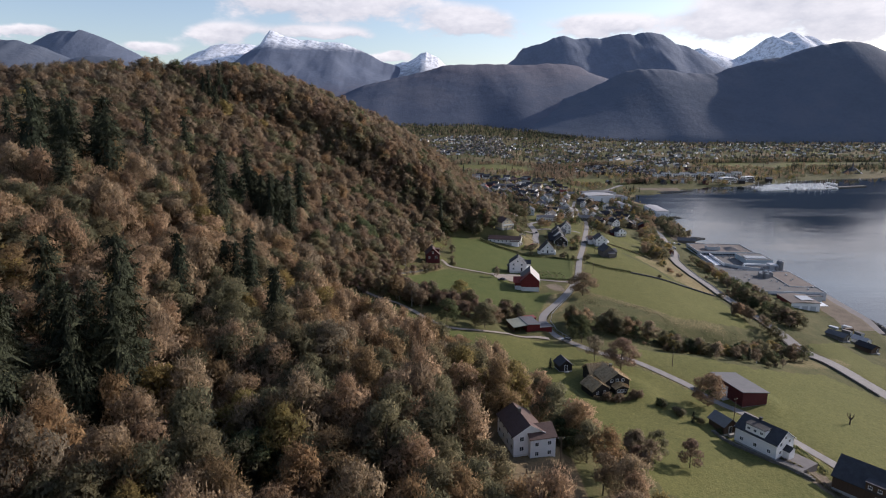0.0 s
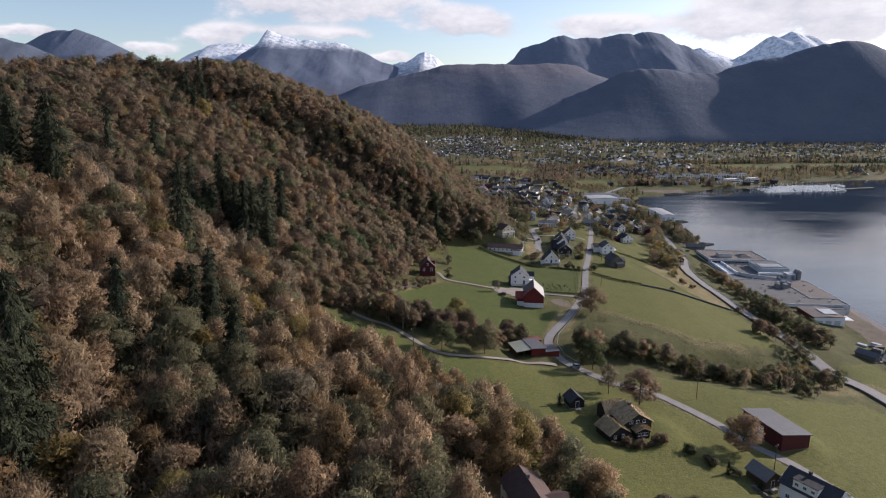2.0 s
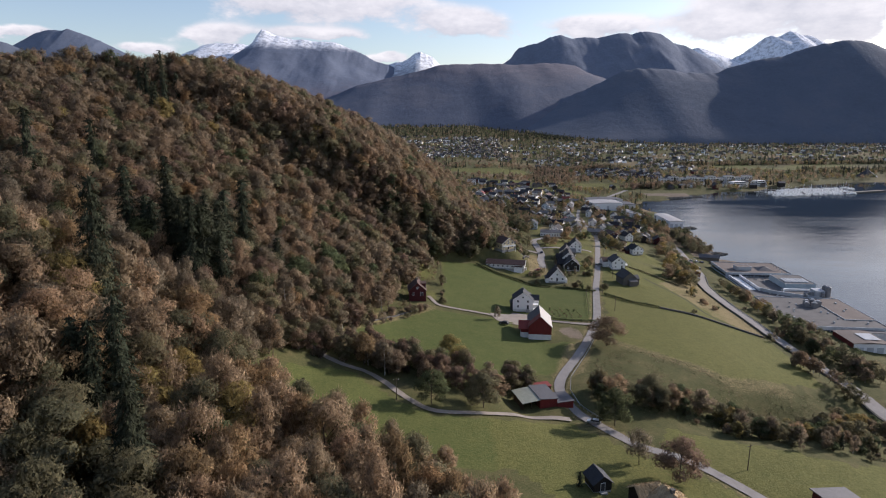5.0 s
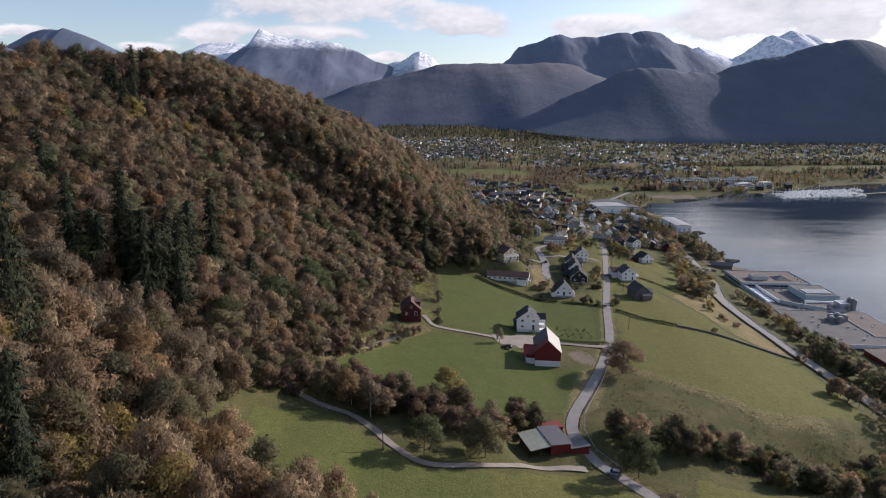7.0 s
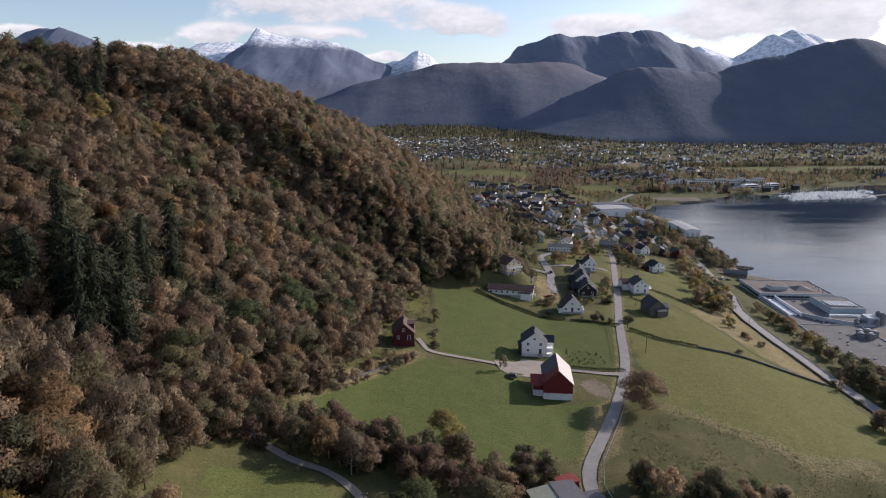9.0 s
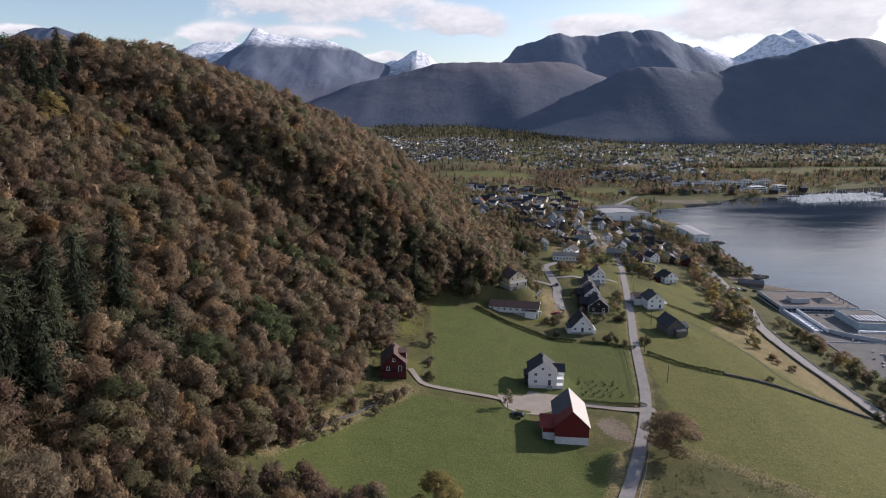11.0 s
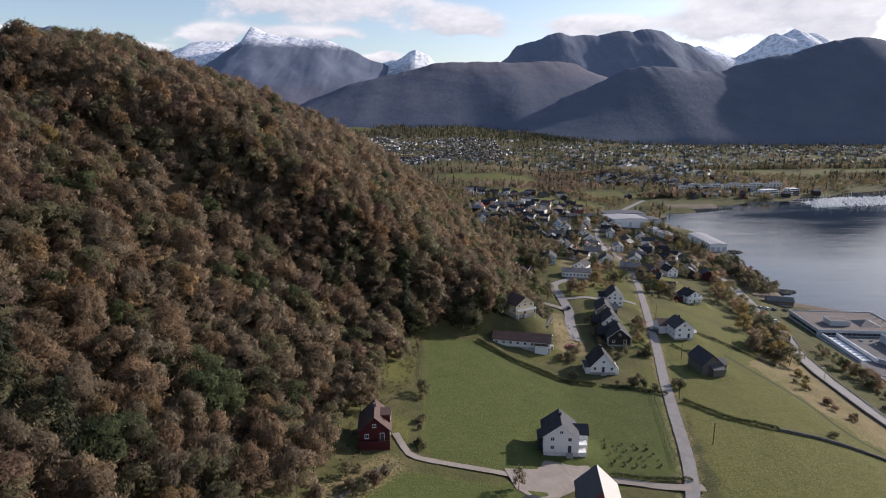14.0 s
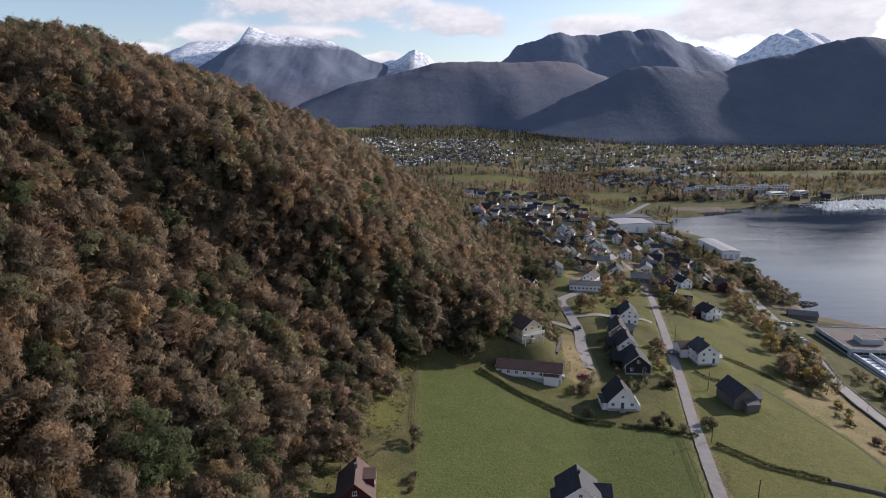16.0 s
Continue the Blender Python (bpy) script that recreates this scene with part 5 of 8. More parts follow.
def big_barn():
    """Red timber barn on a whitewashed basement, with a side wing."""
    w, l, eave, rise = 9.8, 15.5, 7.0, 4.6
    root = thing("barn", "Red timber barn with whitewashed basement and pale metal roof", "barn", pose(48.6, 327, z_at(48, 326) - 1.0, 0, 0, -7))
    part("basement", Shape().box(-w / 2 + 0.05, -l / 2 + 0.05, -3, w / 2 - 0.05, l / 2 - 0.05, 3.4), RENDER, root)
    part("wall", gable_body(w, l, 3.4, eave, rise), RED_BOARDS, root)
    s = Shape()
    run, slope, over, thick = w / 2, rise / (w / 2), 0.4, 0.16
    # One metal roof: its sunlit and shaded slopes are coloured pale and dark.
    for k, m, nm in ((1, SHEET, "sheet metal slope, coloured pale as the sunlit side"), (-1, DARK_SHEET, "sheet metal slope, coloured dark as the shaded side")):
        s, e = Shape(), k * (run + over)
        low = eave - over * slope
        ring = [(0, eave + rise + thick), (e, low + thick), (e, low), (0, eave + rise)]
        s.extrude_y(ring if k < 0 else ring[::-1], -l / 2 - over, l / 2 + over)
        part("roof", s, m, root, nm)
    e = -(run + 0.42)
    zl = eave - 0.42 * slope
    part("front_roof", Shape().extrude_y([(0, eave + rise + thick + 0.04), (e, zl + thick + 0.04), (e, zl + thick), (0, eave + rise + thick)], -l / 2 - 0.42, -l / 2 + 4.6), RUSTY, root, "rust-red sheet at the gable end")
    wg = part("side_wing", Shape().extrude_y([(-3.0, -3), (3.0, -3), (3.0, 3.4), (-3.0, 3.4)], -2.2, 2.2), RENDER, root, at=pose(-w / 2 - 1.2, -2.6, 0, 0, 0, 90))
    part("wall", Shape().extrude_y([(-3.0, 3.4), (3.0, 3.4), (3.0, 5.2), (0, 7.8), (-3.0, 5.2)], -2.2, 2.2), RED_BOARDS, wg)
    part("roof", gable_roof(6.0, 5.6, 5.2, 2.6, 0.35, 0.15), RUSTY, wg, "rust-red sheet roof")
    part("barn_door", Shape().box(-1.4, -0.08, 0, 1.4, 0.02, 3.0), DARK_PAINT, root, "dark barn door", facing("w", -3.5, 0.2, w, l))
    part("ramp", Shape().add([(-9.5, -2, -1.5), (-9.5, 4, -1.5), (-4.9, 4, -1.5), (-4.9, -2, -1.5), (-9.5, -2, 0.1), (-9.5, 4, 0.1), (-4.9, 4, 2.8), (-4.9, -2, 2.8)], [(0, 1, 2, 3), (4, 7, 6, 5), (0, 4, 5, 1), (1, 5, 6, 2), (2, 6, 7, 3), (3, 7, 4, 0)]), CONCRETE, root, "stone ramp", pose(0, 3.5, 0))
    for u in (-2.6, 0, 2.6):
        window(root, facing("e", u * 1.6, 5.4, w, l), 0.9, 0.8, True)
    return root


big_barn()


def long_red_barn():
    """Dark red barn with a single-pitch grey roof."""
    root = thing("barn", "Dark red timber barn with a grey single-pitch metal roof", "barn", pose(106.9, 203.2, z_at(107, 203) - 0.9, 0, 0, 13))
    w, l = 10.0, 16.8
    lo, hi = 5.4, 6.6
    part("foundation", Shape().box(-w / 2 + 0.08, -l / 2 + 0.08, -4, w / 2 - 0.08, l / 2 - 0.08, 1.2), STONE, root)
    part("wall", Shape().extrude_y([(-w / 2, 1.2), (w / 2, 1.2), (w / 2, lo), (-w / 2, hi)], -l / 2, l / 2), MAROON, root)
    k = (hi - lo) / w
    part("roof", Shape().extrude_y([(-w / 2 - 0.7, hi + 0.7 * k), (w / 2 + 0.5, lo - 0.5 * k), (w / 2 + 0.5, lo - 0.5 * k + 0.25), (-w / 2 - 0.7, hi + 0.7 * k + 0.25)], -l / 2 - 0.5, l / 2 + 0.5), DARK_SHEET, root)
    d = part("barn_door", Shape().box(-1.7, -0.1, 0, 1.7, 0.02, 3.6), WHITE, root, "white sliding barn door", facing("w", -1.0, 1.4, w, l))
    part("rail", Shape().box(-3.6, -0.14, 3.6, 1.9, -0.02, 3.8), STEEL, d)
    part("ramp", Shape().add([(-10, -3, -2), (-10, 3, -2), (-5.3, 3, -2), (-5.3, -3, -2), (-10, -3, 0.2), (-10, 3, 0.2), (-5.3, 3, 1.3), (-5.3, -3, 1.3)], [(0, 1, 2, 3), (4, 7, 6, 5), (0, 4, 5, 1), (1, 5, 6, 2), (2, 6, 7, 3), (3, 7, 4, 0)]), CONCRETE, root, "concrete ramp", pose(0, 1.0, 0))
    return root


long_red_barn()
house(88.6, 175.6, 20, 5.0, 6.4, 3.0, 1.9, BROWN_BOARDS, GREY_TILE, "Small brown timber shed with a grey roof", name="shed", rows=0, trim=False, chimney=False, windows="", category="shed", base=0.3)
# white farmhouse by the lane
h = house(96.6, 166, 31, 8.6, 12.8, 5.2, 3.0, WHITE, SLATE, "White farmhouse with a dark slate roof beside the road", name="farmhouse", rows=2, base=0.7, every=3.4)
dormer(h, -2.2, 0.4, -90, 6.0, 4.2, 5.0, 2.7, WHITE, DARK_TILE)
wing(h, 0.8, -7.0, 0, 3.0, 2.4, 2.9, 0.9, WHITE, SLATE, name="porch", windows="")
part("greenhouse", Shape().extrude_y([(4.1, 0), (7.0, 0), (7.0, 2.0), (4.1, 3.2)], 1, 6), PANEL, h, "pale glazed lean-to")
part("terrace", Shape().box(-4.4, -13.5, -2.2, 5.0, -6.42, 0.18), YARD, h, "paved terrace")
# dark barn with a slate roof
h = house(117.5, 147, 38, 11, 17, 4.6, 4.2, BROWN_BOARDS, SLATE, "Large dark barn with a slate roof beside the road", name="barn", rows=0, trim=False, chimney=False, windows="", category="barn", base=1.0)
dormer(h, -3.6, -1.5, -90, 4.5, 4.5, 4.0, 2.6, BROWN_BOARDS, SLATE)
lean_to(h, -7.6, -5, -90, 6, 3.2, 3.4, 2.4, GREY_BOARDS, SHEET)


def sod_roof(w, l, eave, rise, rng):
    """A thick turf roof with a ragged, grassy surface."""
    s, run = Shape(), w / 2 + 0.6
    slope = rise / (w / 2)
    nu, nv = 16, 20
    pts = []
    for j in range(nv + 1):
        for i in range(nu + 1):
            u, v = -1 + 2 * i / nu, -1 + 2 * j / nv
            z = eave + rise - abs(u) * run * slope + 0.42 + rng.uniform(-0.10, 0.14)
            if abs(u) == 1 or abs(v) == 1:
                z -= 0.22
            pts.append((u * run, v * (l / 2 + 0.6), z))
    s.add(pts, [(j * (nu + 1) + i, j * (nu + 1) + i + 1, (j + 1) * (nu + 1) + i + 1, (j + 1) * (nu + 1) + i) for j in range(nv) for i in range(nu)])
    for k in (-1, 1):
        ring = [(0, eave + rise + 0.2), (k * run, eave + rise - run * slope + 0.2), (k * run, eave + rise - run * slope), (0, eave + rise)]
        s.extrude_y(ring if k < 0 else ring[::-1], -l / 2 - 0.6, l / 2 + 0.6)
    tuft = []
    for k in range(700):
        u, v = rng.uniform(-1, 1), rng.uniform(-1, 1)
        c = np.array([u * run, v * (l / 2 + 0.6), eave + rise - abs(u) * run * slope + 0.45])
        a = rng.uniform(0, 6.28)
        d = np.array([math.cos(a), math.sin(a), 0]) * 0.12
        tuft.append((c - d, c + d, c + np.array([rng.uniform(-0.2, 0.2), rng.uniform(-0.2, 0.2), rng.uniform(0.25, 0.6)])))
    for t in tuft:
        s.add(t, [(0, 1, 2)])
    return s


def sod_house():
    rng = np.random.default_rng(3)
    root = thing("turf_house", "Black timber house with grass growing on its turf roofs", "house", pose(58.6, 196.6, z_at(58.6, 196), 0, 0, 12) @ Matrix.Scale(0.86, 4))
    part("foundation", Shape().box(-5.2, -4.9, -3, 5.2, 4.9, 0.6), STONE, root)
    part("wall", gable_body(10.6, 10, 0.6, 4.7, 3.2), BLACK_BOARDS, root)
    part("roof", sod_roof(10.6, 10, 4.7, 3.2, rng), SOD, root, "dry brown turf roof")
    b = part("wing", gable_body(7.4, 8, -3, 3.0, 2.4), BLACK_BOARDS, root, at=pose(-8.6, -3.6, 0, 0, 0, 8))
    part("roof", sod_roof(7.4, 8, 3.0, 2.4, rng), SOD, b, "dry brown turf roof")
    for u in (-1.6, 1.6):
        part("window", window_mesh(1.1, 1.2)[0], None, b, at=facing("s", u, 1.7, 7.4, 8))
    for u in (-2.4, 0, 2.4):
        window(root, facing("s", u, 4.9, 10.6, 10), 1.2, 1.2)
    for u in (-3.6, 3.6):
        window(root, facing("s", u, 2.0, 10.6, 10), 1.1, 1.2)
    p = part("bay", gable_body(5.0, 3.4, -2, 2.9, 1.0), BLACK_BOARDS, root, at=pose(0.6, -6.2, 0))
    part("roof", sod_roof(5.0, 3.4, 2.9, 1.0, rng), SOD, p)
    for u in (-1.3, 0, 1.3):
        part("window", window_mesh(1.15, 1.2)[0], None, p, at=facing("s", u, 1.7, 5.0, 3.4))
    part("chimney", Shape().box(-0.5, 0.6, 6.5, 0.5, 1.6, 9.2).box(-0.6, 0.5, 9.2, 0.6, 1.7, 9.35), STONE, root)
    part("back_wing", gable_body(7.5, 7, -3, 4.2, 2.8), BLACK_BOARDS, root, at=pose(-3.5, 7.5, 0, 0, 0, 90))
    part("back_roof", sod_roof(7.5, 7, 4.2, 2.8, rng), SOD, root, "dry brown turf roof", pose(-3.5, 7.5, 0, 0, 0, 90))
    return root


sod_house()
h = house(44.4, 209.5, 12, 4.8, 5.2, 2.7, 1.9, BLACK_BOARDS, SLATE, "Small black timber storehouse with a grey roof on the grass", name="storehouse", rows=1, trim=False, chimney=False, category="shed", windows="s", base=0.5)


def road_shed():
    """Open shed by the bend: mossy and grey roofs over red walls."""
    root = thing("shed", "Low shed with mossy and grey metal roofs over red walls", "shed", pose(36.5, 262, z_at(39, 259), 0, 0, 15))
    a = part("open_bay", Shape().box(-6, 4.0, -3, -0.2, 4.2, 2.8).box(-6, -4.2, -3, -5.8, -4.0, 2.6).box(-3.1, -4.2, -3, -2.9, -4.0, 2.6).box(-6, -4.2, -3, -5.85, 4.0, 2.2), BROWN_BOARDS, root)
    part("roof", Shape().add([(-6.5, -5.0, 2.6), (0, -5.0, 3.2), (0, 5.0, 3.6), (-6.5, 5.0, 3.0), (-6.5, -5.0, 2.78), (0, -5.0, 3.38), (0, 5.0, 3.78), (-6.5, 5.0, 3.18)], [(3, 2, 1, 0), (4, 5, 6, 7), (0, 1, 5, 4), (1, 2, 6, 5), (2, 3, 7, 6), (3, 0, 4, 7)]), MOSSY_SHEET, a, "mossy pale green sheet roof")
    b = part("closed_bay", Shape().box(0, -4.6, -3, 6.2, 5.2, 3.1), RED_BOARDS, root)
    part("roof", Shape().add([(-0.1, -5.0, 3.4), (6.6, -5.0, 2.9), (6.6, 5.6, 3.3), (-0.1, 5.6, 3.8), (-0.1, -5.0, 3.58), (6.6, -5.0, 3.08), (6.6, 5.6, 3.48), (-0.1, 5.6, 3.98)], [(3, 2, 1, 0), (4, 5, 6, 7), (0, 1, 5, 4), (1, 2, 6, 5), (2, 3, 7, 6), (3, 0, 4, 7)]), DARK_SHEET, b, "dark grey sheet roof")
    c = part("low_bay", Shape().box(6.2, -5.0, -3, 12.0, 2.0, 1.5), RED_BOARDS, root)
    part("roof", Shape().box(6.1, -5.3, 1.5, 12.4, 2.4, 1.7), DARK_SHEET, c, "flat grey roof")
    d = part("rear_bay", Shape().box(3.0, 5.2, -3, 8.5, 9.0, 2.6), RED_BOARDS, root)
    part("roof", Shape().box(2.8, 5.2, 2.6, 8.9, 9.3, 2.8), RUSTY, d, "rust-red sheet roof")
    return root


road_shed()
# houses along the lane
h = house(73.5, 418.5, -4, 9.4, 10.0, 3.2, 5.2, WHITE, DARK_TILE, "White gabled house with a steep dark roof above the field", rows=1, base=1.0, every=2.9)
lean_to(h, -6.4, -1, -90, 6.5, 3.2, 2.9, 2.6, WHITE, DARK_TILE, "garage")
part("balcony", Shape().box(4.3, -4.5, -2, 6.0, 3, 1.2).box(5.9, -4.5, 1.2, 6.0, 3, 2.1).box(4.3, -4.5, 1.2, 6.0, -4.4, 2.1), PAINT, h, "white balcony")
h = house(45.5, 434.5, 76, 8.5, 23, 3.4, 1.9, RENDER, BROWN_TILE, "Long low pale bungalow with a brown roof at the field's edge", name="bungalow", rows=1, base=0.8, chimney=False)
lean_to(h, -5.6, -8, -90, 5, 1.4, 2.6, 2.4, WHITE, BROWN_TILE, "porch")
h = house(46, 452, 28, 9, 9.5, 5.8, 3.0, CREAM, BROWN_TILE, "Cream house with balconies among trees on the slope", rows=2, base=1.6)
part("balcony", Shape().box(-4.6, -6.6, 3.6, 4.6, -4.75, 3.8).box(-4.6, -6.6, 3.8, 4.6, -6.5, 4.7).box(-4.4, -6.5, -2, -4.2, -6.3, 3.6).box(4.2, -6.5, -2, 4.4, -6.3, 3.6), PAINT, h, "white balcony")
h = house(89, 450, -6, 9.5, 12.5, 4.0, 3.8, BLACK_BOARDS, DARK_TILE, "Black timber house with a black roof beside the lane", rows=1, base=0.8, every=3.2)
wing(h, -5.6, 2.5, -90, 6.0, 5.5, 3.6, 2.4, BLACK_BOARDS, DARK_TILE, windows="n")
h = house(90.5, 467, -6, 7.8, 11.5, 5.0, 3.5, WHITE, DARK_TILE, "White house with a black roof beside the lane", rows=2, base=0.7)
wing(h, -5.0, 1.5, -90, 7.0, 5.0, 3.8, 2.2, BLACK_BOARDS, DARK_TILE, windows="")
h = house(93, 486, -10, 7.8, 12.5, 4.4, 3.4, GREY_BOARDS, DARK_TILE, "Grey timber house with white bargeboards beside the lane", rows=1, base=0.7)
wing(h, 4.6, 2.0, 90, 6.5, 4.0, 3.6, 2.0, GREY_BOARDS, GREY_TILE, windows="")
h = house(105, 510, -10, 8.2, 12.5, 5.2, 3.9, WHITE, DARK_TILE, "White gabled house with a large black roof", rows=2, base=0.7)
wing(h, -5.2, 3.0, -90, 6.0, 4.6, 3.6, 2.0, WHITE, DARK_TILE, windows="")
h = house(123, 466, 3, 8.6, 10, 5.6, 3.2, WHITE, SLATE, "White two-storey house with a dark roof on the slope", rows=2, base=0.8, every=2.9)
wing(h, -3.2, 7.4, 90, 7.5, 9.0, 4.0, 2.2, WHITE, BROWN_TILE, windows="s")
part("balcony", Shape().box(4.3, -4.6, 2.9, 6.2, 3.6, 3.05).box(6.1, -4.6, 3.05, 6.2, 3.6, 3.9), PAINT, h)
h = house(117.8, 427, 6, 8.0, 11, 4.3, 3.6, GREY_BOARDS, SLATE, "Weathered grey timber barn with a slate roof", name="barn", rows=0, trim=False, chimney=False, windows="", category="barn", footing=STONE)
part("side_bay", gable_body(6.4, 5.2, -3, 3.9, 1.7), GREY_BOARDS, h, at=pose(3.2, -2.6, 0, 0, 0, 90))
part("side_roof", gable_roof(6.4, 5.2, 3.9, 1.7, 0.35, 0.16), DARK_SHEET, h, at=pose(3.2, -2.6, 0, 0, 0, 90))
lean_to(h, 1.5, -8.0, 0, 4.6, 2.6, 3.7, 2.9, GREY_BOARDS, DARK_SHEET)
h = house(161, 545, 12, 9, 10, 4.8, 2.8, WHITE, DARK_TILE, "White house with a dark roof and balcony above the shore", rows=2, base=0.8)
wing(h, -5.4, 3, -90, 7, 5, 3.4, 2.0, MAROON, DARK_TILE, windows="")
part("balcony", Shape().box(-4.6, -6.4, 2.9, 4.6, -5.02, 3.05).box(-4.6, -6.4, 3.05, 4.6, -6.3, 3.9), PAINT, h, "white balcony")
h = house(152, 562, 62, 9, 13, 3.4, 2.4, BROWN_BOARDS, DARK_TILE, "Dark brown bungalow with a low black roof", name="bungalow", rows=1)
h = house(150, 582, 60, 9, 14, 3.6, 2.6, BROWN_BOARDS, DARK_TILE, "Dark brown bungalow with a broad dark roof", name="bungalow", rows=1)
h = house(158, 604, 18, 8, 11, 4.6, 2.8, MAROON, BROWN_TILE, "Dark red house with a brown roof", rows=1)
h = house(144, 604, 70, 9, 13, 3.4, 2.2, GREY_BOARDS, GREY_TILE, "Grey house with a wide grey roof", rows=1)
h = house(188, 497, 24, 7.5, 9, 3.2, 2.2, MAROON, BROWN_TILE, "Small dark red cabin above the shore road", name="cabin", rows=1)
h = house(86, 595, -10, 9, 11, 5.2, 2.8, PALE_BLUE, SLATE, "Pale blue house with a low gable", rows=2)
h = house(97, 563, 78, 9, 17, 4.0, 1.4, WHITE, DARK_SHEET, "Long white house with dark window bands", name="bungalow", rows=1, every=1.9)
h = house(104, 578, -30, 8, 11, 4.8, 3.0, WHITE, DARK_TILE, "White house with a black roof", rows=2)
h = house(62, 560, 55, 8, 12, 3.6, 2.6, BROWN_BOARDS, DARK_TILE, "Dark timber house on the slope under the trees", rows=1)
h = house(128, 608, -14, 9, 12, 4.8, 3.2, WHITE, DARK_TILE, "White gabled house with a dark roof", rows=2)
h = house(112, 616, 60, 8, 12, 4.2, 2.8, WHITE, DARK_TILE, "White house with a black roof among gardens", rows=1)
h = house(178, 622, 14, 8, 10, 4.8, 3.0, WHITE, DARK_TILE, "White house among trees above the shore", rows=2)
house(242, 590, 70, 8, 16, 3.4, 2.0, GREY_BOARDS, DARK_SHEET, "Long grey boathouse with a dark roof at the shore", name="boathouse", rows=0, trim=False, chimney=False, windows="", category="boathouse", door="")


# ---- the factory on the shore ----
def slab(name, ring, low, high, material, label, category="quay"):
    return tagged(new(name, Shape().prism(ring, low, high).mesh(name, material)), label, category, kind="structure")


slab("pavement_quay", [(204, 402), (212, 366), (232, 338), (258, 334), (267, 360), (274, 415), (281, 470), (289, 572), (226, 574), (214, 520), (206, 460)], -5, 3.45, YARD, "Grey-brown paved factory quay")
PLANT = pose(211, 404, 3.45, 0, 0, -6)


def box_part(name, b, material, root, label=""):
    return part(name, Shape().box(*b), material, root, label)


def flat_block(root, name, x0, y0, x1, y1, h, wall, roof, label="", parapet=0.5):
    """A flat-roofed building: walls, roof, a raised rim on each side."""
    ob = part(name, Shape().box(x0, y0, -0.5, x1, y1, h), wall, root, label)
    part("roof", Shape().box(x0 + 0.3, y0 + 0.3, h, x1 - 0.3, y1 - 0.3, h + 0.12), roof, ob)
    if parapet:
        for r in ((x0, y0, x1, y0 + 0.3), (x0, y1 - 0.3, x1, y1), (x0, y0 + 0.3, x0 + 0.3, y1 - 0.3), (x1 - 0.3, y0 + 0.3, x1, y1 - 0.3)):
            part("parapet", Shape().box(r[0], r[1], h, r[2], r[3], h + parapet), PANEL, ob)
    return ob


def band(ob, x0, x1, y, z, h, panes, side="s"):
    """A band of windows along a wall."""
    for k in range(panes):
        a, b = x0 + (x1 - x0) * k / panes + 0.12, x0 + (x1 - x0) * (k + 1) / panes - 0.12
        s = Shape().box(a, y - 0.06, z, b, y + 0.03, z + h) if side == "s" else Shape().box(y - 0.06, a, z, y + 0.03, b, z + h)
        part("window", s, GLASS, ob)


factory = thing("factory", "Sprawling grey flat-roofed factory with vents on the quay", "factory", PLANT)
rnd = random.Random(4)
b = flat_block(factory, "main_hall", 0, 0, 52, 60, 5.6, PANEL, FELT, "long low hall with a felt roof")
band(b, 2, 50, 0, 2.6, 1.3, 14)
band(b, 2, 58, 0, 3.2, 1.0, 16, "w")
for k in range(26):
    x, y = rnd.uniform(3, 49), rnd.uniform(3, 57)
    part("roof_vent", Shape().box(x - 0.4, y - 0.4, 5.7, x + 0.4, y + 0.4, 6.3 + rnd.random() * 0.5), PANEL if k % 3 else STEEL, b)
b = flat_block(factory, "east_hall", 34, 14, 52.4, 58, 5.9, PANEL, FELT_BROWN, "hall with a brown felt roof", 0.3)
b = flat_block(factory, "sunken_hall", 0.5, 60, 50, 117, 4.6, PANEL, FELT, "lower hall with felt roof", 0.4)
for k in range(16):
    x, y = rnd.uniform(14, 30), rnd.uniform(63, 112)
    part("roof_vent", Shape().box(x - 0.4, y - 0.4, 4.7, x + 0.4, y + 0.4, 5.4), STEEL, b)
for k in range(9):
    part("skylight", Shape().box(4.2, 80 + k * 3.8, 4.7, 9.0, 82.6 + k * 3.8, 5.1), WHITE_PANEL, b, "white skylight")
# long raised walls across the roofs
part("parapet", Shape().box(2.6, 78, 4.6, 3.2, 116, 6.4), WHITE_PANEL, b, "pale raised wall")
part("parapet", Shape().box(10.4, 78, 4.6, 11.0, 116, 6.8), WHITE_PANEL, b, "pale raised wall")
prev = None
for k in range(13):
    t = k / 12
    p = (11 + 31 * t ** 1.5, 80 - 22 * t, 0)
    if prev:
        d = Vector((p[0] - prev[0], p[1] - prev[1], 0)).normalized()
        n = Vector((d.y, -d.x, 0)) * 0.3
        ring = [(prev[0] - n.x, prev[1] - n.y), (p[0] - n.x, p[1] - n.y), (p[0] + n.x, p[1] + n.y), (prev[0] + n.x, prev[1] + n.y)]
        part("parapet", Shape().prism(ring[::-1], 4.6, 7.0), PANEL, b)
    prev = p
b = flat_block(factory, "office_block", 1.5, 117.4, 49, 153, 7.4, PANEL, FELT_BROWN, "two-storey block with dark window bands", 0.6)
band(b, 3, 47, 117.4, 4.8, 1.5, 16)
band(b, 119, 151, 1.5, 4.6, 1.5, 12, "w")
band(b, 119, 151, 1.5, 1.4, 1.5, 12, "w")
c = flat_block(b, "plant_room", 12, 126, 23, 134, 10.2, PANEL, FELT_BROWN, "roof plant room", 0.25)
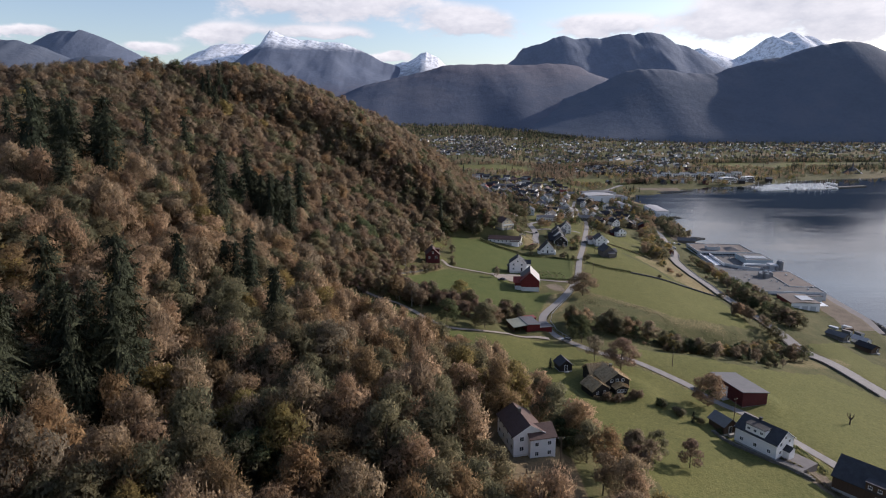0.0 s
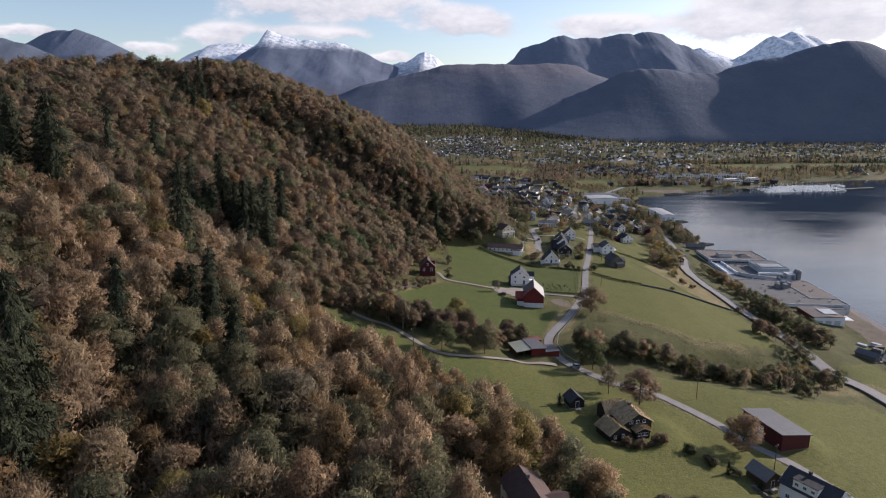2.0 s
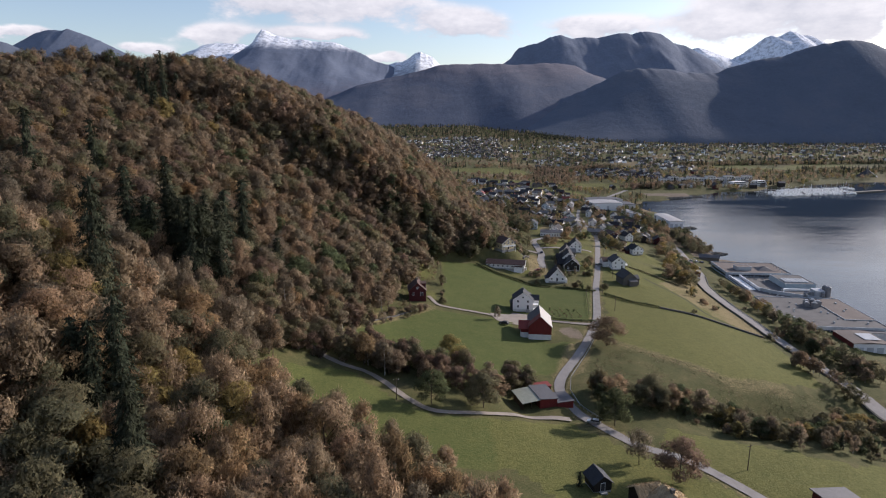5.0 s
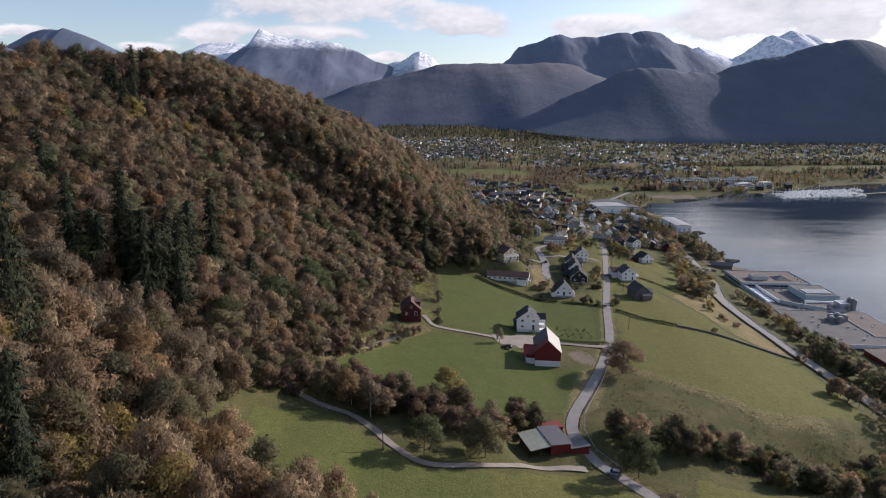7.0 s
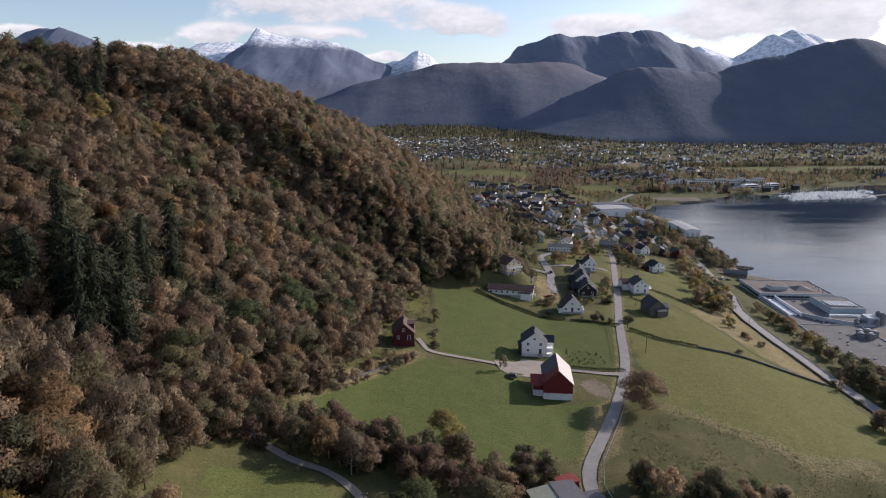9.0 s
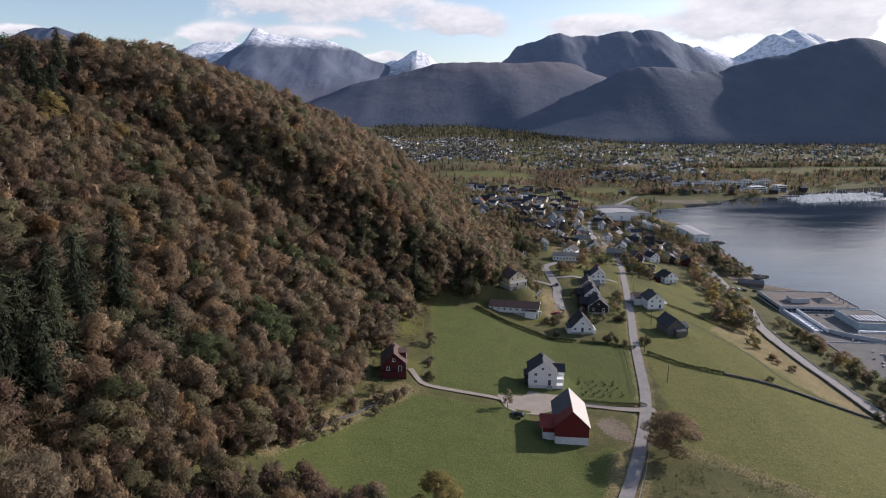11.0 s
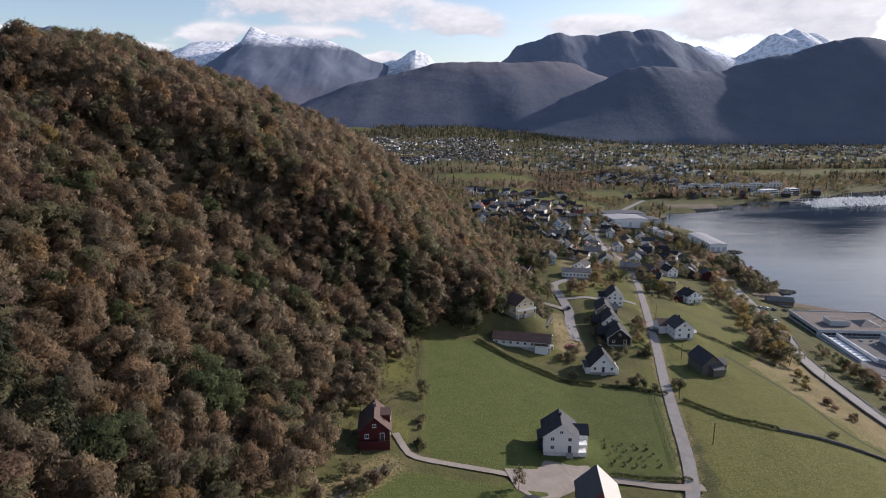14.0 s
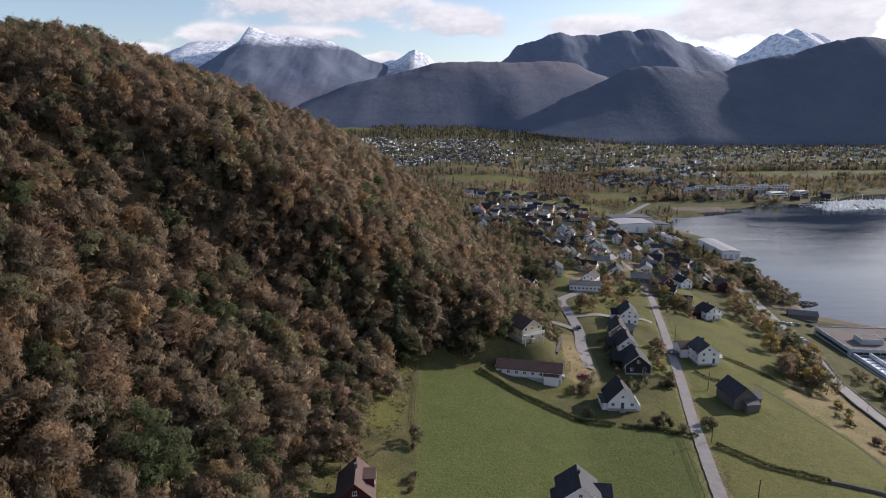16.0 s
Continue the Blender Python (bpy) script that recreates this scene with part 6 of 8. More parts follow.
part("skylight", Shape().add([(28, 125, 7.55), (40, 125, 7.55), (40, 137, 7.55), (28, 137, 7.55), (34, 131, 10.2)], [(0, 1, 4), (1, 2, 4), (2, 3, 4), (3, 0, 4), (3, 2, 1, 0)]), DARK_SHEET, b, "dark pyramid skylight")
for k in range(5):
    part("chimney_pipe", Shape().tube((43 + k, 120 + 7 * k, 7.5), (43 + k, 120 + 7 * k, 9.6), 0.3, 0.3, 8), STEEL, b)
b = flat_block(factory, "blue_hall", 30, 84, 51, 110, 8.6, BLUE_PANEL, FELT, "pale blue process hall", 0.4)
for k in range(7):
    part("roof_vent", Shape().box(32 + k * 2.4, 88, 8.7, 33.6 + k * 2.4, 98, 9.4), PANEL, b)
b = part("process_tower", Shape().box(40, 62, 4, 46, 70, 10), PANEL, factory)
part("duct", Shape().box(38, 64, 4, 40, 67, 8.6), STEEL, b)
for k, (x, y, r, h) in enumerate(((48.2, 63, 1.8, 12.5), (48.4, 67.6, 1.8, 12.0), (44, 60.6, 1.2, 9.0), (36, 66, 1.6, 7.6), (34, 62.4, 1.4, 7.2))):
    t = part("silo", Shape().tube((x, y, 0), (x, y, h), r, r, 14), PLANT_GREY, factory, "grey steel silo")
    part("cap", Shape().tube((x, y, h), (x, y, h + 0.8), r, 0.3, 14), PLANT_GREY, t)
part("pipe_bridge", Shape().box(24, 72.5, 7.0, 46, 73.7, 8.2).box(24.2, 72.6, 4, 24.8, 73.6, 7.0), WHITE_PANEL, factory, "white pipe bridge")
for k, (x, y) in enumerate(((24, 40), (28, 38), (31.5, 41), (26, 44.5), (30, 45))):
    u = part("cooling_unit", Shape().box(x - 1.5, y - 1.4, 5.7, x + 1.5, y + 1.4, 8.4 + 0.4 * (k % 3)), PLANT_GREY, factory, "grey rooftop cooling unit")
    part("fan_cowl", Shape().tube((x, y, 8.4 + 0.4 * (k % 3)), (x, y, 9.0 + 0.4 * (k % 3)), 1.0, 1.0, 12), STEEL, u)
b = part("snow_white_yard_roof", Shape().box(-7.5, 42, 0, -0.1, 74, 1.6), WHITE_PANEL, factory, "low white canopy")

warehouse = thing("warehouse", "Grey-white warehouse with an awning on the quay", "warehouse", pose(235.5, 385, 3.45, 0, 0, -4))
part("wall", Shape().box(-9, -10, -0.4, 9, 10, 6.0), WHITE_PANEL, warehouse)
part("side_wall", Shape().box(-9.06, -9.9, 0.2, -9.0, 9.9, 5.8), RED_BOARDS, warehouse, "red side wall")
part("roof", Shape().extrude_y([(-9.4, 5.9), (9.4, 5.9), (9.4, 6.1), (0, 6.7), (-9.4, 6.1)], -10.4, 10.4), FELT_BROWN, warehouse)
part("roof_light", Shape().box(-1.0, -6, 6.75, 7.0, 4, 6.95), PANEL, warehouse, "pale roof light")
part("awning", Shape().box(9.06, -9.5, 3.9, 14.6, -1.5, 4.15), WHITE_PANEL, warehouse)
for k in range(3):
    part("gate", Shape().box(-7.2 + 5.2 * k, -10.12, 0, -3.8 + 5.2 * k, -10.0, 3.8), PANEL, warehouse, "roller gate")
low = thing("store", "Low dark-roofed store between warehouse and factory", "store", pose(245, 399, 3.45, 0, 0, -6))
part("wall", Shape().box(-9, -3, -0.4, 13, 3.5, 4.4), PANEL, low)
part("roof", Shape().box(-9.4, -3.4, 4.4, 13.4, 3.9, 4.65), DARK_SHEET, low)


for x, y, rz, w, l, eave, wall, roof, label in ((219, 318, 24, 5.5, 10, 2.6, GREY_BOARDS, DARK_SHEET, "Low grey boat shed with a dark roof by the shore"), (231, 316, 20, 5.0, 8, 2.6, WHITE, SHEET, "Small white shed with a pale roof by the shore"), (226, 304, 20, 6.0, 9, 2.8, BROWN_BOARDS, DARK_TILE, "Brown boathouse with a black roof by the shore")):
    house(x, y, rz, w, l, eave, 1.6, wall, roof, label, name="boathouse", rows=0, trim=False, chimney=False, windows="", category="boathouse", base=0.3)
rnd = random.Random(6)
for k in range(5):
    x, y = 224 + rnd.uniform(0, 20), 329 + rnd.uniform(0, 15)
    box = thing("container", ("Pale grey", "Dark grey", "Brown")[k % 3] + " steel storage container standing on the quay", "container", pose(x, y, 3.5 if inside(np.array([x]), np.array([y]), [(204, 402), (212, 366), (232, 338), (258, 334), (267, 360)])[0] else z_at(x, y), 0, 0, rnd.choice((10, 30, 95))), "containers on the quay")
    part("body", Shape().box(-1.2, -2.4, 0.0, 1.2, 2.4, 2.3), (PANEL, FELT, BROWN_BOARDS)[k % 3], box)
    part("door", Shape().box(-1.1, -2.46, 0.1, 1.1, -2.4, 2.2), PANEL, box)


def boulders(name, label, x, y, rx, ry, n, seed, big=1.6, turn=0.0):
    """A spit of broken rock at the water's edge."""
    rng = np.random.default_rng(seed)
    s = Shape()
    for k in range(n):
        a, r = rng.uniform(0, 6.28), rng.random() ** 0.5
        u, v = math.cos(a) * r * rx, math.sin(a) * r * ry
        px, py = x + u * math.cos(turn) - v * math.sin(turn), y + u * math.sin(turn) + v * math.cos(turn)
        z = 2.0 * (1 - r) - 0.3
        d = rng.uniform(0.5, 1.0) * big
        tilt = Euler(rng.uniform(0, 6, 3)).to_matrix()
        p = [tilt @ Vector((sx * d * rng.uniform(0.35, 0.6), sy * d * rng.uniform(0.35, 0.6), sz * d * rng.uniform(0.3, 0.5))) + Vector((px, py, z)) for sx in (-1, 1) for sy in (-1, 1) for sz in (-1, 1)]
        s.add(p, [(0, 1, 3, 2), (4, 6, 7, 5), (0, 4, 5, 1), (2, 3, 7, 6), (0, 2, 6, 4), (1, 5, 7, 3)])
    return tagged(new(name, s.mesh(name, STONE)), label, "rocks", kind="stuff")


boulders("rock_spit", "Grey boulders piled as a spit in the water", 266, 632, 14, 5, 260, 1, 1.8, 0.2)
boulders("rock_shore", "Grey boulders along the quay's edge", 268, 352, 4, 26, 220, 2, 1.6, -0.16)
boulders("rock_point", "Dark boulders off the storage hall", 298, 770, 9, 5, 120, 3, 1.8)

# storage halls further along the shore
for x, y, rz, w, l, h, label, m in ((279, 786, -2, 16, 56, 7, "Long white storage hall on the shore", WHITE_PANEL), (251, 828, 8, 10, 52, 5, "Long pale-roofed boat shed by the water", WHITE_PANEL), (228, 888, 6, 40, 34, 9, "Large white industrial hall near the shore", WHITE_PANEL), (262, 905, 6, 22, 26, 7, "White industrial hall with a grey roof", PANEL), (240, 935, 10, 48, 26, 8, "Grey industrial hall by the bay", PANEL)):
    hall = thing("storage_hall", label, "hall", pose(x, y, max(2.0, z_at(x, y)) + 0.3, 0, 0, rz))
    part("wall", Shape().box(-w / 2, -l / 2, -4, w / 2, l / 2, h), m, hall)
    part("roof", Shape().extrude_y([(-w / 2 - 0.3, h), (w / 2 + 0.3, h), (w / 2 + 0.3, h + 0.2), (0, h + 1.0), (-w / 2 - 0.3, h + 0.2)], -l / 2 - 0.3, l / 2 + 0.3), SHEET if m == WHITE_PANEL else DARK_SHEET, hall)
    for k in range(3):
        part("gate", Shape().box(-w / 3 + k * w / 3 - 1.6, -l / 2 - 0.08, -0.2, -w / 3 + k * w / 3 + 1.6, -l / 2, h * 0.6), PANEL, hall)

# ---- the town over the bay ----
def taken(x, y):
    """Whether water, road or open field lies here."""
    if float(height(x, y)) < 1.6:
        return True
    for cx, cy, rx, ry in FAR_FIELDS:
        if abs(x - cx + 0.3 * (y - cy)) < rx * 1.05 and abs(y - cy) < ry * 1.05:
            return True
    p, q = np.array([x]), np.array([y])
    return near_line(p, q, FARM_ROAD)[0] < 9 or near_line(p, q, MAIN_ROAD)[0] < 10


def town_kind(k):
    wall = (WHITE, WHITE, CREAM, WHITE, GREY_BOARDS, PALE_BLUE, BROWN_BOARDS, MAROON, WHITE, BLACK_BOARDS)[k]
    roof = (DARK_TILE, SLATE, BROWN_TILE, GREY_TILE, DARK_TILE, SLATE, DARK_TILE, DARK_TILE, RED_TILE, GREY_TILE)[k]
    word = ("White house with a black roof", "White house with a slate roof", "Cream house with a brown roof", "White house with a grey roof", "Grey house with a dark roof", "Pale blue house with a slate roof", "Brown house with a dark roof", "Dark red house with a dark roof", "White house with a red roof", "Black house with a grey roof")[k]
    return wall, roof, word


town_model = {}


def town_house(k, x, y, rz):
    m = pose(x, y, z_at(x, y), 0, 0, rz)
    if k in town_model:
        return copy_thing(town_model[k], m)
    wall, roof, word = town_kind(k)
    w, l, e, r = 8.0 + (k % 3) * 0.8, 10.5 + (k % 4), 4.6 + 0.6 * (k % 2), 2.4 + 0.4 * (k % 3)
    root = thing("town_house", word + " in the town", "house", m, "houses of the town")
    part("wall", gable_body(w, l, -3, e, r), wall, root)
    part("roof", gable_roof(w, l, e, r), roof, root)
    part("chimney", Shape().box(-0.4, 0.6, e + r - 0.6, 0.4, 1.4, e + r + 0.9), STONE, root)
    for u in (-2.2, 2.2):
        for z in (1.6, 4.0):
            part("window", Shape().box(u - 0.55, -l / 2 - 0.06, z - 0.6, u + 0.55, -l / 2 + 0.02, z + 0.6), GLASS, root)
    town_model[k] = root
    return root


def spread(rng, area, count, apart, spots):
    (x0, x1), (y0, y1) = area
    made, tries = 0, 0
    while made < count and tries < count * 40:
        tries += 1
        x, y = rng.uniform(x0, x1), rng.uniform(y0, y1)
        if taken(x, y) or any((x - a) ** 2 + (y - b) ** 2 < apart ** 2 for a, b in spots[-600:]):
            continue
        if waves(np.array(x), np.array(y), 55, 3.0) < -0.35:
            continue
        spots.append((x, y))
        made += 1


rng = np.random.default_rng(21)
spots = []
spread(rng, ((108, 222), (632, 880)), 62, 15, spots)
spread(rng, ((60, 200), (850, 1150)), 75, 15, spots)
spread(rng, ((300, 640), (1130, 1420)), 70, 19, spots)
near_spots = len(spots)
spread(rng, ((330, 470), (1280, 1470)), 45, 15, spots)
for k, (x, y) in enumerate(spots):
    lean = -20 if y < 1000 else 0
    town_house(int(rng.choice(10, p=[0.20, 0.12, 0.06, 0.08, 0.13, 0.05, 0.13, 0.09, 0.03, 0.11])), x, y, lean + rng.choice([0, 90]) + rng.uniform(-14, 14))
more = []
spread(rng, ((-260, 190), (1600, 2000)), 420, 12, more)
spread(rng, ((-340, 240), (2000, 2560)), 560, 13, more)
spread(rng, ((250, 1900), (1960, 2560)), 620, 15, more)
spread(rng, ((600, 1500), (1640, 1960)), 90, 18, more)
spread(rng, ((240, 620), (1440, 1900)), 150, 15, more)
verts, faces, index = [], [], []
for x, y in more:
    k, rz = int(rng.integers(0, 10)), rng.uniform(0, 3.14)
    w, l, e, r = rng.uniform(6.5, 9.5), rng.uniform(9, 15), rng.uniform(3.2, 5.4), rng.uniform(2.0, 3.2)
    z, c, s = z_at(x, y), math.cos(rz), math.sin(rz)
    n = len(verts)
    for px, py, pz in ((-w / 2, -l / 2, -3), (w / 2, -l / 2, -3), (w / 2, l / 2, -3), (-w / 2, l / 2, -3), (-w / 2, -l / 2, e), (w / 2, -l / 2, e), (w / 2, l / 2, e), (-w / 2, l / 2, e), (0, -l / 2, e + r), (0, l / 2, e + r)):
        verts.append((x + px * c - py * s, y + px * s + py * c, z + pz))
    faces += [(n, n + 1, n + 5, n + 4), (n + 1, n + 2, n + 6, n + 5), (n + 2, n + 3, n + 7, n + 6), (n + 3, n, n + 4, n + 7), (n + 4, n + 5, n + 8, n + 8), (n + 6, n + 7, n + 9, n + 9), (n + 5, n + 6, n + 9, n + 8), (n + 7, n + 4, n + 8, n + 9)]
    index += [(0, 3, 1, 3, 2, 0, 3, 3, 0, 3)[k]] * 6 + [4 + (0, 1, 0, 2, 0, 1, 0, 1, 0, 0)[k]] * 2
far_shape = Shape()
far_shape.v, far_shape.f = verts, [tuple(dict.fromkeys(f)) for f in faces]
far_mesh = far_shape.mesh("far_houses", WHITE, PALE_BLUE, CREAM, GREY_BOARDS, DARK_TILE, SLATE, GREY_TILE)
far_mesh.polygons.foreach_set("material_index", np.array(index, np.int32))
tagged(new("far_houses", far_mesh), "Small pale houses spread over the far valley", "houses", kind="stuff")


def flats(x, y, rz, n, label):
    """A row of stepped white apartment blocks."""
    for k in range(n):
        px, py = x + k * 19 * math.cos(radians(rz)), y + k * 19 * math.sin(radians(rz))
        h = 10 + 2.8 * (k % 2)
        root = thing("apartment_block", label, "apartments", pose(px, py, z_at(px, py), 0, 0, rz), "apartment blocks by the bay")
        part("wall", Shape().box(-8, -6, -3, 8, 6, h), RENDER, root)
        part("roof", Shape().box(-8.3, -6.3, h, 8.3, 6.3, h + 0.5), DARK_SHEET, root)
        for r in range(int(h / 2.8)):
            for c in (-5.2, 0, 5.2):
                part("window", Shape().box(c - 1.7, -6.08, 0.9 + 2.8 * r, c + 1.7, -5.95, 2.4 + 2.8 * r), GLASS, root)


flats(432, 1222, 8, 10, "White stepped apartment block with dark windows")
for x, y, w in ((548, 1172, 34), (596, 1188, 26)):
    root = thing("hotel", "White waterfront building with window bands", "building", pose(x, y, z_at(x, y), 0, 0, 14))
    for f in range(3):
        s = part("storey", Shape().box(-w / 2 + 2 * f, -7, -3 if f == 0 else 3.2 * f, w / 2 - 2 * f, 7, 3.2 * f + 3.2), RENDER, root)
        part("window", Shape().box(-w / 2 + 2 * f + 1, -7.1, 3.2 * f + 0.9, w / 2 - 2 * f - 1, -6.95, 3.2 * f + 2.5), GLASS, s)
church = thing("church", "Dark steep-roofed church with a bright metal face", "church", pose(905, 1345, z_at(905, 1345), 0, 0, 10) @ Matrix.Scale(0.6, 4))
part("roof", Shape().add([(-24, -22, 0), (24, -22, 0), (24, 22, 0), (-24, 22, 0), (3, 2, 26)], [(0, 1, 4), (1, 2, 4), (2, 3, 4), (3, 0, 4), (3, 2, 1, 0)]), SLATE, church)
part("spire", Shape().add([(0, -1, 20), (6, -1, 20), (6, 5, 20), (0, 5, 20), (3, 2, 44)], [(0, 1, 4), (1, 2, 4), (2, 3, 4), (3, 0, 4), (3, 2, 1, 0)]), DARK_SHEET, church)
part("glazed_face", Shape().add([(20, -22.6, 1), (24.6, -22.6, 1), (24.6, -8, 1), (6, -3, 22)], [(0, 1, 3), (1, 2, 3), (0, 3, 2, 1)]), WHITE_PANEL, church, "bright pale face")


def boat_mesh():
    s = Shape()
    s.add([(-1.3, -4, 0.9), (1.3, -4, 0.9), (1.5, 1.5, 1.1), (0, 4.6, 1.4), (-1.5, 1.5, 1.1), (-0.9, -3.8, -0.3), (0.9, -3.8, -0.3), (1.0, 1.2, -0.3), (0, 3.6, -0.2), (-1.0, 1.2, -0.3)], [(0, 1, 2, 3, 4), (5, 9, 8, 7, 6), (0, 5, 6, 1), (1, 6, 7, 2), (2, 7, 8, 3), (3, 8, 9, 4), (4, 9, 5, 0)])
    s.box(-0.9, -1.8, 1.0, 0.9, 1.4, 2.3)
    return s


hull = boat_mesh()
s = Shape()
rnd = random.Random(8)
for row in range(9):
    y0 = 1062 + row * 9.5
    for k in range(30):
        x = 560 + k * 5.2 + row * 2 + (0 if row < 6 else 30)
        y = y0 + (x - 560) * 0.20 + rnd.uniform(-1.5, 1.5)
        if rnd.random() < 0.12 or float(height(x, y)) > 0 or y > 1010 + (x - 430) * 0.75:
            continue
        c, q, d = (1 if rnd.random() < 0.5 else -1), rnd.uniform(0.7, 1.25), rnd.uniform(-0.1, 0.1)
        s.add([(x + vx * q * c, y + vy * q * c + vx * d, vz * q) for vx, vy, vz in hull.v], hull.f)
        if rnd.random() < 0.5:
            s.tube((x, y, 1.5 * q), (x, y, 9 * q), 0.16, 0.1, 4)
tagged(new("moored_boats", s.mesh("moored_boats", PAINT)), "White boats moored close together in the marina", "boats", kind="stuff")
for row in range(5):
    y0 = 1066 + row * 19
    ring = [(556, y0), (716, y0 + 32), (716, y0 + 34), (556, y0 + 2)]
    tagged(new("jetty", Shape().prism(ring, -0.5, 0.5).mesh("jetty", CONCRETE)), "Grey floating jetty between moored boats", "jetty", "jetties of the marina")
slab("breakwater", [(700, 1096), (790, 1128), (786, 1136), (696, 1104)], -3, 1.8, STONE, "Low stone breakwater", "breakwater")
boulders("rock_beach", "Dark boulders along the bay's beach", 385, 1038, 55, 5, 400, 5, 2.6, 0.35)


# ---- woods, hedges and single trees ----
near_wood, far_wood = plant_woods()
merged("woods", "Dense autumn forest of brown birch and dark spruce", "forest", near_wood)
merged("woods", "Brown autumn forest covering the hill", "forest", far_wood)

rng = np.random.default_rng(77)
BROWNS, MIXED, DUSK = (RUST, GREY, WINE, RUST, OLIVE), (OLIVE, GREY, OLIVE, RUST, OCHRE, OLIVE, TAN, GREEN), (GREEN, OLIVE, GREY, OLIVE)

def clear_of_things(x, y, room=0.0):
    if any(math.hypot(x - a, y - b) < r + room for a, b, r in CLEAR):
        return False
    p, q = np.array([x]), np.array([y])
    return min(near_line(p, q, FARM_ROAD)[0] - 3.2, near_line(p, q, MAIN_ROAD)[0] - 5, near_line(p, q, LANE)[0] - 3.6, near_line(p, q, PATH)[0] - 2.0, near_line(p, q, TRACK)[0] - 2) > room


garden_trees = []


def belt(line, count, half, tall, palette, where, bushes=0.3, spruce=0.0):
    """Trees and bushes along a line of the plan, each a thing of its own."""
    pts = [Vector(p) for p in line]
    lens = [(b - a).length for a, b in zip(pts, pts[1:])]
    made = 0
    for tries in range(count * 4):
        if made == count:
            break
        d = rng.uniform(0, sum(lens))
        for a, b, n in zip(pts, pts[1:], lens):
            if d <= n:
                break
            d -= n
        p = a.lerp(b, min(1, d / n))
        side = Vector(((b - a).y, -(b - a).x)).normalized()
        q = p + side * rng.uniform(-1, 1) * half
        if not clear_of_things(q.x, q.y) or ((206 if q.y > 400 else 214) < q.x < 290 and 340 < q.y < 578):
            continue
        toss = rng.random()
        if q.y > 440:
            form = "spruce" if toss < spruce else "bush" if toss < spruce + bushes else "broad"
            tall_now = rng.uniform(1.6, 3.4) / 3 if form == "bush" else rng.uniform(*tall) / 11
            garden_trees.append((COARSE, form, int(rng.integers(0, 5)), q.x, q.y, z_at(q.x, q.y), rng.uniform(0, 6.28), tall_now, rng.uniform(0.85, 1.0), NEEDLE if form == "spruce" else int(rng.choice(palette))))
            made += 1
            continue
        if toss < spruce:
            one_tree("spruce", NEEDLE, q.x, q.y, rng.uniform(*tall) * 1.15, rng, where)
        elif toss < spruce + bushes:
            one_tree("bush", int(rng.choice(palette)), q.x, q.y, rng.uniform(1.6, 3.4), rng, where)
        else:
            c = int(rng.choice(palette))
            one_tree("bare" if c in (GREY, RUST) and rng.random() < 0.6 else "broad", c, q.x, q.y, rng.uniform(*tall), rng, where)
        made += 1


def single(form, colour, x, y, tall, where, spread=1.0):
    root = one_tree("full" if form == "broad" else form, colour, x, y, tall, rng, where)
    root.scale.x *= spread
    root.scale.y *= spread
    return root


belt([(-58, 266), (-30, 268), (-12, 269), (6, 264), (24, 266), (38, 270)], 125, 8, (6.0, 10.0), BROWNS, "along the gravel path", 0.25)
belt([(54, 269), (66, 267), (80, 265), (98, 262)], 34, 5, (5.5, 9.5), MIXED, "in the grassy gully", 0.35)
belt([(100, 258), (125, 260), (150, 267), (168, 280)], 105, 12, (5, 9.5), MIXED, "in the deep gully", 0.2)
belt([(112, 243), (130, 243), (150, 250)], 16, 4, (4, 7), DUSK, "at the gully's mouth", 0.5, 0.08)
belt([(166, 332), (172, 316), (178, 298)], 20, 4, (6.3, 8.8), (RUST, GREY, OLIVE), "on the bank over the shore road", 0.3)
belt([(176, 372), (174, 350)], 5, 2, (4.2, 6.1), DUSK, "on the bank over the shore road", 0.6)
belt([(200, 322), (197, 345), (196, 366), (198, 392)], 60, 7, (7.0, 10.8), (GREEN, OLIVE, OLIVE, GREY), "between the shore road and the quay", 0.2)
belt([(198, 392), (200, 430), (204, 470), (210, 500)], 46, 3.5, (4.9, 8.1), MIXED, "between the shore road and the factory", 0.3)
belt([(164, 400), (160, 420), (162, 446)], 12, 5, (2.5, 5.0), MIXED, "on the dry bank", 0.8)
belt([(186, 330), (183, 372), (184, 410), (187, 450)], 8, 9, (2.5, 4.0), MIXED, "beside the shore road", 0.7)
belt([(160, 452), (168, 466), (178, 484), (186, 498), (196, 520)], 40, 8, (7.0, 12.2), MIXED, "on the slope above the shore road", 0.2)
belt([(186, 520), (196, 560), (208, 600), (216, 640), (220, 690)], 40, 10, (7.0, 12.2), MIXED, "by the shore road", 0.15)
belt([(238, 610), (250, 640), (258, 680), (262, 720)], 40, 9, (7.0, 12.2), DUSK, "on the wooded shore", 0.1)
belt([(255, 760), (262, 800), (250, 850)], 26, 8, (7.0, 10.8), DUSK, "behind the storage halls", 0.1)
belt([(-36, 292), (-22, 306), (-12, 322), (-4, 336)], 36, 5, (3.5, 6.8), (RUST, WINE, OLIVE, GREY), "on the rocky bank under the hill", 0.8)
belt([(-46, 280), (-38, 290), (-26, 302)], 20, 4, (5.0, 9.0), BROWNS, "on the bank under the hill", 0.2)
belt([(5.5, 348), (6, 362), (6, 380)], 9, 0.9, (4.2, 6.1), (GREY, OLIVE, RUST), "along the field's edge", 0.7)
belt([(-14, 362), (-10, 380), (-8, 402), (0, 424)], 30, 6, (7.0, 12.2), BROWNS, "in the rough garden under the hill", 0.3)
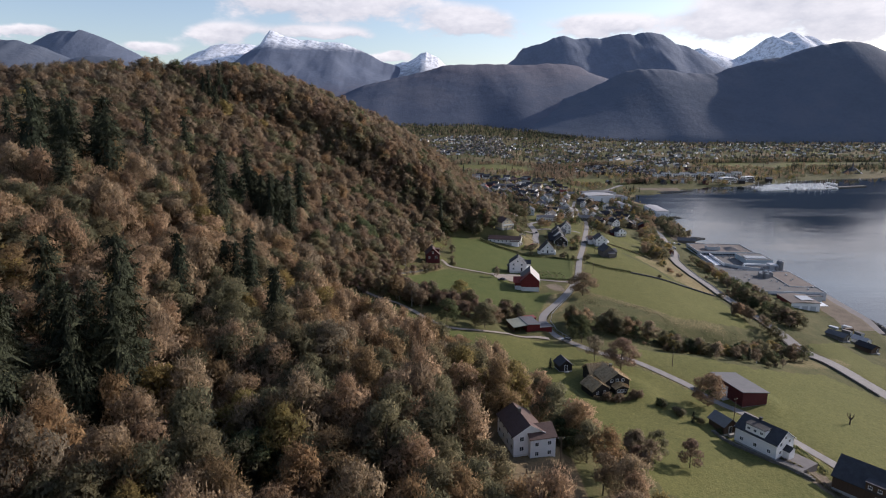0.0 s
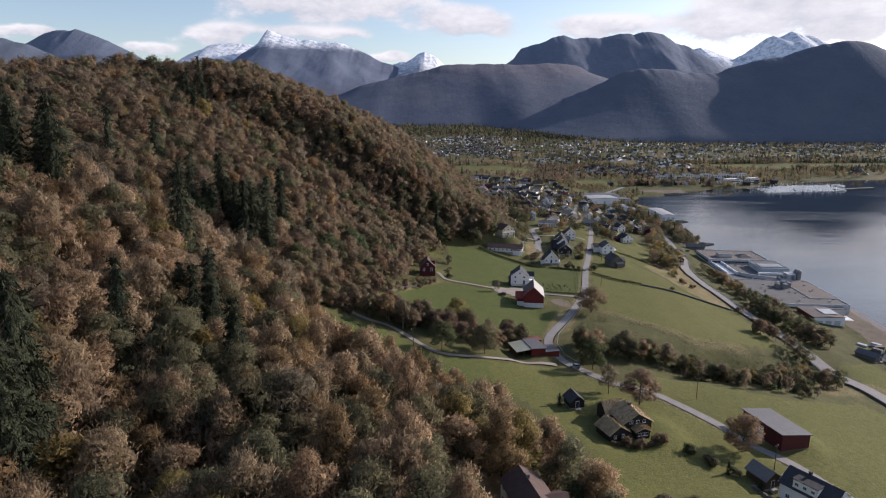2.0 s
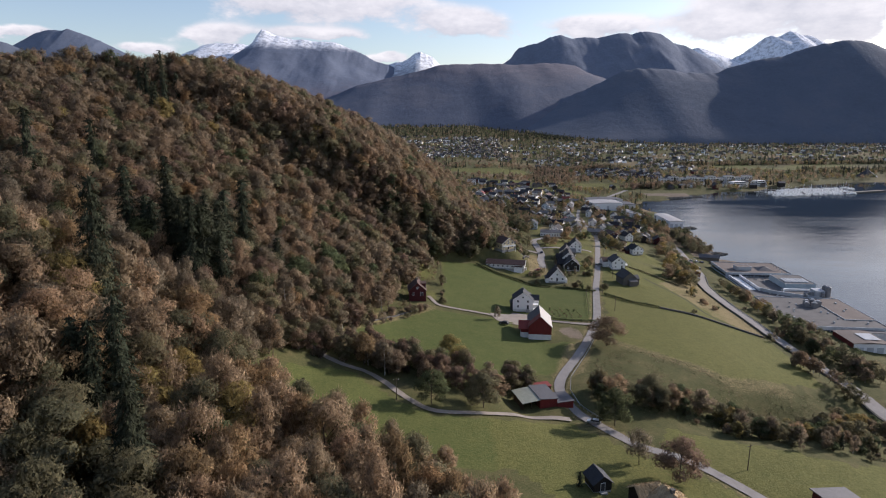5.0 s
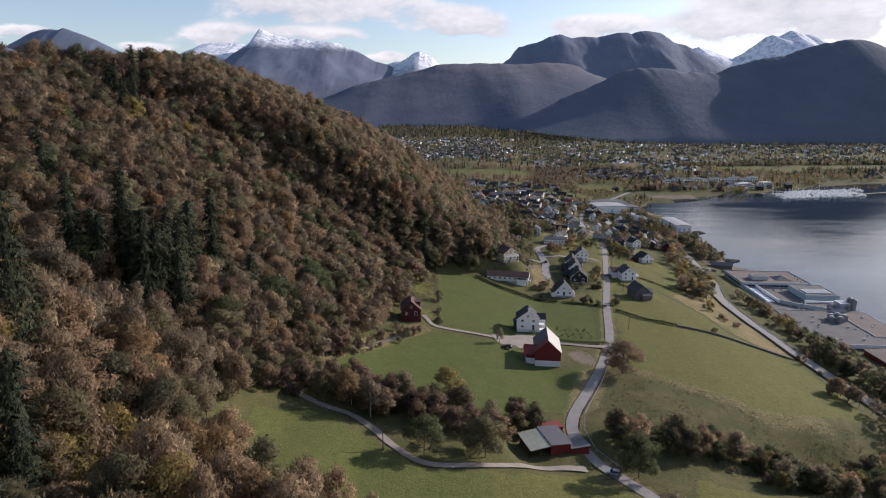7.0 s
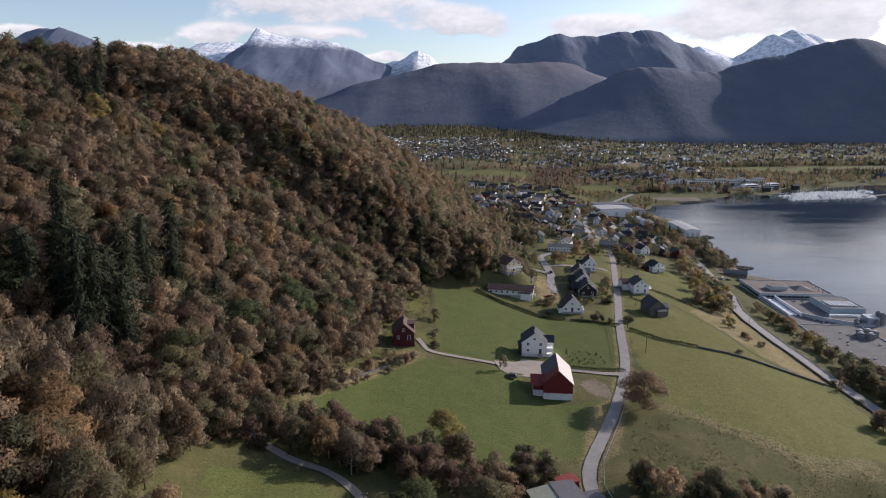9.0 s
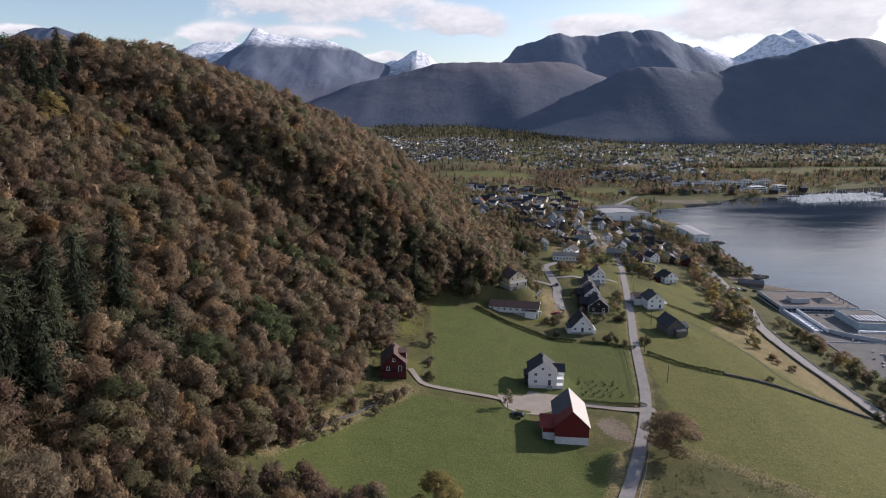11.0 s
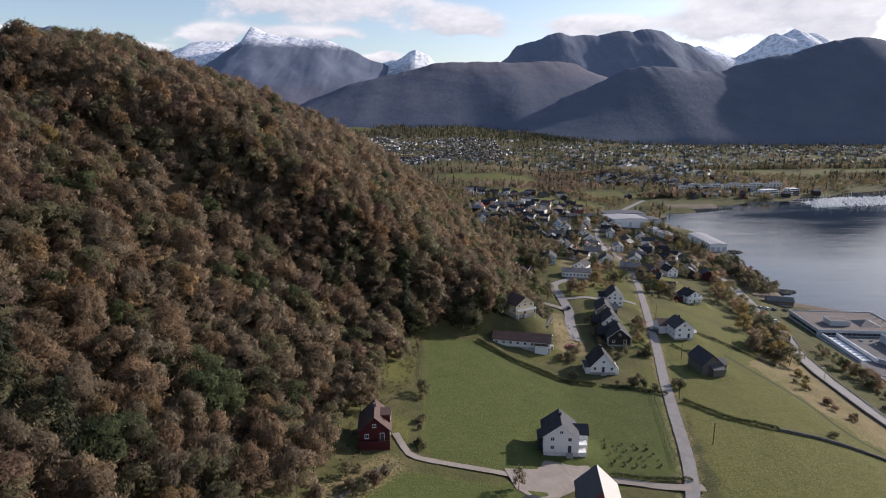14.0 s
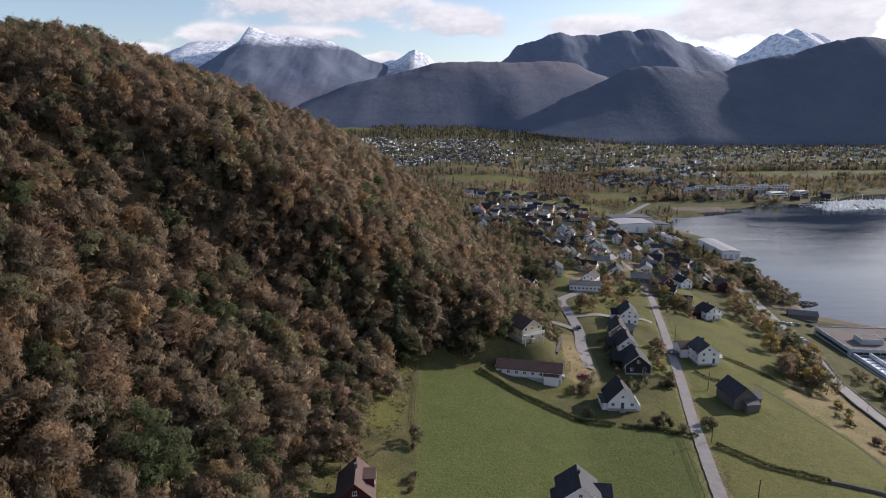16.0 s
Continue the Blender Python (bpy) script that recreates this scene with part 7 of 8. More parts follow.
belt([(14, 440), (30, 446), (38, 462)], 36, 6, (7.0, 12.2), DUSK, "behind the bungalow", 0.3)
belt([(40, 468), (56, 464), (60, 480), (66, 496)], 28, 5, (5.0, 9.1), DUSK, "round the hillside house", 0.5)
belt([(58, 410), (78, 406), (90, 402)], 10, 2, (2.8, 5.4), DUSK, "in the garden hedge", 0.8)
belt([(80, 436), (84, 456), (84, 478)], 14, 2.5, (2.8, 5.4), DUSK, "between the lane houses", 0.5)
belt([(99, 440), (102, 460), (108, 480)], 18, 2.2, (2.8, 6.8), MIXED, "in the gardens by the road", 0.5)
belt([(86, 520), (92, 534), (104, 540), (116, 536)], 14, 5, (5.6, 9.5), (RUST, ORANGE, OLIVE, GREY), "in the gardens over the lane", 0.4)
belt([(80, 428), (86, 438), (98, 436), (103, 428)], 22, 3.0, (2.2, 4.2), DUSK, "round the black house", 0.55)
belt([(58, 424), (66, 428), (68, 440)], 10, 2.0, (2.0, 4.0), DUSK, "behind the white gabled house", 0.5)
belt([(100, 404), (97, 410), (92, 404)], 8, 2.0, (2.0, 4.2), DUSK, "in the corner garden", 0.5)
belt([(62, 500), (68, 545), (72, 575), (80, 610)], 46, 9, (7.0, 12.2), DUSK, "under the hill by the houses", 0.3)
belt([(140, 530), (148, 560), (140, 590), (150, 620)], 36, 9, (5.6, 9.5), MIXED, "in the gardens above the shore", 0.3)
belt([(120, 560), (116, 590), (122, 625)], 26, 8, (5.6, 9.5), MIXED, "in the gardens of the upper houses", 0.25)
belt([(70, 186), (78, 180), (84, 176)], 9, 2.5, (2.8, 4.7), DUSK, "in the rock garden", 0.8)
belt([(50, 187), (58, 185), (66, 188)], 6, 0.8, (2.2, 3.0), (RUST, GREY), "before the turf house", 1.0)
belt([(48, 140), (56, 150), (66, 140)], 9, 5, (5.6, 9.5), (OLIVE, GREY, WINE), "on the slope over the farm", 0.3)
belt([(30, 150), (32, 140), (30, 128)], 9, 2.5, (4.2, 8.1), DUSK, "round the white house", 0.5)
single("broad", RUST, 75.5, 315, 13, "beside the farm road", 1.25)
single("broad", GREEN, 60.5, 249.5, 13, "beside the road bend")
single("broad", GREEN, 1.6, 244.8, 12, "beside the gravel path")
single("broad", OLIVE, 18.2, 249, 12, "beside the gravel path")
single("broad", OCHRE, 8, 278, 11, "among the brown trees")
single("bare", GREY, 30.6, 335.5, 7, "at the farmyard")
single("broad", WINE, 67.5, 215, 13, "behind the turf house")
single("bare", GREY, 59.5, 223, 11, "behind the turf house")
single("broad", RUST, 90.5, 191, 12.5, "before the red barn")
single("broad", OCHRE, 172, 501, 10.5, "above the shore road")
single("broad", ORANGE, 104, 545, 9, "in a garden")
single("spruce", NEEDLE, 39.6, 209, 4.5, "beside the black storehouse")
single("spruce", NEEDLE, 79.5, 176.5, 4, "beside the brown shed")
single("bare", GREY, -14, 260, 12, "at the meadow's edge")
single("bare", ORANGE, -21, 262.5, 12, "at the meadow's edge")
single("bush", OLIVE, 141, 381, 2.6, "on the field wall")
single("bush", GREEN, 85.5, 171.5, 2.4, "beside the brown shed")

merged("garden_trees", "Autumn trees and bushes in the gardens of the town", "trees", garden_trees)

# the kitchen garden on the field below the farmhouse
beds = []
for k in range(26):
    x, y = 59.5 + 3.2 * (k % 5) + rng.uniform(-0.9, 0.9), 351.5 + 2.9 * (k // 5) + rng.uniform(-0.9, 0.9)
    beds.append((MID, "bush", k, x, y, z_at(x, y), rng.uniform(0, 6.28), rng.uniform(0.14, 0.36), rng.uniform(0.8, 1.2), int(rng.choice((GREEN, OLIVE, GREY)))))
merged("garden_plants", "Low green and brown rows of garden shrubs", "shrubs", beds)

# a dead tree standing alone on the shore field
def dead_tree(x, y):
    r = np.random.default_rng(3)
    root = thing("dead_tree", "Bare dead tree with broken limbs on the grass", "tree", pose(x, y, z_at(x, y)))
    part("trunk", Shape().tube((0, 0, -0.4), (0.1, 0, 2.2), 0.28, 0.2, 7), LEAF[BARK], root)
    for k in range(5):
        ang, low = k * 1.26 + r.uniform(-0.3, 0.3), 1.5 + 0.14 * k
        mid = (math.cos(ang) * 0.8, math.sin(ang) * 0.8, low + 1.2)
        tip = (math.cos(ang) * r.uniform(1.0, 1.5), math.sin(ang) * r.uniform(1.0, 1.5), low + r.uniform(2.2, 3.4))
        twig = (mid[0] * 1.7, mid[1] * 1.7, mid[2] + 0.7)
        part("limb", Shape().tube((0.07, 0, low), mid, 0.15, 0.11, 5).tube(mid, tip, 0.11, 0.04, 5).tube(mid, twig, 0.07, 0.02, 4), LEAF[BARK], root)


dead_tree(144.7, 197.2)

# far woods: the plain, the gardens of the town, the foot of the mountains
rng = np.random.default_rng(9)
far_trees = []


def clump(x0, x1, y0, y1, n, palette, spruce=0.15, gap=0.0, shapes=DOT, size=(0.65, 1.15)):
    for k in range(n):
        x, y = rng.uniform(x0, x1), rng.uniform(y0, y1)
        if taken(x, y) or taken(x, y + (40 if y > 1200 else 18)) or float(waves(np.array(x), np.array(y), 38, 1.9)) < gap:
            continue
        if any((x - a) ** 2 + (y - b) ** 2 < 60 for a, b in spots):
            continue
        s = rng.random() < spruce
        far_trees.append((shapes, "spruce" if s else "broad", int(rng.integers(0, 5)), x, y, z_at(x, y), rng.uniform(0, 6.28), rng.uniform(*size), rng.uniform(0.8, 1.1), NEEDLE if s else int(rng.choice(palette))))


def grove(line, half, n, palette, spruce=0.1):
    """A dense band of far trees along a line of the plan."""
    for (ax, ay), (bx, by) in zip(line, line[1:]):
        for k in range(n):
            t = rng.random()
            x, y = ax + (bx - ax) * t + rng.normal(0, 0.5) * half, ay + (by - ay) * t + rng.normal(0, 0.5) * half
            s = rng.random() < spruce
            far_trees.append((DOT, "spruce" if s else "broad", int(rng.integers(0, 5)), x, y, z_at(x, y), rng.uniform(0, 6.28), rng.uniform(0.8, 1.2), rng.uniform(0.85, 1.1), NEEDLE if s else int(rng.choice(palette))))


clump(48, 118, 600, 900, 330, MIXED, 0.1, -2, SPECK, (0.5, 0.9))
clump(100, 265, 620, 900, 760, MIXED, 0.1, -0.9, SPECK, (0.5, 0.9))
clump(20, 330, 880, 1180, 1500, MIXED, 0.12, -2, DOT, (0.45, 0.8))
clump(-330, 300, 1150, 1500, 1500, BROWNS, 0.2, -0.5)
grove([(216, 1200), (240, 1300), (266, 1470)], 30, 300, (RUST, GREY, WINE))
grove([(330, 1135), (480, 1190)], 12, 120, BROWNS)
grove([(300, 1480), (420, 1530)], 22, 180, BROWNS)
grove([(380, 2730), (540, 2560)], 40, 420, DUSK, 0.8)
grove([(620, 1620), (900, 1640), (1250, 1660)], 24, 260, MIXED, 0.3)
grove([(900, 1440), (1150, 1470)], 20, 200, DUSK, 0.4)
clump(290, 900, 1120, 1560, 1900, MIXED, 0.15, -0.4)
clump(760, 1300, 1330, 1520, 420, MIXED, 0.3, -0.4)
clump(-450, 400, 1560, 2700, 2900, (RUST, OLIVE, GREEN, GREY, GREEN), 0.25, -0.6)
clump(300, 2100, 1560, 2680, 4700, (RUST, OLIVE, GREEN, GREY, GREEN), 0.3, -0.5)
clump(300, 2400, 2500, 2760, 1600, DUSK, 0.5, -2, DOT, (0.8, 1.3))
clump(-700, 700, 2560, 3100, 3000, DUSK, 0.5, -2, DOT, (0.9, 1.5))
merged("far_woods", "Autumn trees between the houses of the valley", "trees", far_trees)


# ---- walls, hedges, fences, poles, cars ----
def stone_wall(line, tall, thick, label, seed=1, name="stone_wall"):
    """A dry stone wall of uneven boulders along a line of the plan."""
    r = np.random.default_rng(seed)
    s = Shape()
    pts = [Vector(p) for p in line]
    for a, b in zip(pts, pts[1:]):
        n = max(1, int((b - a).length / 0.9))
        turn = math.atan2(b.y - a.y, b.x - a.x)
        for k in range(n):
            for row in range(2):
                p = a.lerp(b, (k + 0.5 * row + r.uniform(-0.1, 0.1)) / n)
                z = z_at(p.x, p.y) + tall * (0.25 + 0.5 * row)
                m = Matrix.Translation((p.x, p.y, z)) @ Matrix.Rotation(turn + r.uniform(-0.2, 0.2), 4, "Z")
                hx, hy, hz = 0.55 * r.uniform(0.85, 1.2), thick * r.uniform(0.4, 0.55), tall * r.uniform(0.3, 0.42)
                s.add([m @ Vector((sx * hx * r.uniform(0.8, 1), sy * hy * r.uniform(0.8, 1), sz * hz)) for sx in (-1, 1) for sy in (-1, 1) for sz in (-1, 1)], [(0, 1, 3, 2), (4, 6, 7, 5), (0, 4, 5, 1), (2, 3, 7, 6), (0, 2, 6, 4), (1, 5, 7, 3)])
    return tagged(new(name, s.mesh(name, STONE)), label, "wall", kind="structure")


def hedge(line, tall, wide, colour, label, seed=2):
    """A clipped or wild hedge: dense twigs and leaves along a line."""
    r = np.random.default_rng(seed)
    pts = [Vector(p) for p in line]
    lens = [(b - a).length for a, b in zip(pts, pts[1:])]
    n = int(sum(lens) * tall * wide * 60)
    c, d = np.empty((n, 3)), np.empty((n, 3))
    for k in range(n):
        s = r.uniform(0, sum(lens))
        for a, b, m in zip(pts, pts[1:], lens):
            if s <= m:
                break
            s -= m
        p = a.lerp(b, min(1, s / m))
        side = Vector(((b - a).y, -(b - a).x)).normalized()
        u, v = r.uniform(-1, 1), r.random() ** 0.6
        hump = 0.75 + 0.25 * noise.noise((p.x * 0.5, p.y * 0.5, seed))
        q = p + side * u * wide / 2 * math.sqrt(1 - 0.5 * v * v)
        c[k] = (q.x, q.y, z_at(p.x, p.y) + v * tall * hump)
        d[k] = (side.x * u, side.y * u, 0.3 + v)
    d /= np.linalg.norm(d, axis=1)[:, None]
    v, nor = cards(r, c, d, n, 0.42, 0.34, 0.3)
    root = thing("hedge", label, "hedge", pose(pts[0].x, pts[0].y, z_at(pts[0].x, pts[0].y)))
    part("leaves", soft_mesh("leaves", v - np.array(root.matrix_basis.translation), nor, [LEAF[colour]]), None, root)
    stems = Shape()
    for k in range(int(sum(lens) / 1.5)):
        s, m0 = k * 1.5, None
        for a, b, m in zip(pts, pts[1:], lens):
            if s <= m:
                break
            s -= m
        p = a.lerp(b, min(1, s / m))
        o = root.matrix_basis.translation
        stems.tube((p.x - o.x, p.y - o.y, z_at(p.x, p.y) - o.z - 0.2), (p.x - o.x, p.y - o.y, z_at(p.x, p.y) - o.z + tall * 0.7), 0.05, 0.02, 4)
    tagged(part("stems", stems, LEAF[BARK], root), kind="stuff")
    return root


hedge([(95.5, 394), (106, 384.4), (121.6, 379.4)], 1.5, 1.3, GREEN, "Dark ragged hedge on a wall between two fields", 3)
stone_wall([(121.6, 379.4), (133.5, 377.8), (147.6, 373.3), (160, 368), (170, 364)], 0.8, 0.9, "Low grey field wall overgrown with grass", 4)
hedge([(147, 373.4), (160, 368.4), (171, 364)], 0.7, 1.2, OLIVE, "Low wild hedge along a field wall", 5)
hedge([(27, 431.5), (40, 417.5), (56, 405.6), (68, 403.6)], 1.5, 1.6, GREEN, "Dark hedge at the upper edge of the field", 6)
hedge([(70, 403.4), (82, 401), (92, 398)], 1.2, 1.4, GREEN, "Garden hedge below the white house", 7)
hedge([(57, 347.5), (68, 345.8), (79, 346.2)], 1.1, 1.2, GREEN, "Clipped green hedge along the farm drive", 9)
hedge([(50, 186.2), (56, 185), (62, 186), (67, 189)], 1.3, 1.6, RUST, "Rust-brown clipped hedge before the turf house", 10)
hedge([(114, 452.5), (116, 447), (122, 444)], 0.9, 1.1, GREEN, "Low dark hedge beside the road", 11)
hedge([(126, 480), (140, 470), (150, 456), (158, 446)], 1.3, 1.3, OLIVE, "Wild hedge down the slope", 12)
hedge([(98, 160), (104, 153), (109, 147)], 0.9, 1.0, OLIVE, "Low garden hedge by the farmhouse terrace", 13)
hedge([(104, 169), (111, 157)], 1.2, 1.1, GREEN, "Dark hedge between the farmhouse and the road", 14)
stone_wall([(84, 172), (90, 165), (95, 158), (103, 150)], 0.8, 0.9, "Low stone terrace wall below the farmhouse", 15)
stone_wall([(-34, 293), (-22, 307), (-12, 322), (-3, 336)], 0.5, 0.7, "Tumbled stones on the bank under the hill", 16, "stone_bank")
stone_wall([(183.5, 236), (181.5, 265), (178.6, 304), (174, 372), (173.8, 412), (176.8, 448), (183, 478), (196, 512)], 0.8, 0.5, "Dark stone retaining wall along the shore road", 18)
stone_wall([(58, 448), (62, 462), (66, 478)], 0.8, 1.2, "Stone bank under the hillside house", 17, "stone_bank")


def fence(line, gap, label, wood=True):
    """Posts with two rails."""
    pts = [Vector(p) for p in line]
    o = Vector((pts[0].x, pts[0].y, z_at(pts[0].x, pts[0].y)))
    root = thing("fence", label, "fence", Matrix.Translation(o))
    mat = POLE_WOOD if wood else STEEL
    post = Shape().box(-0.06, -0.06, -0.4, 0.06, 0.06, 1.1).mesh("post", mat)
    for a, b in zip(pts, pts[1:]):
        n = max(1, round((b - a).length / gap))
        for k in range(n):
            p, q = a.lerp(b, k / n), a.lerp(b, (k + 1) / n)
            u = Vector((p.x, p.y, z_at(p.x, p.y))) - o
            v = Vector((q.x, q.y, z_at(q.x, q.y))) - o
            part("post", post, None, root, at=Matrix.Translation(u))
            for h in (0.55, 0.95):
                part("rail", Shape().tube(u + Vector((0, 0, h)), v + Vector((0, 0, h)), 0.045, 0.045, 4), mat, root)
    return root


fence([(5.2, 384), (5.0, 400), (5.2, 428)], 4, "Weathered wooden fence at the field's edge")
fence([(86.5, 398), (82, 375), (77, 352)], 4, "Wooden post fence along the farm road")
fence([(124, 379), (135, 377.6), (147, 373.6)], 4, "Thin wooden fence between two fields")


def guard_rail(line, label):
    pts = [Vector(p) for p in line]
    o = Vector((pts[0].x, pts[0].y, z_at(pts[0].x, pts[0].y)))
    root = thing("guard_rail", label, "guard rail", Matrix.Translation(o))
    post = Shape().box(-0.06, -0.06, -0.5, 0.06, 0.06, 0.75).mesh("post", STEEL)
    beam = Shape()
    for a, b in zip(pts, pts[1:]):
        n = max(1, round((b - a).length / 2.0))
        for k in range(n):
            p, q = a.lerp(b, k / n), a.lerp(b, (k + 1) / n)
            u, v = Vector((p.x, p.y, z_at(p.x, p.y) + 0.1)) - o, Vector((q.x, q.y, z_at(q.x, q.y) + 0.1)) - o
            part("post", post, None, root, at=Matrix.Translation(u))
            s = Vector((v.y - u.y, u.x - v.x, 0)).normalized() * 0.05
            low, up = Vector((0, 0, 0.42)), Vector((0, 0, 0.76))
            beam.add([u - s + low, v - s + low, v - s + up, u - s + up, u + s + low, v + s + low, v + s + up, u + s + up], [(0, 1, 2, 3), (7, 6, 5, 4), (0, 4, 5, 1), (3, 2, 6, 7)])
    part("beam", beam, STEEL, root, "grey steel beam")
    return root


guard_rail([(73.4, 325), (64.2, 304), (53, 281), (50.6, 271), (52, 262.5), (58, 251.5)], "Grey steel guard rail round the road bend")
guard_rail([(181.5, 378), (181.6, 412), (185, 446), (190.5, 474), (203, 508)], "Steel guard rail along the shore road")


def utility_pole(x, y, tall, turn, label):
    root = thing("utility_pole", label, "pole", pose(x, y, z_at(x, y), 0, 0, turn), "utility poles")
    part("pole", Shape().tube((0, 0, -0.8), (0, 0, tall), 0.15, 0.10, 8), POLE_WOOD, root)
    part("crossarm", Shape().box(-0.9, -0.06, tall - 0.6, 0.9, 0.06, tall - 0.45), POLE_WOOD, root)
    for u in (-0.75, 0, 0.75):
        part("insulator", Shape().tube((u, 0, tall - 0.45), (u, 0, tall - 0.25), 0.05, 0.04, 6), PAINT, root)
    return root


for x, y, tall, turn in ((91, 225, 8, 20), (95.6, 182.5, 8, 30), (95.2, 396, 7.5, 70), (93.6, 366, 7, 75), (27.5, 128, 9, 10), (64, 262, 7.5, 40), (112, 436, 7.5, 70), (58, 470, 9, 30), (120, 488, 7.5, 70), (-9, 244, 7, 15)):
    utility_pole(x, y, tall, turn, "Brown wooden utility pole with a crossarm")


def street_light(x, y, turn):
    root = thing("street_lamp", "Grey steel street lamp beside the road", "street lamp", pose(x, y, z_at(x, y), 0, 0, turn), "street lamps")
    part("pole", Shape().tube((0, 0, -0.5), (0, 0, 6.5), 0.09, 0.06, 8).tube((0, 0, 6.5), (0, -1.3, 6.9), 0.05, 0.04, 6), STEEL, root)
    part("lamp_head", Shape().box(-0.14, -1.9, 6.84, 0.14, -1.2, 6.98), PANEL, root)


for x, y, turn in ((196, 505, 80), (176, 440, -90), (206, 540, 80), (130, 520, -70)):
    street_light(x, y, turn)


def car(x, y, rz, paint, label):
    root = thing("car", label, "car", pose(x, y, z_at(x, y) + 0.16, 0, 0, rz), "parked cars")
    ring = [(-2.15, 0.35), (2.15, 0.35), (2.2, 0.75), (1.25, 0.92), (-2.1, 0.95)]
    body = Shape()
    p = [(-0.86, a, b) for a, b in ring] + [(0.86, a, b) for a, b in ring]
    n = len(ring)
    body.add(p, [tuple(range(n)), tuple(range(2 * n - 1, n - 1, -1))] + [((i + 1) % n, i, n + i, n + (i + 1) % n) for i in range(n)])
    part("body", body, paint, root)
    cab = Shape().add([(-0.8, -1.9, 0.93), (0.8, -1.9, 0.93), (0.8, 1.1, 0.92), (-0.8, 1.1, 0.92), (-0.64, -1.5, 1.42), (0.64, -1.5, 1.42), (0.64, 0.4, 1.45), (-0.64, 0.4, 1.45)], [(0, 1, 5, 4), (1, 2, 6, 5), (2, 3, 7, 6), (3, 0, 4, 7), (4, 5, 6, 7)])
    part("glasshouse", cab, GLASS, root)
    part("roof", Shape().box(-0.65, -1.5, 1.42, 0.65, 0.4, 1.49), paint, root)
    for u in (-0.84, 0.84):
        for v in (-1.35, 1.35):
            w = part("wheel", Shape().tube((u - 0.1, v, 0.32), (u + 0.1, v, 0.32), 0.32, 0.32, 12), DARK_PAINT, root)
            part("rim", Shape().tube((u - 0.12, v, 0.32), (u + 0.12, v, 0.32), 0.18, 0.18, 10), STEEL, w)
    for u in (-0.6, 0.6):
        part("headlight", Shape().box(u - 0.18, 2.12, 0.58, u + 0.18, 2.2, 0.74), PAINT, root)
    return root


SILVER, WINE_RED, NAVY = plain("silver_car_paint", (0.45, 0.46, 0.47), 0.3, 0.05, 1.0, 0.6), plain("red_car_paint", (0.28, 0.02, 0.02), 0.3, 0.08, 1.0), plain("navy_car_paint", (0.02, 0.03, 0.06), 0.3, 0.1, 1.0)
for x, y, rz, paint, label in ((33.5, 331.5, 60, DARK_PAINT, "Black car parked behind the barn"), (77.6, 494.5, -5, NAVY, "Dark blue car parked on the lane"), (60, 476, 40, SILVER, "Silver car parked by the hillside house"), (112.6, 470.5, 80, DARK_PAINT, "Black car parked beside the white house"), (99.6, 487, -20, SILVER, "Silver car parked beside the lane houses"), (98.4, 505, -20, PAINT, "White car parked beside the lane houses"), (66, 437, 70, WINE_RED, "Red car parked by the bungalow"), (54, 250.6, 70, SILVER, "Silver car parked beside the shed")):
    car(x, y, rz, paint, label)
for k, (x, y) in enumerate(((207.8, 532), (208.2, 536), (208.7, 540), (209.2, 546), (209.8, 551), (216, 566), (221, 567), (226, 568), (236, 572))):
    car(x, y, 84 if k < 5 else 6, (SILVER, PAINT, NAVY, DARK_PAINT, WINE_RED)[k % 5], ("Silver", "White", "Dark blue", "Black", "Red")[k % 5] + " car in the factory car park")


# cart tracks and patches laid over the grass
strip("road_ruts", [(136, 448), (139.9, 434.6), (147, 411), (148.7, 392), (151, 383), (155, 377), (164, 364)], 1.2, plain("trodden_earth", (0.055, 0.058, 0.03), 0.95, 0.35, 0.8), "Dark wheel ruts across the dry slope", 0.06)
slab_ring = [(28, 344), (37, 346), (40, 352), (52, 350.5), (54, 345), (41, 336), (34, 333), (30, 336)]
yard_mesh = Shape().add([(x, y, z_at(x, y) + 0.14) for x, y in slab_ring], [tuple(range(len(slab_ring)))]).mesh("pavement_yard", GRAVEL)
tagged(new("pavement_yard", yard_mesh), "Gravel farmyard between barn and farmhouse", "yard", kind="structure")


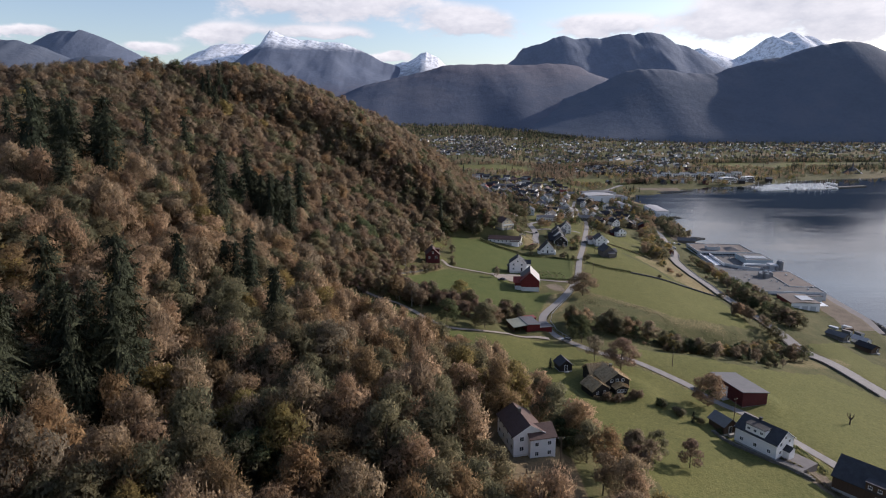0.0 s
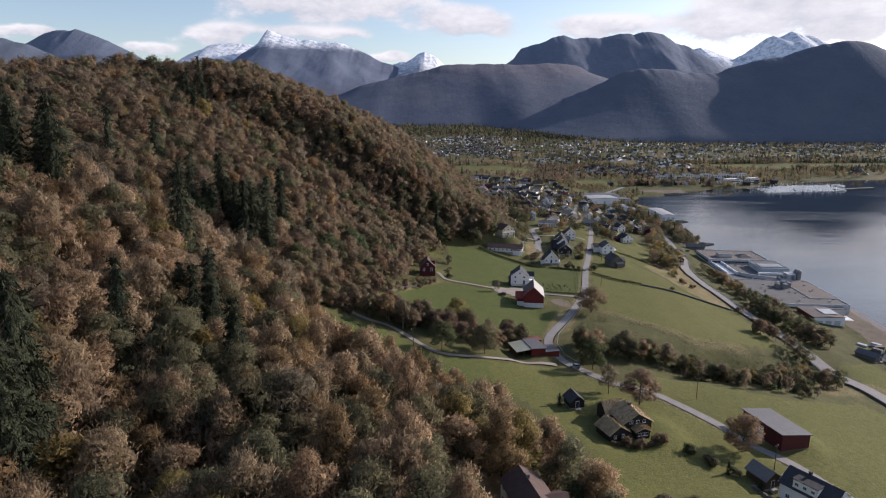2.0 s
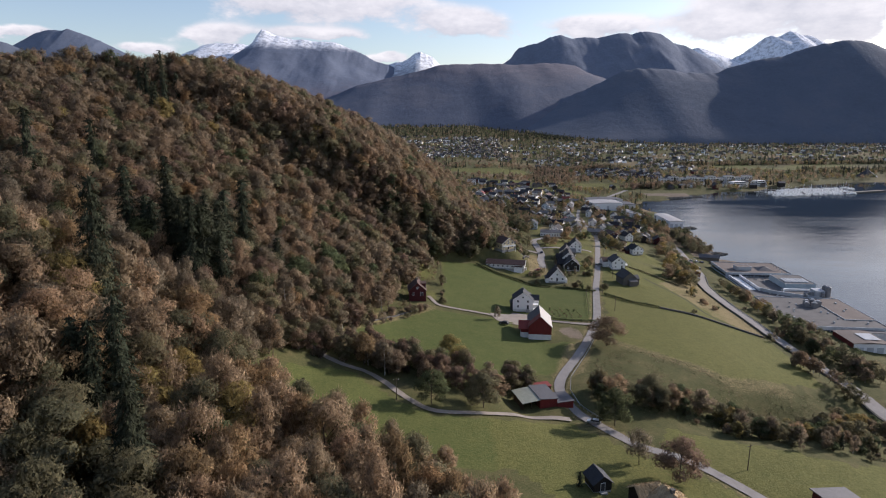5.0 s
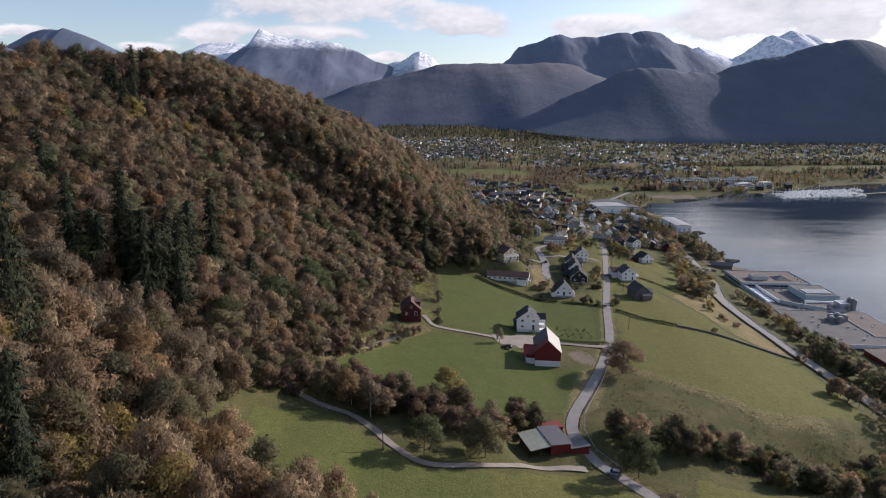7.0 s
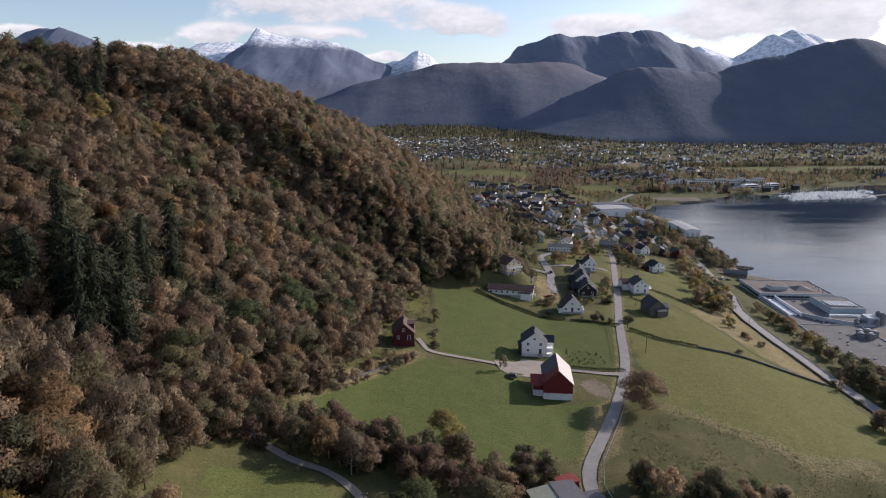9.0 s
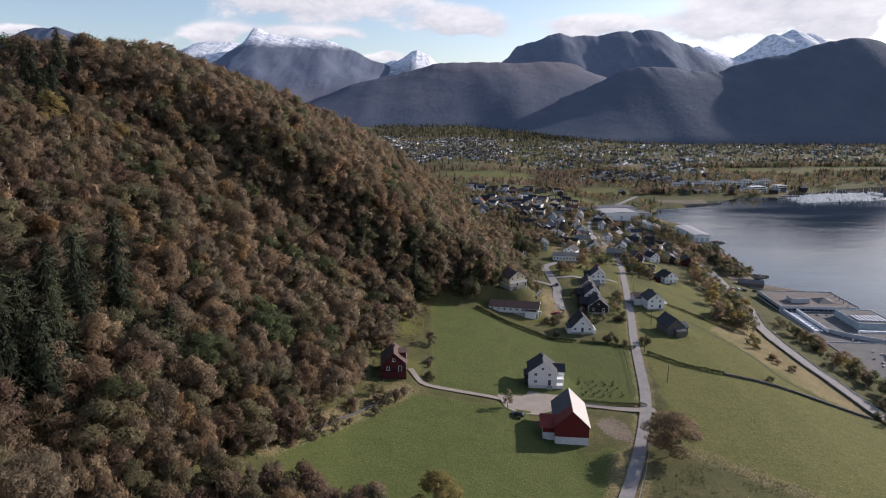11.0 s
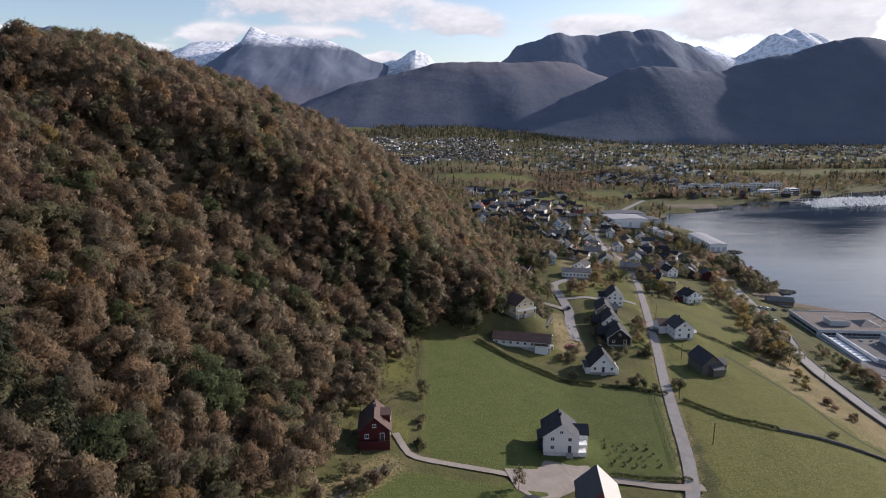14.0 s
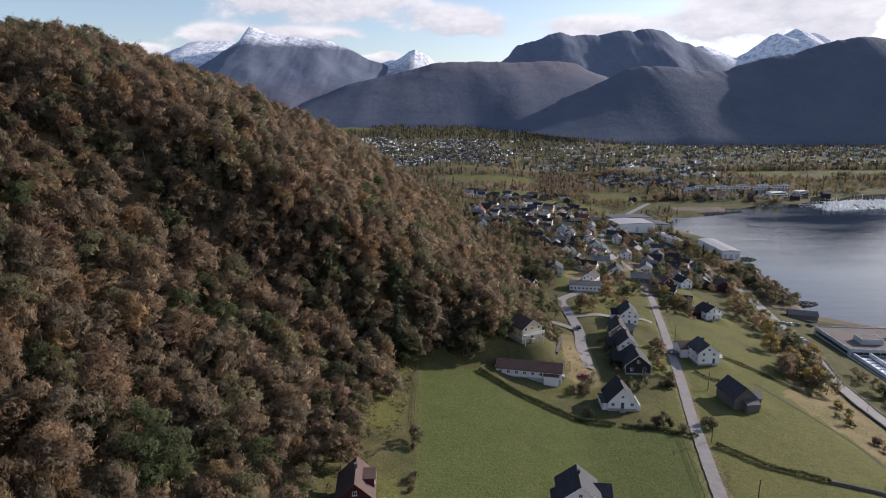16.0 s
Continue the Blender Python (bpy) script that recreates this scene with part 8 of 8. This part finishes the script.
def bench(x, y, rz):
    """A white plank bench."""
    root = thing("bench", "White wooden plank bench on the grass bank", "bench", pose(x, y, z_at(x, y), 0, 0, rz))
    part("seat", Shape().box(-1.5, -0.25, 0.42, 1.5, 0.25, 0.5), PAINT, root)
    part("backrest", Shape().box(-1.5, 0.28, 0.7, 1.5, 0.36, 1.05), PAINT, root)
    for u in (-1.3, 1.3):
        part("leg", Shape().box(u - 0.06, -0.2, -0.2, u + 0.06, 0.36, 0.42).box(u - 0.06, 0.26, 0.42, u + 0.06, 0.34, 1.0), PAINT, root)


bench(-38.5, 292.5, -15)


def tussocks(name, label, areas, per, colours, seed, tall=0.7):
    """Rough grass and low scrub in tufts, as one mesh."""
    r = np.random.default_rng(seed)
    verts, soft, index = [], [], []
    for ring in areas:
        xs, ys = [p[0] for p in ring], [p[1] for p in ring]
        n = int((max(xs) - min(xs)) * (max(ys) - min(ys)) * per)
        x, y = r.uniform(min(xs), max(xs), n), r.uniform(min(ys), max(ys), n)
        keep = inside(x, y, ring) & (fbm(x, y, 9, 3, seed) > -0.15)
        x, y = x[keep], y[keep]
        z = height(x, y)
        for colour in range(len(colours)):
            sel = np.arange(len(x)) % len(colours) == colour
            m = 5 * sel.sum()
            c = np.repeat(np.stack([x[sel], y[sel], z[sel] + 0.05], -1), 5, axis=0) + r.normal(0, 0.22, (m, 3)) * (1, 1, 0.3)
            d = r.normal(0, 0.5, (m, 3)) + (0, 0, 0.9)
            d /= np.linalg.norm(d, axis=1)[:, None]
            v, nrm = cards(r, c, d, m, tall, 0.3, 0.6)
            verts.append(v)
            soft.append(nrm)
            index.append(np.full(m, colours[colour]))
    return tagged(new(name, soft_mesh(name, np.concatenate(verts), np.concatenate(soft), LEAF, np.concatenate(index))), label, "grass", kind="stuff")


tussocks("rough_grass", "Rough tussocky grass and bracken on the banks", [[(56, 262), (64, 296), (80, 318), (104, 304), (118, 292), (143, 298), (165, 300), (176, 280), (168, 262), (130, 258), (90, 256)], [(-46, 270), (-36, 296), (-4, 340), (4, 340), (-10, 318), (-30, 290)], [(60, 436), (58, 480), (72, 480), (70, 440)]], 0.8, (OLIVE, GREY, GREEN, OLIVE), 31, 0.36)
tussocks("scrub", "Low brown scrub and bracken under the hill", [[(-26, 300), (-22, 345), (-14, 380), (-6, 425), (5, 430), (2, 384), (-8, 360), (-10, 330)]], 0.7, (RUST, OLIVE, GREY, OLIVE), 32, 0.7)
